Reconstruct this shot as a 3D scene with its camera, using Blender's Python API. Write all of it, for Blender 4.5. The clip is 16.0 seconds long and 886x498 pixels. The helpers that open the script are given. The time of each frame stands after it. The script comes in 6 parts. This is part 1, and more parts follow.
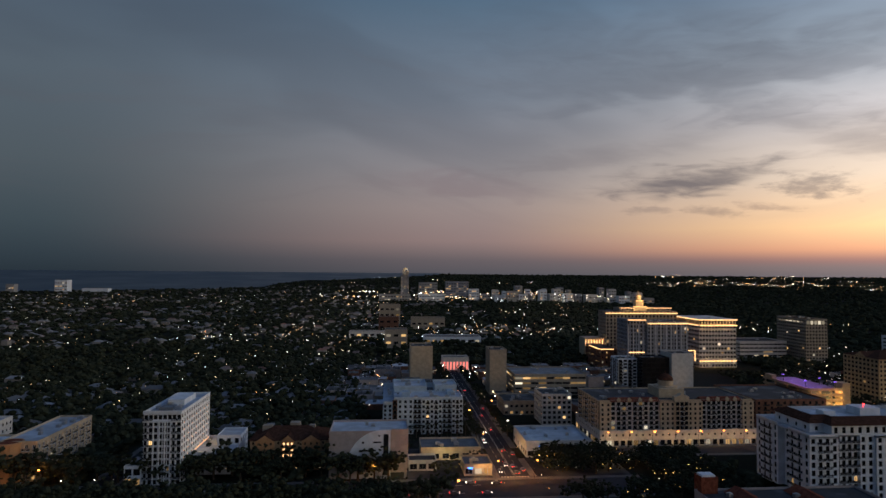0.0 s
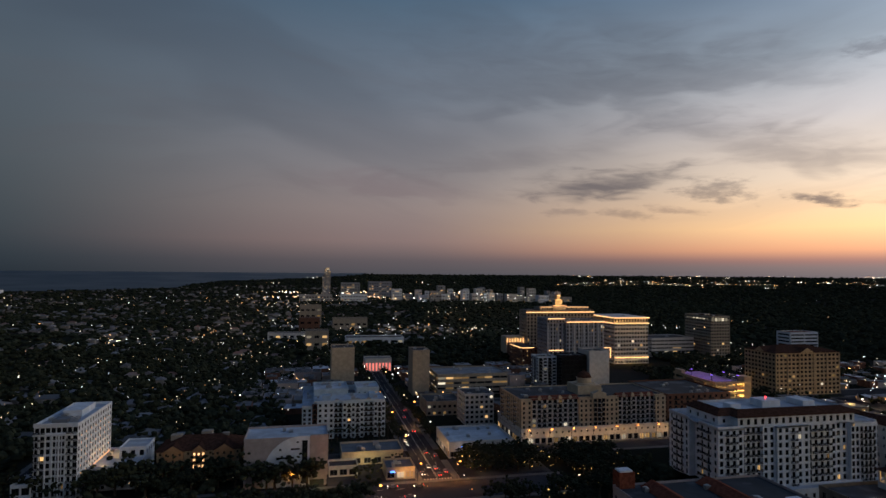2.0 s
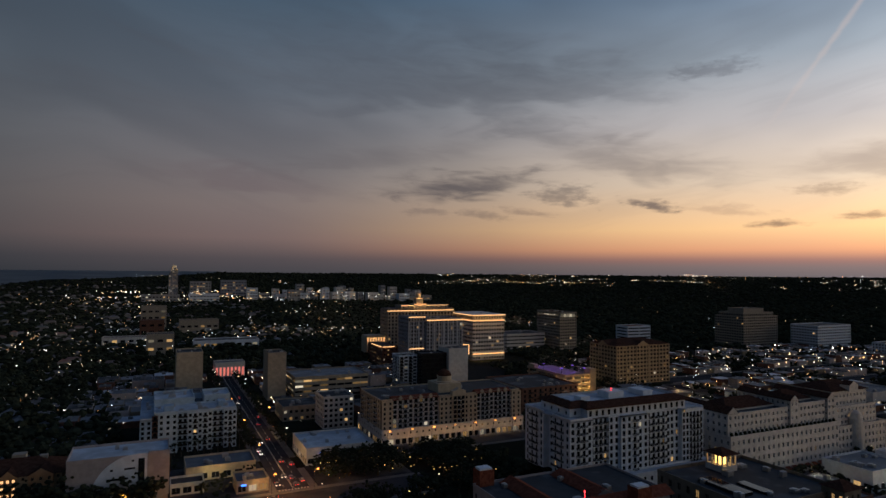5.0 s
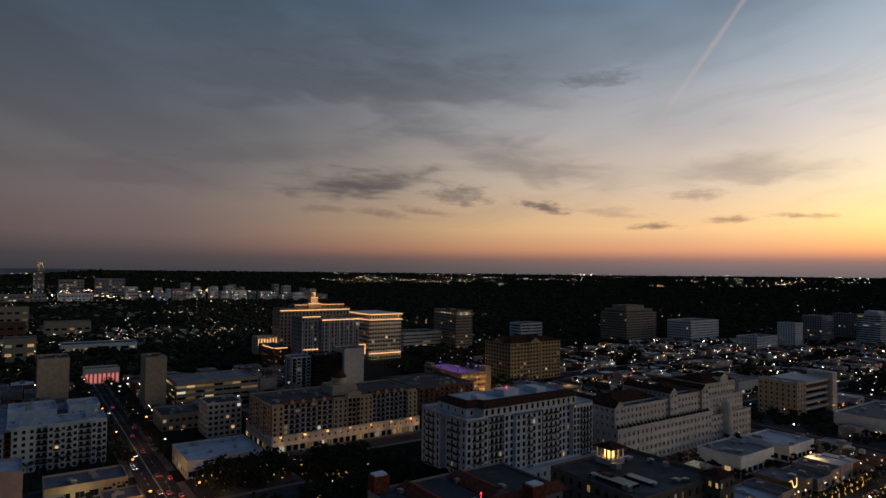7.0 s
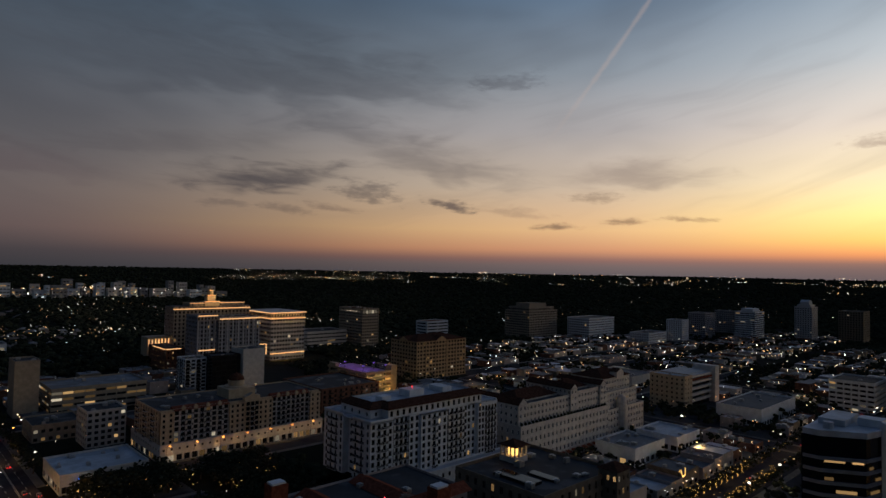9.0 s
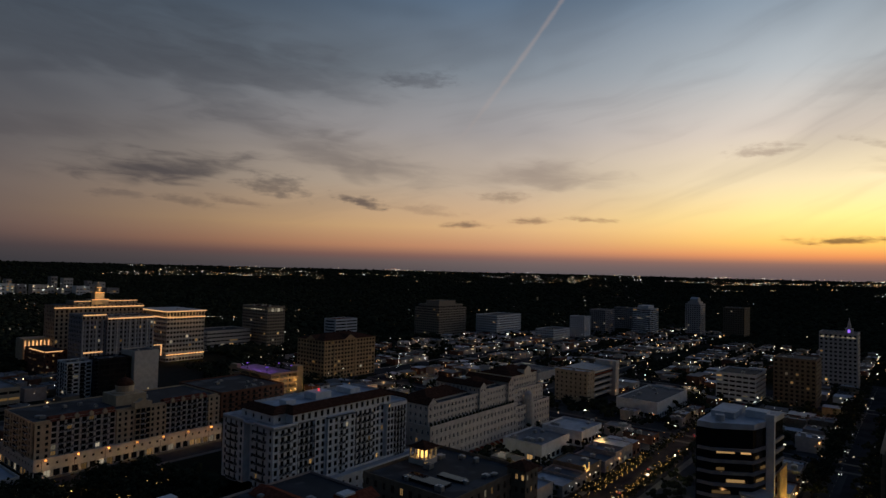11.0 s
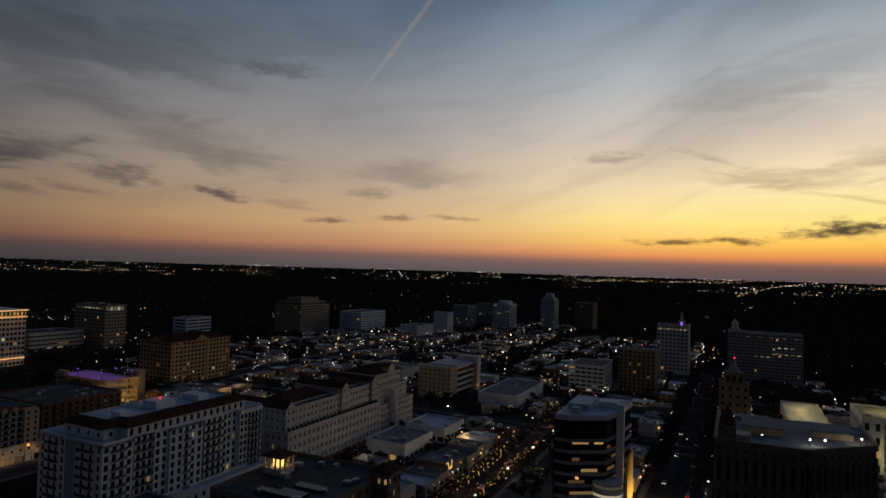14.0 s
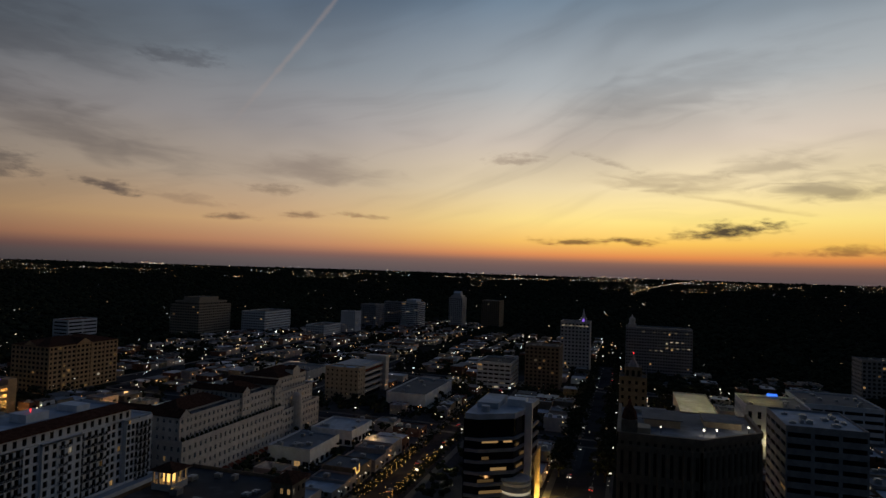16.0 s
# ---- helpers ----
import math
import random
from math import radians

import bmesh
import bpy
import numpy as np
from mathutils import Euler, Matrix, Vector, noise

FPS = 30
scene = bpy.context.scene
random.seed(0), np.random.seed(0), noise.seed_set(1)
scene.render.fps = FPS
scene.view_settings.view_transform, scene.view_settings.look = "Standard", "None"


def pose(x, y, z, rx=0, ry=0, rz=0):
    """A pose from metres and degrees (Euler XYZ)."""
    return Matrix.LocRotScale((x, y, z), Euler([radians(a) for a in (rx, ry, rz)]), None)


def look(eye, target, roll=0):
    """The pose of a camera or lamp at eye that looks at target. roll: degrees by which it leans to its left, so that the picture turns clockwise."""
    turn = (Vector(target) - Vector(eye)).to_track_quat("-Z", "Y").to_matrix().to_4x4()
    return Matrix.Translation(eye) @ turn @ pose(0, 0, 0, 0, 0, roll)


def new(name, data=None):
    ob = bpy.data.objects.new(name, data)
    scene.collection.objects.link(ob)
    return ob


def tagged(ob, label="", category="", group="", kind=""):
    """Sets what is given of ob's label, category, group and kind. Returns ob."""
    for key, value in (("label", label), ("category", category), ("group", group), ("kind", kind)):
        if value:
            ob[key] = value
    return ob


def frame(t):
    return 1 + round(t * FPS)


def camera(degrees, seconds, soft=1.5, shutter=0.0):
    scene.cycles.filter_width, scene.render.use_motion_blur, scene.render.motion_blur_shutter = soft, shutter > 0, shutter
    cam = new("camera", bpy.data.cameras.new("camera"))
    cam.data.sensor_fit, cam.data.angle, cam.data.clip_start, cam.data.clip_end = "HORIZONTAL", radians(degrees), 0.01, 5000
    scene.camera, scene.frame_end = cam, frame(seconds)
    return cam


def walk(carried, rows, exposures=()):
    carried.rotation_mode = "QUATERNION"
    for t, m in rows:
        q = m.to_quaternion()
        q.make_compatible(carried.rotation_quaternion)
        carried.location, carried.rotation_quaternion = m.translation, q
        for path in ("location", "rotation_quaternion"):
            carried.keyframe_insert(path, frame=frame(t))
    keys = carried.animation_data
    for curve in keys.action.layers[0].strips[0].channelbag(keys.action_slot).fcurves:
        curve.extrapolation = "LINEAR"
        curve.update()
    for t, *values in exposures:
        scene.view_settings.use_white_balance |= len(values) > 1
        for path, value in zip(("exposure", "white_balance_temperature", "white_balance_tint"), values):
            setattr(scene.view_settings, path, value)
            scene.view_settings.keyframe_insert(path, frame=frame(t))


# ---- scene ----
cam = camera(71.83, 16.0, soft=1.5)
PATH = [
    (0.0, look((0.00, 0.00, 100.00), (26.13, 298.62, 111.86), 0.47)),
    (0.5, look((-0.09, 1.02, 99.91), (35.26, 298.70, 111.80), 0.53)),
    (1.0, look((-0.08, 2.05, 99.93), (44.42, 298.49, 111.78), 0.51)),
    (1.5, look((-0.08, 3.63, 99.92), (54.17, 298.44, 111.89), 0.47)),
    (2.0, look((0.71, 5.25, 99.93), (63.99, 298.25, 112.07), 0.44)),
    (2.5, look((1.41, 7.02, 99.93), (75.10, 297.57, 112.18), 0.46)),
    (3.0, look((1.59, 8.08, 99.86), (85.06, 295.98, 112.00), 0.48)),
    (3.5, look((1.77, 8.88, 99.74), (94.36, 293.97, 112.00), 0.48)),
    (6.0, look((4.33, 15.87, 100.43), (155.49, 274.75, 111.96), 0.56)),
    (6.5, look((5.50, 17.31, 100.23), (166.89, 269.94, 111.81), 0.61)),
    (7.0, look((6.37, 19.22, 100.37), (177.15, 265.59, 111.92), 0.62)),
    (7.5, look((7.19, 20.31, 100.61), (187.69, 259.67, 111.96), 0.73)),
    (8.0, look((8.28, 21.29, 100.40), (197.10, 254.14, 111.78), 0.77)),
    (8.5, look((9.21, 22.64, 100.40), (207.22, 247.73, 111.62), 0.92)),
    (9.0, look((10.24, 23.78, 100.50), (216.16, 241.66, 111.59), 1.05)),
    (11.5, look((15.98, 29.36, 101.21), (257.87, 206.51, 111.74), 1.49)),
    (12.0, look((17.24, 30.23, 100.97), (265.06, 198.96, 111.58), 1.58)),
    (12.5, look((18.26, 31.11, 101.14), (272.16, 190.56, 111.59), 1.68)),
    (13.0, look((19.68, 31.79, 100.99), (278.89, 182.46, 111.43), 1.72)),
    (13.5, look((21.48, 32.71, 100.90), (286.30, 173.28, 111.41), 1.72)),
    (14.0, look((23.17, 33.67, 101.07), (293.43, 163.47, 111.58), 1.74)),
    (14.5, look((24.80, 34.25, 101.07), (300.23, 152.64, 111.87), 1.81)),
    (15.0, look((25.90, 35.37, 101.16), (305.54, 143.46, 111.90), 1.84)),
    (15.5, look((27.35, 35.65, 101.21), (310.69, 133.63, 112.14), 1.82)),
    (16.0, look((29.10, 36.77, 100.95), (315.66, 124.87, 112.02), 1.81)),
]
walk(cam, PATH, [(0.0, 0.3), (3.5, -0.15), (7.0, -0.58), (9.0, -0.82), (12.5, -1.12), (16.0, -1.28)])


# ---- light: dusk sky, sun already below the horizon ----
def lin(r, g, b):
    f = lambda c: (c / 255 / 12.92) if c <= 10 else ((c / 255 + 0.055) / 1.055) ** 2.4
    return (f(r), f(g), f(b), 1.0)


SUN_AZ = 106.0            # where the glow is, degrees from +y towards +x


class Nodes:
    """A short way to write node trees."""

    def __init__(self, tree):
        self.tree = tree
        tree.nodes.clear()

    def add(self, kind, **props):
        n = self.tree.nodes.new(kind)
        for k, v in props.items():
            if k == "operation":
                n.operation = v
            elif k == "blend_type":
                n.blend_type = v
            elif k == "data_type":
                n.data_type = v
            elif k == "interpolation_type":
                n.interpolation_type = v
        return n

    def link(self, a, b):
        self.tree.links.new(a, b)

    def put(self, socket, v):
        if hasattr(v, "is_output"):
            self.link(v, socket)
        else:
            socket.default_value = v

    def math(self, op, a, b=0.0, clamp=False):
        n = self.add("ShaderNodeMath", operation=op)
        n.use_clamp = clamp
        self.put(n.inputs[0], a), self.put(n.inputs[1], b)
        return n.outputs[0]

    def ramp(self, fac, stops):
        n = self.add("ShaderNodeValToRGB")
        el = n.color_ramp.elements
        while len(el) < len(stops):
            el.new(0.5)
        for e, (p, c) in zip(el, stops):
            e.position, e.color = p, c
        self.put(n.inputs[0], fac)
        return n.outputs[0]

    def step(self, v, lo, hi, a=0.0, b=1.0):
        n = self.add("ShaderNodeMapRange", interpolation_type="SMOOTHSTEP")
        self.put(n.inputs[0], v)
        for i, w in zip((1, 2, 3, 4), (lo, hi, a, b)):
            n.inputs[i].default_value = w
        return n.outputs[0]

    def mix(self, fac, a, b, blend="MIX"):
        n = self.add("ShaderNodeMix", data_type="RGBA", blend_type=blend)
        self.put(n.inputs[0], fac), self.put(n.inputs[6], a), self.put(n.inputs[7], b)
        return n.outputs[2]

    def noise(self, vec, scale, detail=4.0, rough=0.5, distort=0.0):
        n = self.add("ShaderNodeTexNoise")
        if vec is not None:
            self.link(vec, n.inputs["Vector"])
        n.inputs["Scale"].default_value, n.inputs["Detail"].default_value = scale, detail
        n.inputs["Roughness"].default_value, n.inputs["Distortion"].default_value = rough, distort
        return n.outputs["Fac"]

    def xyz(self, x, y, z):
        n = self.add("ShaderNodeCombineXYZ")
        for i, v in enumerate((x, y, z)):
            self.put(n.inputs[i], v)
        return n.outputs[0]


world = bpy.data.worlds.new("dusk_sky")
scene.world = world
world.use_nodes = True
N = Nodes(world.node_tree)
coord = N.add("ShaderNodeTexCoord")
sep = N.add("ShaderNodeSeparateXYZ")
N.link(coord.outputs["Generated"], sep.inputs[0])
dx, dy, dz = sep.outputs
azim = N.math("MULTIPLY", N.math("ARCTAN2", dx, dy), 180 / math.pi)
elev = N.math("MULTIPLY", N.math("ARCSINE", dz), 180 / math.pi)
fac = N.math("DIVIDE", elev, 60.0, True)
off = N.math("ABSOLUTE", N.math("SUBTRACT", azim, SUN_AZ))


def sky(gain, stops):
    return N.ramp(fac, [(e / 60, (*[v * gain for v in lin(*c)[:3]], 1)) for e, c in stops])


far_side = sky(1.0, [(0, (46, 57, 66)), (1.2, (54, 66, 75)), (4, (69, 82, 90)), (9, (87, 98, 106)), (16, (94, 107, 119)), (25, (82, 100, 120)), (36, (60, 84, 116)), (60, (42, 62, 96))])
middle = sky(1.45, [(0, (98, 90, 92)), (0.8, (116, 100, 98)), (1.3, (140, 104, 96)), (2.2, (206, 147, 111)), (4, (228, 184, 134)), (8, (203, 183, 162)), (13, (172, 167, 167)), (18, (138, 147, 157)), (25, (92, 114, 138)), (36, (66, 86, 116)), (60, (42, 62, 96))])
glow = sky(1.85, [(0, (92, 78, 78)), (0.8, (112, 86, 80)), (1.25, (138, 100, 84)), (1.8, (222, 136, 76)), (3, (248, 194, 90)), (5, (254, 227, 136)), (8, (247, 226, 178)), (12, (218, 203, 186)), (17, (176, 180, 182)), (25, (114, 134, 152)), (36, (78, 94, 118)), (60, (44, 64, 98))])
pink = sky(1.15, [(0, (84, 82, 88)), (1.2, (100, 92, 96)), (3, (140, 120, 118)), (6, (148, 134, 132)), (10, (140, 136, 140)), (16, (116, 125, 138)), (25, (80, 104, 126)), (36, (60, 84, 114)), (60, (42, 62, 96))])
col = N.mix(N.step(off, 136, 98), far_side, pink)
col = N.mix(N.step(off, 100, 58), col, middle)
col = N.mix(N.step(off, 52, 10), col, glow)

# thin cloud: broad grey bands that sag in the middle, fibres across them, and a few dark rags low over the horizon
warp = N.noise(coord.outputs["Generated"], 2.2, 3.0)
swirl = N.math("MULTIPLY", N.math("SUBTRACT", N.noise(coord.outputs["Generated"], 3.6, 2.0, 0.5), 0.5), 5.0)
side = N.math("SUBTRACT", azim, 42.0)
sag = N.math("MULTIPLY", N.math("MULTIPLY", side, side), 0.0042)
bent = N.math("ADD", N.math("SUBTRACT", elev, N.math("MINIMUM", sag, 9.0)), swirl)
band = N.xyz(N.math("MULTIPLY", azim, 0.030), N.math("MULTIPLY", bent, 0.115), warp)
veil = N.step(N.noise(band, 1.3, 2.5, 0.5, 0.3), 0.40, 0.70)
high_only = N.math("MULTIPLY", N.step(elev, 5, 12), N.step(elev, 62, 26))
col = N.mix(N.math("MULTIPLY", N.math("MULTIPLY", veil, high_only), 0.36), col, N.mix(0.75, col, lin(70, 77, 90)))
fibre = N.noise(N.xyz(N.math("MULTIPLY", azim, 0.055), N.math("MULTIPLY", N.math("ADD", bent, N.math("MULTIPLY", azim, -0.10)), 0.42), 7.0), 1.2, 3.0, 0.55, 0.4)
fibre_low = N.math("MULTIPLY", N.step(fibre, 0.50, 0.74), N.math("MULTIPLY", N.step(elev, 2.5, 7), N.step(elev, 34, 12)))
col = N.mix(N.math("MULTIPLY", fibre_low, 0.17), col, N.mix(0.7, col, lin(104, 98, 104)))
fine = N.noise(N.xyz(N.math("MULTIPLY", azim, 0.17), N.math("ADD", N.math("MULTIPLY", elev, 0.75), N.math("MULTIPLY", azim, 0.04)), 3.0), 1.5, 4.0, 0.58, 0.8)
jag = N.noise(N.xyz(N.math("MULTIPLY", azim, 0.55), N.math("MULTIPLY", elev, 1.5), 5.0), 1.6, 4.0, 0.6, 0.3)
lump = N.noise(N.xyz(N.math("MULTIPLY", azim, 0.11), N.math("MULTIPLY", elev, 0.34), 9.0), 1.3, 2.5, 0.5, 1.0)


def rag(az0, el0, wide, high, strength, tilt=0.0, tone=(112, 98, 98), ragged=1.9):
    """One cloud of its own, given by its middle and half-widths in degrees: ragged ends, a firmer lower edge."""
    global col
    u = N.math("DIVIDE", N.math("SUBTRACT", azim, az0), wide)
    v = N.math("SUBTRACT", N.math("SUBTRACT", elev, el0), N.math("MULTIPLY", u, tilt))
    v = N.math("ADD", N.math("DIVIDE", v, high), N.math("MULTIPLY", N.math("SUBTRACT", lump, 0.5), 2.2))
    v = N.math("MAXIMUM", N.math("MULTIPLY", v, 0.75), N.math("MULTIPLY", v, -1.35))
    d = N.math("SQRT", N.math("ADD", N.math("MULTIPLY", u, u), N.math("MULTIPLY", v, v)))
    d = N.math("ADD", d, N.math("MULTIPLY", N.math("SUBTRACT", fine, 0.5), ragged))
    if wide < 5:
        d = N.math("ADD", d, N.math("MULTIPLY", N.math("SUBTRACT", jag, 0.5), 2.0))
    col = N.mix(N.math("MULTIPLY", N.step(d, 1.3, 0.0), strength), col, lin(*tone))


def trail(a0, e0, a1, e1, wide, strength, tone):
    """A straight thin streak between two directions."""
    global col
    k = (a1 - a0) / (e1 - e0)
    d = N.math("SUBTRACT", N.math("SUBTRACT", azim, a0), N.math("MULTIPLY", N.math("SUBTRACT", elev, e0), k))
    d = N.math("ADD", N.math("ABSOLUTE", d), N.math("MULTIPLY", N.math("SUBTRACT", fine, 0.5), wide))
    f = N.math("MULTIPLY", N.step(d, wide, 0.0), N.step(elev, min(e0, e1) - 2, min(e0, e1) + 7))
    col = N.mix(N.math("MULTIPLY", f, strength), col, tuple(1.25 * v for v in lin(*tone)[:3]) + (1,))


rag(27.0, 7.9, 7.6, 1.25, 0.85, 0.6, (108, 102, 106))
rag(36.3, 6.9, 3.6, 1.0, 0.6, -0.4, (118, 108, 108))
rag(44.0, 6.0, 2.4, 0.5, 0.8, -0.35, (112, 100, 100))
rag(53.8, 4.2, 2.2, 0.4, 0.7, 0.0, (128, 102, 92))
rag(57.0, 6.9, 2.4, 0.5, 0.5, 0.0, (150, 128, 112))
rag(60.0, 4.7, 1.8, 0.35, 0.6, 0.0, (140, 106, 90))
rag(61.0, 8.6, 7.5, 1.2, 0.5, -0.2, (156, 138, 130), 1.2)
rag(23.5, 5.7, 2.4, 0.5, 0.4, 0.0, (124, 112, 112))
rag(28.8, 5.4, 2.6, 0.45, 0.45, -0.4, (124, 110, 108))
rag(26.0, 16.4, 21.0, 3.4, 0.40, -0.2, (94, 98, 110), 0.8)
rag(43.0, 9.8, 8.0, 2.0, 0.5, -1.4, (122, 114, 116), 1.1)
rag(49.2, 17.2, 4.0, 0.7, 0.5, 0.3, (104, 106, 116))
rag(85.0, 3.0, 3.6, 0.35, 0.8, 0.0, (120, 82, 62))
rag(97.5, 4.0, 4.0, 0.75, 0.95, 0.2, (84, 74, 68))
rag(106.0, 2.4, 4.2, 0.4, 0.6, 0.2, (130, 92, 70))
rag(105.5, 7.4, 6.0, 1.0, 0.6, 0.2, (140, 126, 116))
rag(79.0, 10.4, 2.6, 0.5, 0.5, 0.1, (170, 146, 132))
rag(93.0, 8.3, 7.0, 0.9, 0.45, -0.3, (176, 152, 130))
rag(94.0, 15.8, 11.0, 2.2, 0.3, 1.2, (132, 130, 134), 0.8)
rag(7.0, 8.0, 9.0, 1.4, 0.35, -0.3, (128, 112, 118), 1.1)
rag(20.0, 19.8, 17.0, 2.8, 0.26, -1.6, (84, 90, 103), 0.8)
rag(36.0, 16.6, 12.0, 1.9, 0.26, -0.5, (96, 98, 108), 0.9)
rag(34.0, 13.0, 7.0, 1.3, 0.34, -1.0, (112, 110, 116), 1.3)
rag(18.0, 10.2, 9.0, 1.1, 0.30, 0.9, (116, 110, 116), 1.5)
rag(33.0, 5.6, 2.4, 0.35, 0.4, -0.4, (128, 108, 106))
rag(65.0, 4.9, 2.4, 0.3, 0.55, -0.1, (150, 112, 92))
rag(49.5, 5.6, 3.6, 0.5, 0.3, -0.5, (150, 122, 112))
rag(90.0, 3.1, 2.2, 0.35, 0.8, -0.1, (116, 80, 62))
rag(100.5, 4.4, 2.0, 0.3, 0.8, 0.3, (92, 80, 72))
rag(101.0, 9.4, 5.0, 0.9, 0.4, 0.3, (150, 134, 124))
rag(88.0, 10.2, 3.0, 0.3, 0.35, -0.9, (160, 140, 126))
rag(99.0, 6.4, 6.0, 0.25, 0.3, -1.2, (168, 132, 104))
trail(61.6, 23.0, 53.0, 12.0, 0.45, 0.25, (205, 180, 168))
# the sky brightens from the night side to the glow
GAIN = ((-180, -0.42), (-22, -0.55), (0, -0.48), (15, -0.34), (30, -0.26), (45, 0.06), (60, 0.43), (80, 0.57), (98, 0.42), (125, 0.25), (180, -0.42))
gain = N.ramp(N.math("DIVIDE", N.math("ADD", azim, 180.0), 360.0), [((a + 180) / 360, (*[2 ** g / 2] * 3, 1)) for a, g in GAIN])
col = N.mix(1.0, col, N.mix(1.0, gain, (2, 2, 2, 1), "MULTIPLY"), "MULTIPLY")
back = N.add("ShaderNodeBackground")
out = N.add("ShaderNodeOutputWorld")
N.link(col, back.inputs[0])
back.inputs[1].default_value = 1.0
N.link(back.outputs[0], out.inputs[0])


# ---- materials ----
def material(name, colour, rough=0.8, metal=0.0, vary=0.25, scale=0.35, fine_scale=6.0, bump=0.15, second=None, per_piece=0.0, gloss=0.18, skew=1.0):
    """A surface with large stains, fine grain and a little relief."""
    m = bpy.data.materials.new(name)
    m.use_nodes = True
    n = Nodes(m.node_tree)
    tc = n.add("ShaderNodeTexCoord").outputs["Object"]
    big, small = n.noise(tc, scale, 5.0, 0.6), n.noise(tc, fine_scale, 4.0, 0.6)
    c = (*colour, 1.0)
    dark = tuple(v * (1 - vary) for v in colour) + (1.0,)
    c = n.mix(n.step(big, 0.35, 0.68), dark, c)
    if second:
        c = n.mix(n.step(n.noise(tc, scale * 0.45, 3.0), 0.48, 0.58), c, (*second, 1.0))
    c = n.mix(n.math("MULTIPLY", n.step(small, 0.4, 0.7), vary * 0.6), c, tuple(v * 0.6 for v in colour) + (1.0,))
    if per_piece:
        rnd = n.math("ADD", n.add("ShaderNodeObjectInfo").outputs["Random"], n.add("ShaderNodeNewGeometry").outputs["Random Per Island"])
        rnd = n.math("FRACT", n.math("MULTIPLY", rnd, 7.31))
        c = n.mix(n.math("MULTIPLY", n.math("POWER", rnd, skew), per_piece), c, tuple(v * 0.25 for v in colour) + (1.0,))
    b = n.add("ShaderNodeBsdfPrincipled")
    n.link(c, b.inputs["Base Color"])
    n.put(b.inputs["Roughness"], n.step(big, 0.3, 0.7, rough * 0.85, min(1, rough * 1.1)))
    b.inputs["Metallic"].default_value = metal
    b.inputs["Specular IOR Level"].default_value = gloss
    bp = n.add("ShaderNodeBump")
    bp.inputs["Strength"].default_value, bp.inputs["Distance"].default_value = bump, 0.05
    n.link(small, bp.inputs["Height"])
    n.link(bp.outputs[0], b.inputs["Normal"])
    o = n.add("ShaderNodeOutputMaterial")
    n.link(b.outputs[0], o.inputs[0])
    return m


def glowing(name, colour, strength, spread=0.0, colours=()):
    """A lamp or a lit pane. spread: how far single ones differ in strength; colours: others that some take."""
    m = bpy.data.materials.new(name)
    m.use_nodes = True
    n = Nodes(m.node_tree)
    rnd = n.math("FRACT", n.math("MULTIPLY", n.math("ADD", n.add("ShaderNodeObjectInfo").outputs["Random"], n.add("ShaderNodeNewGeometry").outputs["Random Per Island"]), 5.17))
    e = n.add("ShaderNodeEmission")
    if colours:
        k = len(colours)
        r = n.add("ShaderNodeValToRGB")
        r.color_ramp.interpolation = "CONSTANT"
        while len(r.color_ramp.elements) < k:
            r.color_ramp.elements.new(0.5)
        for i, el in enumerate(r.color_ramp.elements):
            el.position, el.color = i / k, (*colours[i], 1)
        n.link(rnd, r.inputs[0])
        n.link(r.outputs[0], e.inputs[0])
    else:
        e.inputs[0].default_value = (*colour, 1)
    other = n.math("FRACT", n.math("MULTIPLY", rnd, 13.7))
    n.put(e.inputs[1], n.math("MULTIPLY", n.math("ADD", 1 - spread, n.math("MULTIPLY", n.math("POWER", other, 2.0), 3 * spread)), strength))
    o = n.add("ShaderNodeOutputMaterial")
    n.link(e.outputs[0], o.inputs[0])
    return m


def glazing(name, colour, rough=0.08):
    """Dark window glass over a dark room."""
    m = material(name, colour, rough, 0.0, 0.3, 0.4, 3.0, 0.02, None, 0.6)
    next(n for n in m.node_tree.nodes if n.type == "BSDF_PRINCIPLED").inputs["Specular IOR Level"].default_value = 0.22
    return m


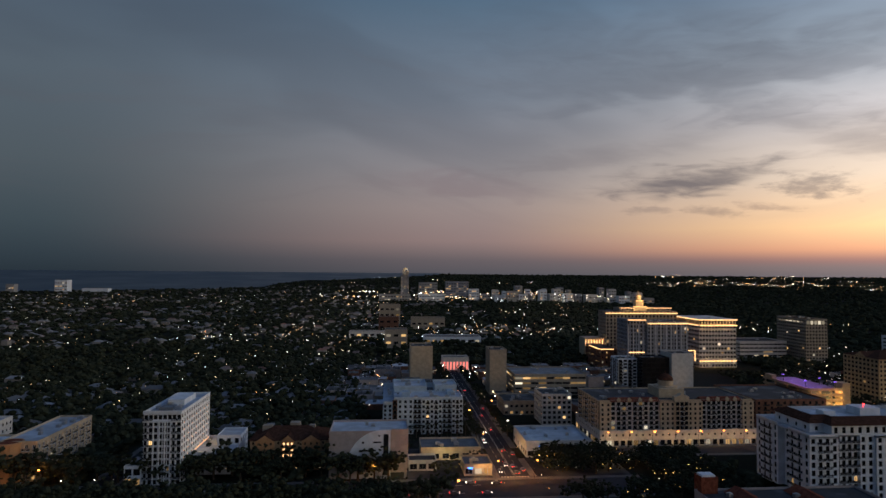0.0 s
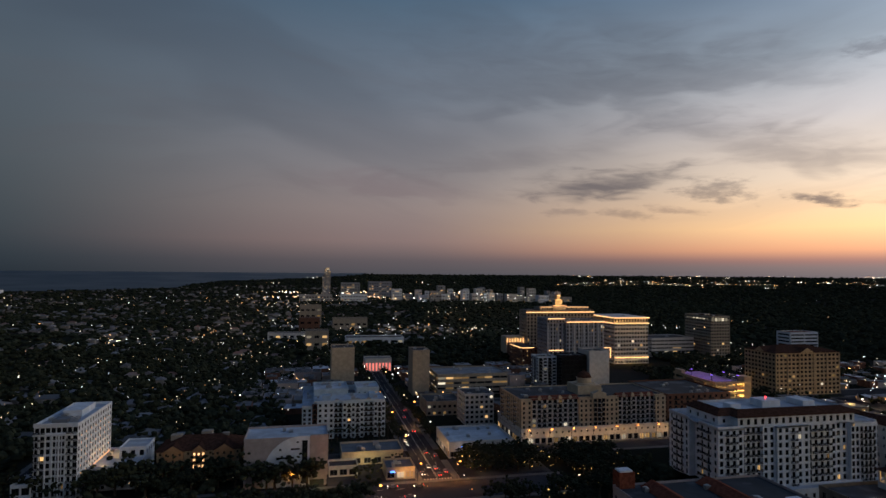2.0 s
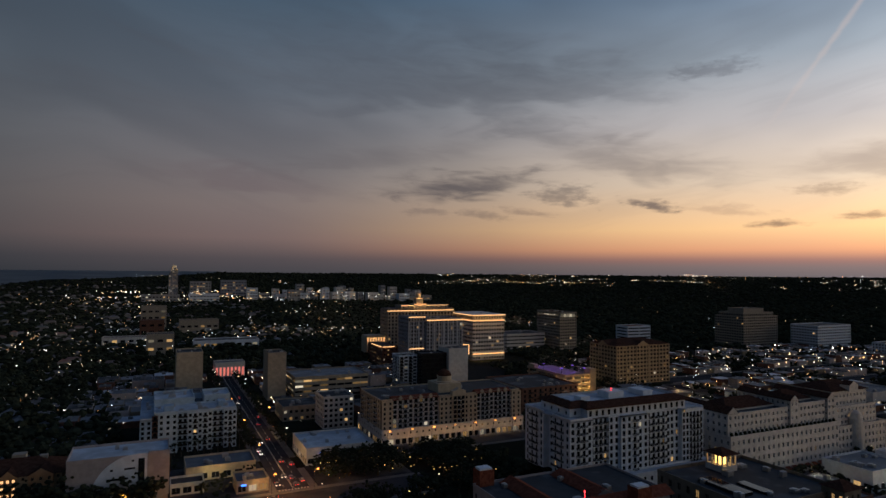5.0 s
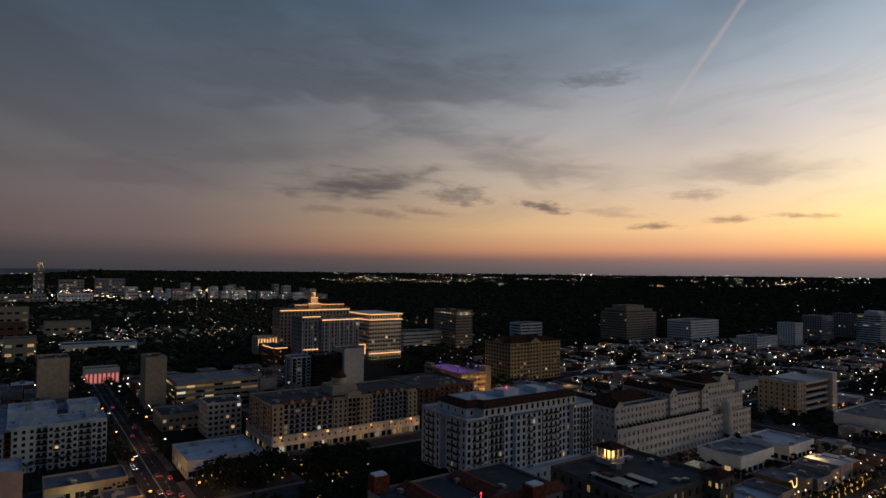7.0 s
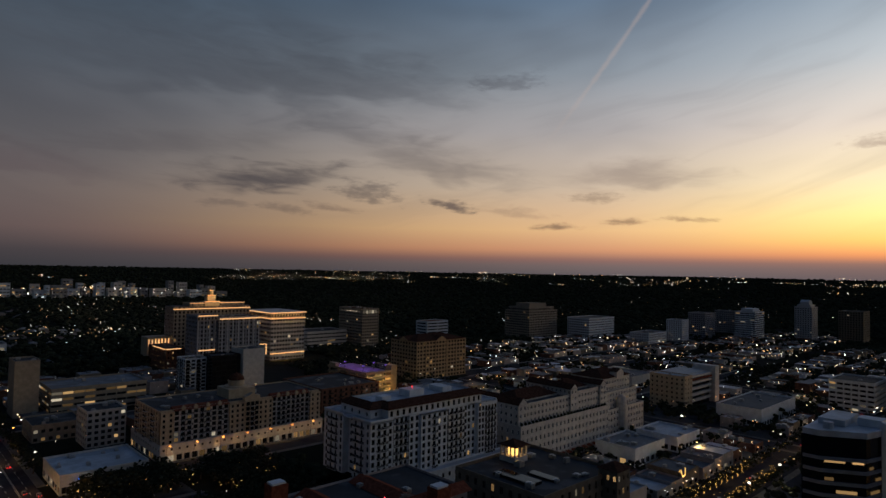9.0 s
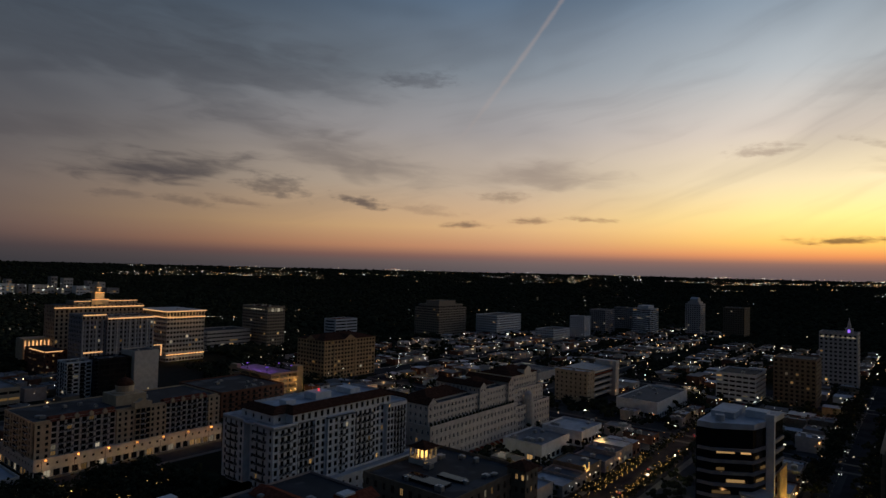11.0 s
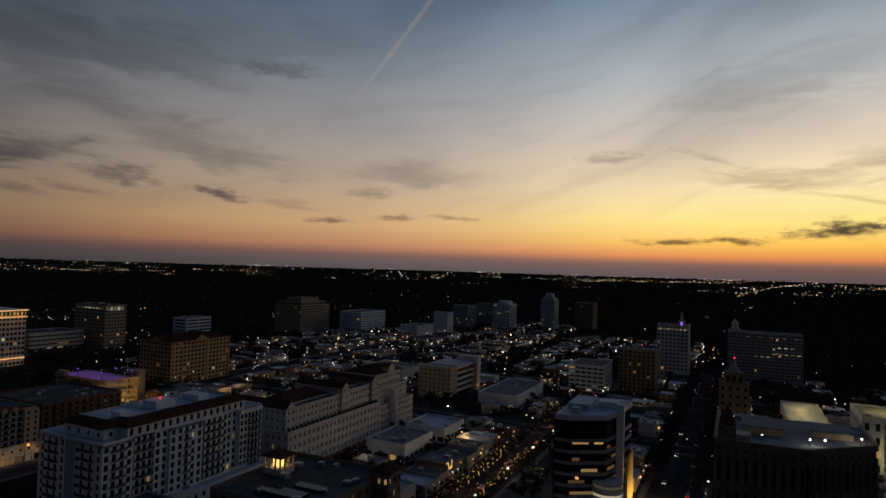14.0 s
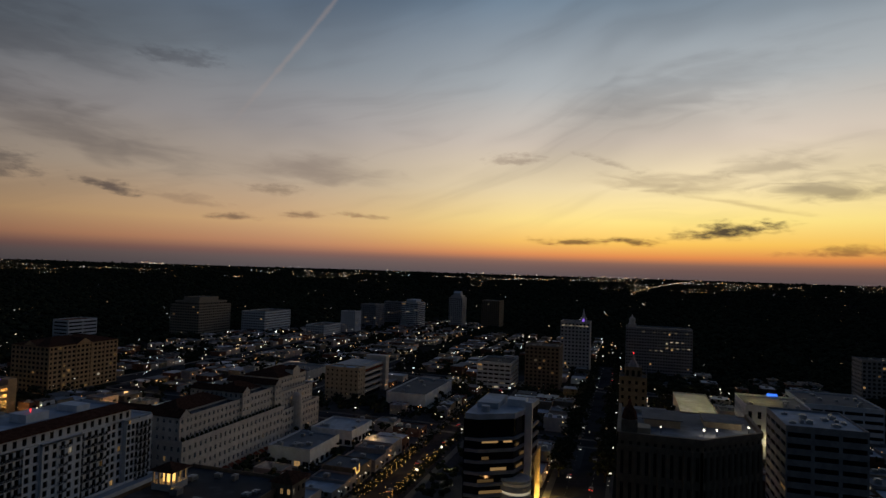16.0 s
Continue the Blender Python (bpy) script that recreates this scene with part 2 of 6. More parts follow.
M = {
    "white": material("white_stucco", (0.70, 0.745, 0.80), 0.85, vary=0.18),
    "offwhite": material("warm_white_stucco", (0.60, 0.58, 0.555), 0.85, vary=0.2),
    "cream": material("cream_stucco", (0.52, 0.42, 0.30), 0.85, vary=0.22),
    "yellow": material("ochre_stucco", (0.45, 0.33, 0.20), 0.85, vary=0.2),
    "orange": material("orange_stucco", (0.50, 0.28, 0.14), 0.85, vary=0.2),
    "tan": material("tan_concrete", (0.36, 0.31, 0.25), 0.9, vary=0.25),
    "grey": material("grey_concrete", (0.34, 0.34, 0.35), 0.9, vary=0.3),
    "mauve": material("mauve_grey_stucco", (0.40, 0.35, 0.34), 0.9, vary=0.2),
    "blue": material("pale_blue_stucco", (0.34, 0.45, 0.56), 0.85, vary=0.2),
    "paleblue": material("bluish_white_stucco", (0.50, 0.60, 0.68), 0.85, vary=0.2),
    "slate": material("slate_grey_stone", (0.30, 0.31, 0.35), 0.8, vary=0.25),
    "darkstone": material("dark_brown_stone", (0.21, 0.175, 0.135), 0.85, vary=0.3),
    "brick": material("dark_red_brick", (0.17, 0.085, 0.06), 0.9, vary=0.35, fine_scale=9),
    "black": material("black_spandrel", (0.02, 0.02, 0.022), 0.25, vary=0.3),
    "tile": material("brown_roof_tile", gloss=0.0, colour=(0.10, 0.05, 0.035), rough=0.8, vary=0.45, scale=0.8, fine_scale=4.0, bump=0.5),
    "redtile": material("red_roof_tile", gloss=0.0, colour=(0.24, 0.08, 0.05), rough=0.8, vary=0.45, scale=0.8, fine_scale=4.0, bump=0.5),
    "membrane": material("pale_roof_membrane", (0.58, 0.63, 0.70), 0.8, vary=0.35, scale=0.12, second=(0.36, 0.39, 0.43)),
    "bitumen": material("dark_roof_bitumen", (0.06, 0.063, 0.07), 0.9, vary=0.45, scale=0.15, second=(0.10, 0.103, 0.112)),
    "greyroof": material("grey_roof_gravel", (0.30, 0.32, 0.35), 0.9, vary=0.45, scale=0.15, per_piece=0.7, second=(0.18, 0.19, 0.205)),
    "metal": material("galvanised_metal", (0.42, 0.44, 0.46), 0.45, 0.7, vary=0.25),
    "iron": material("dark_painted_iron", (0.025, 0.025, 0.028), 0.5, 0.3, vary=0.3),
    "asphalt": material("asphalt", gloss=0.0, colour=(0.06, 0.06, 0.064), rough=0.85, vary=0.35, scale=0.08, fine_scale=2.0, second=(0.06, 0.06, 0.062)),
    "paving": material("concrete_paving", (0.15, 0.145, 0.138), 0.9, vary=0.35, scale=0.15, fine_scale=1.5),
    "lot": material("car_park_asphalt", gloss=0.0, colour=(0.06, 0.06, 0.064), rough=0.9, vary=0.4, scale=0.05, fine_scale=1.0, second=(0.10, 0.098, 0.095)),
    "paint": material("worn_road_paint", (0.6, 0.58, 0.5), 0.8, vary=0.35, scale=0.5),
    "earth": material("dark_lawn_and_soil", gloss=0.0, colour=(0.034, 0.035, 0.026), rough=0.95, vary=0.5, scale=0.012, fine_scale=0.15, second=(0.044, 0.040, 0.034)),
    "leaf": material("dark_foliage", gloss=0.0, colour=(0.062, 0.070, 0.044), rough=0.95, vary=0.5, scale=0.3, fine_scale=2.0, per_piece=0.85),
    "bark": material("grey_bark", gloss=0.0, colour=(0.12, 0.09, 0.065), rough=0.95, vary=0.4, scale=2.0),
    "houseroof": material("mixed_house_roofs", gloss=0.0, colour=(0.40, 0.42, 0.45), rough=0.9, vary=0.3, scale=0.02, per_piece=1.0, second=(0.30, 0.15, 0.11), skew=0.4),
    "housewall": material("mixed_house_walls", (0.34, 0.31, 0.28), 0.9, vary=0.3, per_piece=0.6),
    "water": material("bay_water", (0.05, 0.075, 0.10), 0.5, vary=0.2, scale=0.003, fine_scale=0.02, bump=0.3),
    "glass": glazing("dark_window_glass", (0.016, 0.018, 0.022)),
    "carpaint": material("car_paint", (0.22, 0.22, 0.24), 0.3, 0.2, vary=0.1, per_piece=0.9),
    "rubber": material("tyre_rubber", (0.02, 0.02, 0.02), 0.9),
    "curtain": material("pale_curtain_wall", (0.50, 0.51, 0.54), 0.5, vary=0.2),
    "warmpane": glowing("lit_window_warm", (1.0, 0.6, 0.24), 0.42, 0.75),
    "whitepane": glowing("lit_window_white", (1.0, 0.86, 0.62), 0.4, 0.75),
    "strip": glowing("warm_light_strip", (1.0, 0.52, 0.22), 2.0),
    "sodium": glowing("sodium_lamp", (1.0, 0.33, 0.06), 7.0, 0.3),
    "ledlamp": glowing("white_lamp", (1.0, 0.92, 0.78), 6.0, 0.5),
    "amber": glowing("amber_string_lights", (1.0, 0.55, 0.14), 3.4, 0.6),
    "redlamp": glowing("red_lamp", (1.0, 0.04, 0.05), 5.0, 0.3),
    "pinklight": glowing("pink_facade_light", (1.0, 0.25, 0.2), 0.9),
    "purple": glowing("purple_flood_light", (0.35, 0.16, 1.0), 2.0),
    "bluelamp": glowing("blue_sign_light", (0.05, 0.2, 1.0), 3.5),
    "headlamp": glowing("car_headlamp", (1.0, 0.93, 0.8), 8.0, 0.4),
    "taillamp": glowing("car_tail_lamp", (1.0, 0.03, 0.03), 5.0, 0.4),
    "citylight": glowing("scattered_city_lamps", (1, 1, 1), 4.8, 0.8, ((1, .5, .2), (1, .74, .45), (1, .42, .14), (.85, .93, 1), (1, .7, .38), (1, .86, .68), (1, .92, .82), (1, .6, .28))),
}


# ---- mesh helpers ----
class Shape:
    """Collects faces for one mesh."""

    def __init__(self):
        self.v, self.f, self.m = [], [], []

    def face(self, pts, mat=0):
        i = len(self.v)
        self.v.extend(tuple(p) for p in pts)
        self.f.append(tuple(range(i, i + len(pts))))
        self.m.append(mat)
        return self

    def box(self, x0, x1, y0, y1, z0, z1, mat=0, bottom=True):
        i = len(self.v)
        self.v.extend([(x0, y0, z0), (x1, y0, z0), (x1, y1, z0), (x0, y1, z0), (x0, y0, z1), (x1, y0, z1), (x1, y1, z1), (x0, y1, z1)])
        fs = [(4, 5, 6, 7), (0, 1, 5, 4), (1, 2, 6, 5), (2, 3, 7, 6), (3, 0, 4, 7)] + ([(3, 2, 1, 0)] if bottom else [])
        for q in fs:
            self.f.append(tuple(i + k for k in q))
            self.m.append(mat)
        return self

    def prism(self, poly, z0, z1, mat=0):
        n, i = len(poly), len(self.v)
        self.v.extend([(x, y, z0) for x, y in poly] + [(x, y, z1) for x, y in poly])
        self.f.append(tuple(i + n + k for k in range(n)))
        self.m.append(mat)
        for k in range(n):
            j = (k + 1) % n
            self.f.append((i + k, i + j, i + n + j, i + n + k))
            self.m.append(mat)
        return self

    def lathe(self, profile, cx=0, cy=0, n=12, mat=0, turn=0.0):
        """profile: (radius, z) from the bottom up."""
        i = len(self.v)
        for r, z in profile:
            for k in range(n):
                a = 2 * math.pi * k / n + turn
                self.v.append((cx + r * math.cos(a), cy + r * math.sin(a), z))
        for p in range(len(profile) - 1):
            for k in range(n):
                j = (k + 1) % n
                self.f.append((i + p * n + k, i + p * n + j, i + (p + 1) * n + j, i + (p + 1) * n + k))
                self.m.append(mat)
        top = len(profile) - 1
        self.f.append(tuple(i + top * n + k for k in range(n)))
        self.m.append(mat)
        return self

    def gable(self, x0, x1, y0, y1, z0, z1, mat=0, wall=None, along="x", over=0.0):
        """A ridge roof; along: the way its ridge runs."""
        if along == "x":
            ym = (y0 + y1) / 2
            a = [(x0, y0 - over, z0), (x1, y0 - over, z0), (x1, ym, z1), (x0, ym, z1)]
            b = [(x1, y1 + over, z0), (x0, y1 + over, z0), (x0, ym, z1), (x1, ym, z1)]
            e1, e2 = [(x0, y1, z0), (x0, y0, z0), (x0, ym, z1)], [(x1, y0, z0), (x1, y1, z0), (x1, ym, z1)]
        else:
            xm = (x0 + x1) / 2
            a = [(x0 - over, y1, z0), (x0 - over, y0, z0), (xm, y0, z1), (xm, y1, z1)]
            b = [(x1 + over, y0, z0), (x1 + over, y1, z0), (xm, y1, z1), (xm, y0, z1)]
            e1, e2 = [(x0, y0, z0), (x1, y0, z0), (xm, y0, z1)], [(x1, y1, z0), (x0, y1, z0), (xm, y1, z1)]
        self.face(a, mat), self.face(b, mat)
        self.face(e1, mat if wall is None else wall), self.face(e2, mat if wall is None else wall)
        return self

    def hip(self, x0, x1, y0, y1, z0, z1, mat=0):
        w = min(x1 - x0, y1 - y0) / 2 * 0.95
        if x1 - x0 >= y1 - y0:
            r0, r1 = (x0 + w, (y0 + y1) / 2, z1), (x1 - w, (y0 + y1) / 2, z1)
        else:
            r0, r1 = ((x0 + x1) / 2, y0 + w, z1), ((x0 + x1) / 2, y1 - w, z1)
        c = [(x0, y0, z0), (x1, y0, z0), (x1, y1, z0), (x0, y1, z0)]
        if x1 - x0 >= y1 - y0:
            for q in ([c[0], c[1], r1, r0], [c[2], c[3], r0, r1], [c[3], c[0], r0], [c[1], c[2], r1]):
                self.face(q, mat)
        else:
            for q in ([c[0], c[1], r0], [c[1], c[2], r1, r0], [c[2], c[3], r1], [c[3], c[0], r0, r1]):
                self.face(q, mat)
        self.face(c[::-1], mat)
        return self

    def pieces(self):
        """The shapes that make it up, each by itself."""
        root = list(range(len(self.v)))

        def find(a):
            while root[a] != a:
                root[a] = root[root[a]]
                a = root[a]
            return a
        for q in self.f:
            for b in q[1:]:
                root[find(b)] = find(q[0])
        made, where = {}, {}
        for q, m in zip(self.f, self.m):
            p = made.setdefault(find(q[0]), Shape())
            ids = []
            for a in q:
                if a not in where:
                    where[a] = len(p.v)
                    p.v.append(self.v[a])
                ids.append(where[a])
            p.f.append(tuple(ids)), p.m.append(m)
        return list(made.values())

    def mesh(self, name, mats):
        me = bpy.data.meshes.new(name)
        me.from_pydata(self.v, [], self.f)
        for k in ([mats] if isinstance(mats, str) else mats):
            me.materials.append(M[k])
        me.polygons.foreach_set("material_index", self.m)
        me.update()
        return me


def part(name, shape, mats, parent, label=""):
    me = shape.mesh(name, mats) if isinstance(shape, Shape) else shape
    ob = new(name, me)
    ob.parent = parent
    return tagged(ob, label)


def thing(name, label, category, x, y, z=0.0, group=""):
    e = new(name)
    e.empty_display_size = 1.0
    e.matrix_basis = pose(x, y, z)
    return tagged(e, label, category, group)


def structure(name, shape, mats, label=""):
    ob = new(name, shape.mesh(name, mats))
    return tagged(ob, label, "", "", "structure")


WINDOWS = {}


def window_mesh(w, h, pane, frame_mat="white"):
    """A window: a frame with one mullion round a pane set back; x across, y outwards, z up."""
    key = (round(w, 2), round(h, 2), pane, frame_mat)
    if key not in WINDOWS:
        s, t = Shape(), min(0.1, w * 0.08)
        xs, zs = (-w / 2, -w / 2 + t, -t / 2, t / 2, w / 2 - t, w / 2), (0, t, h - t, h)
        s.v = [(x, 0.05, z) for z in zs for x in xs]
        at = lambda i, j: j * 6 + i
        for j in range(3):
            for i in range(5):
                if j == 1 and i in (1, 3):
                    n = len(s.v)
                    s.v += [(xs[i], -0.03, zs[1]), (xs[i + 1], -0.03, zs[1]), (xs[i + 1], -0.03, zs[2]), (xs[i], -0.03, zs[2])]
                    ring = [at(i, 1), at(i + 1, 1), at(i + 1, 2), at(i, 2)]
                    for q in range(4):
                        s.f.append((ring[q], n + q, n + (q + 1) % 4, ring[(q + 1) % 4])), s.m.append(1)
                    s.f.append((n + 1, n, n + 3, n + 2)), s.m.append(0)
                else:
                    s.f.append((at(i + 1, j), at(i, j), at(i, j + 1), at(i + 1, j + 1))), s.m.append(1)
        WINDOWS[key] = s.mesh("window", [pane, frame_mat])
    return WINDOWS[key]


class House:
    """A building: collects its walls with recessed openings, then links walls, windows and the rest as parts."""

    def __init__(self, name, label, category, x, y, wall="white", lit=0.05, frame_mat="white", seed=1, group="", pane="warmpane", far=None):
        self.top = thing(name, label, category, x, y, 0, group)
        self.x, self.y, self.wall, self.lit, self.frame_mat, self.pane = x, y, wall, lit, frame_mat, pane
        self.rnd, self.walls, self.railings = random.Random(seed), [Shape()], Shape()
        self.mats, self.extra, self.special = [wall], [], "amber"
        self.far, self.glazing = math.hypot(x - 15, y - 18) > 390 if far is None else far, Shape()

    def mat(self, key):
        if key not in self.mats:
            self.mats.append(key)
        return self.mats.index(key)

    def face(self, p, q, z0, z1, bays=0, floors=0, ww=1.3, wh=1.6, sill=0.8, depth=0.25, wall=None, lit=None, skip=(), balcony=(), name="window", bal=(1.1, 1.0), pane=None):
        """One upright wall from p to q (outside on the right of p to q), with bays x floors openings."""
        k = self.mat(wall or self.wall)
        (px, py), (qx, qy) = (p[0] - self.x, p[1] - self.y), (q[0] - self.x, q[1] - self.y)
        length = math.hypot(qx - px, qy - py)
        ux, uy = (qx - px) / length, (qy - py) / length
        nx, ny = uy, -ux
        at = lambda a, z, d=0.0: (px + ux * a - nx * d, py + uy * a - ny * d, z)
        if not self.far:
            self.walls.append(Shape())
        s = self.walls[-1]
        if not bays or not floors:
            s.face([at(0, z0), at(length, z0), at(length, z1), at(0, z1)], k)
            return
        bw, fh = length / bays, (z1 - z0) / floors
        ww, wh = min(ww, bw * 0.92), min(wh, fh * 0.92)
        sill = min(sill, fh - wh - 0.05)
        lit = self.lit if lit is None else lit
        for j in range(floors):
            for i in range(bays):
                a0, a1, b0, b1 = i * bw, (i + 1) * bw, z0 + j * fh, z0 + (j + 1) * fh
                if (i, j) in skip or i in skip:
                    s.face([at(a0, b0), at(a1, b0), at(a1, b1), at(a0, b1)], k)
                    continue
                c0, c1, d0, d1 = (a0 + a1 - ww) / 2, (a0 + a1 + ww) / 2, b0 + sill, b0 + sill + wh
                for r in ((a0, a1, b0, d0), (a0, a1, d1, b1), (a0, c0, d0, d1), (c1, a1, d0, d1)):
                    s.face([at(r[0], r[2]), at(r[1], r[2]), at(r[1], r[3]), at(r[0], r[3])], k)
                s.face([at(c0, d0), at(c1, d0), at(c1, d0, depth), at(c0, d0, depth)], k)
                s.face([at(c0, d1, depth), at(c1, d1, depth), at(c1, d1), at(c0, d1)], k)
                s.face([at(c0, d0, depth), at(c0, d1, depth), at(c0, d1), at(c0, d0)], k)
                s.face([at(c1, d0), at(c1, d1), at(c1, d1, depth), at(c1, d0, depth)], k)
                r = self.rnd.random()
                mat = (pane or (self.pane if self.rnd.random() < 0.75 else "whitepane")) if r < lit else "glass"
                if self.far:
                    g, kk = self.glazing, ("glass", "warmpane", "whitepane").index(mat) if mat in ("glass", "warmpane", "whitepane") else 3
                    if kk == 3:
                        self.special = mat
                    g.face([at(c0, d0, depth - 0.02), at(c1, d0, depth - 0.02), at(c1, d1, depth - 0.02), at(c0, d1, depth - 0.02)], kk)
                    if i in balcony or (i, j) in balcony:
                        self.railings.face([at(a0, b0 + 0.1, -0.9), at(a1, b0 + 0.1, -0.9), at(a1, b0 + 1.1, -0.9), at(a0, b0 + 1.1, -0.9)], 0), self.railings.face([at(a0, b0 + 0.1), at(a0, b0 + 0.1, -0.9), at(a1, b0 + 0.1, -0.9), at(a1, b0 + 0.1)][::-1], 1)
                    continue
                w = part(name, window_mesh(ww, wh, mat, self.frame_mat), None, self.top)
                x, y, z = at((c0 + c1) / 2, d0, depth)
                w.matrix_basis = Matrix(((ux, nx, 0, x), (uy, ny, 0, y), (0, 0, 1, z), (0, 0, 0, 1)))
                if i in balcony or (i, j) in balcony:
                    b = part("balcony", balcony_mesh(bw * 0.94, *bal), None, self.top)
                    x, y, z = at((c0 + c1) / 2, b0)
                    b.matrix_basis = Matrix(((ux, nx, 0, x), (uy, ny, 0, y), (0, 0, 1, z), (0, 0, 0, 1)))

    def block(self, x0, x1, y0, y1, z0, z1, floors, bay=3.5, faces="auto", roof="membrane", parapet=0.9, units=0, plain="", **kw):
        """A box with windows on the sides in faces (of n s e w), a flat roof, a parapet and roof units."""
        if faces == "auto":
            faces = ("w" if x0 > 20 else "") + ("e" if x1 < 10 else "") + ("s" if y0 > 20 else "") + ("n" if y1 < 20 else "")
        sides = {"s": ((x0, y0), (x1, y0)), "e": ((x1, y0), (x1, y1)), "n": ((x1, y1), (x0, y1)), "w": ((x0, y1), (x0, y0))}
        for k, (p, q) in sides.items():
            n = max(1, round(math.dist(p, q) / bay))
            if k in faces and k not in plain:
                self.face(p, q, z0, z1, n, floors, **kw)
            else:
                self.face(p, q, z0, z1, wall=kw.get("wall"))
        self.flat(x0, x1, y0, y1, z1, roof, parapet, units, kw.get("wall"))

    def flat(self, x0, x1, y0, y1, z, roof="membrane", parapet=0.9, units=0, wall=None):
        X, Y = self.x, self.y
        deck = part("roof", Shape().box(x0 - X, x1 - X, y0 - Y, y1 - Y, z - 0.3, z + 0.02), roof, self.top)
        if parapet:
            t, s = 0.3, Shape()
            a0, a1, b0, b1 = x0 - X - 0.06, x1 - X + 0.06, y0 - Y - 0.06, y1 - Y + 0.06
            s.box(a0, a1, b0, b0 + t, z - 0.25, z + parapet), s.box(a0, a1, b1 - t, b1, z - 0.25, z + parapet)
            s.box(a0, a0 + t, b0 + t, b1 - t, z - 0.25, z + parapet), s.box(a1 - t, a1, b0 + t, b1 - t, z - 0.25, z + parapet)
            part("parapet", s, wall or self.wall, deck)
        for _ in range(units):
            w, d, h = self.rnd.uniform(1.2, 3), self.rnd.uniform(1.2, 3), self.rnd.uniform(0.9, 1.9)
            if x1 - x0 < w + 3 or y1 - y0 < d + 3:
                continue
            cx, cy = self.rnd.uniform(x0 + 1.5, x1 - 1.5 - w), self.rnd.uniform(y0 + 1.5, y1 - 1.5 - d)
            u = part("roof_unit", unit_mesh(w, d, h), None, deck)
            u.matrix_basis = pose(cx - X, cy - Y, z + 0.02)

    def add(self, name, mats, label="", split=True):
        """An empty part in the world's own coordinates, to be filled: returns a Shape that done() links, each of its pieces by itself where split."""
        s = Shape()
        self.extra.append((name, s, mats, label, split))
        return s

    def done(self):
        for shape in self.walls:
            if not shape.f:
                continue
            used = sorted(set(shape.m))
            shape.m = [used.index(k) for k in shape.m]
            ob = part("wall", shape, [self.mats[k] for k in used], self.top)
            bm = bmesh.new()
            bm.from_mesh(ob.data)
            bmesh.ops.remove_doubles(bm, verts=bm.verts, dist=0.004)
            bm.to_mesh(ob.data)
            bm.free()
        if self.railings.f:
            tagged(part("far_balcony", self.railings, ["iron", self.wall], self.top), "", "", "", "stuff")
        if self.glazing.f:
            tagged(part("far_glazing", self.glazing, ["glass", "warmpane", "whitepane", self.special], self.top), "", "", "", "stuff")
        for name, s, mats, label, split in self.extra:
            s.v = [(a - self.x, b - self.y, c) for a, b, c in s.v]
            for piece in (s.pieces() if split else [s]):
                part(name, piece, mats, self.top, label)
        return self.top


BALCONIES, UNITS = {}, {}


def balcony_mesh(w, d, h):
    """A slab with a railing of upright bars; y outwards."""
    key = (round(w, 1), d, h)
    if key not in BALCONIES:
        s = Shape()
        s.box(-w / 2, w / 2, 0.002, d, -0.12, 0.08, 0)
        s.box(-w / 2, w / 2, d - 0.08, d - 0.01, 0.081, 0.2, 1), s.box(-w / 2, w / 2, d - 0.08, d - 0.01, h - 0.1, h, 1)
        n = max(4, int(w / 0.22))
        for i in range(n + 1):
            x = -w / 2 + 0.05 + (w - 0.1) * i / n
            s.box(x - 0.05, x + 0.05, d - 0.07, d - 0.02, 0.2, h - 0.1, 1)
        for x in (-w / 2, w / 2 - 0.05):
            for k in range(4):
                y = 0.1 + (d - 0.25) * k / 3
                s.box(x, x + 0.05, y, y + 0.08, 0.081, h - 0.1, 1)
            s.box(x, x + 0.05, 0.02, d - 0.08, h - 0.1, h, 1)
        BALCONIES[key] = s.mesh("balcony", ["white", "iron"])
    return BALCONIES[key]


def unit_mesh(w, d, h):
    """A roof air handler: a cabinet on skids with a round fan cowl."""
    key = (round(w * 2), round(d * 2), round(h * 2))
    if key not in UNITS:
        w, d, h = key[0] / 2, key[1] / 2, key[2] / 2
        s = Shape().box(0, w, 0, d, 0.15, h)
        s.box(0.1, 0.3, 0, d, 0, 0.15), s.box(w - 0.3, w - 0.1, 0, d, 0, 0.15)
        s.lathe([(min(w, d) * 0.36, h), (min(w, d) * 0.36, h + 0.25), (min(w, d) * 0.3, h + 0.25)], w / 2, d / 2, 10)
        UNITS[key] = s.mesh("roof_unit", ["metal"])
    return UNITS[key]


# ---- the setting ----
def ground_height(r):
    """Level town, then land that rises gently to the skyline."""
    k = max(0.0, (r - 2300) / 2550)
    return 94.0 * k ** 1.25


def ground_sheet():
    s, rings, n = Shape(), [0, 400, 900, 1500, 2000, 2300, 2600, 2900, 3200, 3500, 3800, 4100, 4400, 4650, 4850], 96
    for r in rings:
        for k in range(n):
            a = 2 * math.pi * k / n
            z = ground_height(r) + (4.0 * noise.noise((r * 0.01, a * 9, 0)) if r > 3300 else 0)
            s.v.append((r * math.sin(a), r * math.cos(a), z))
    for i in range(len(rings) - 1):
        for k in range(n):
            j = (k + 1) % n
            s.f.append((i * n + j, i * n + k, (i + 1) * n + k, (i + 1) * n + j)[::-1])
            s.m.append(0)
    return structure("ground", s, "earth", "dark flat ground reaching the horizon at dusk")


ground_sheet()

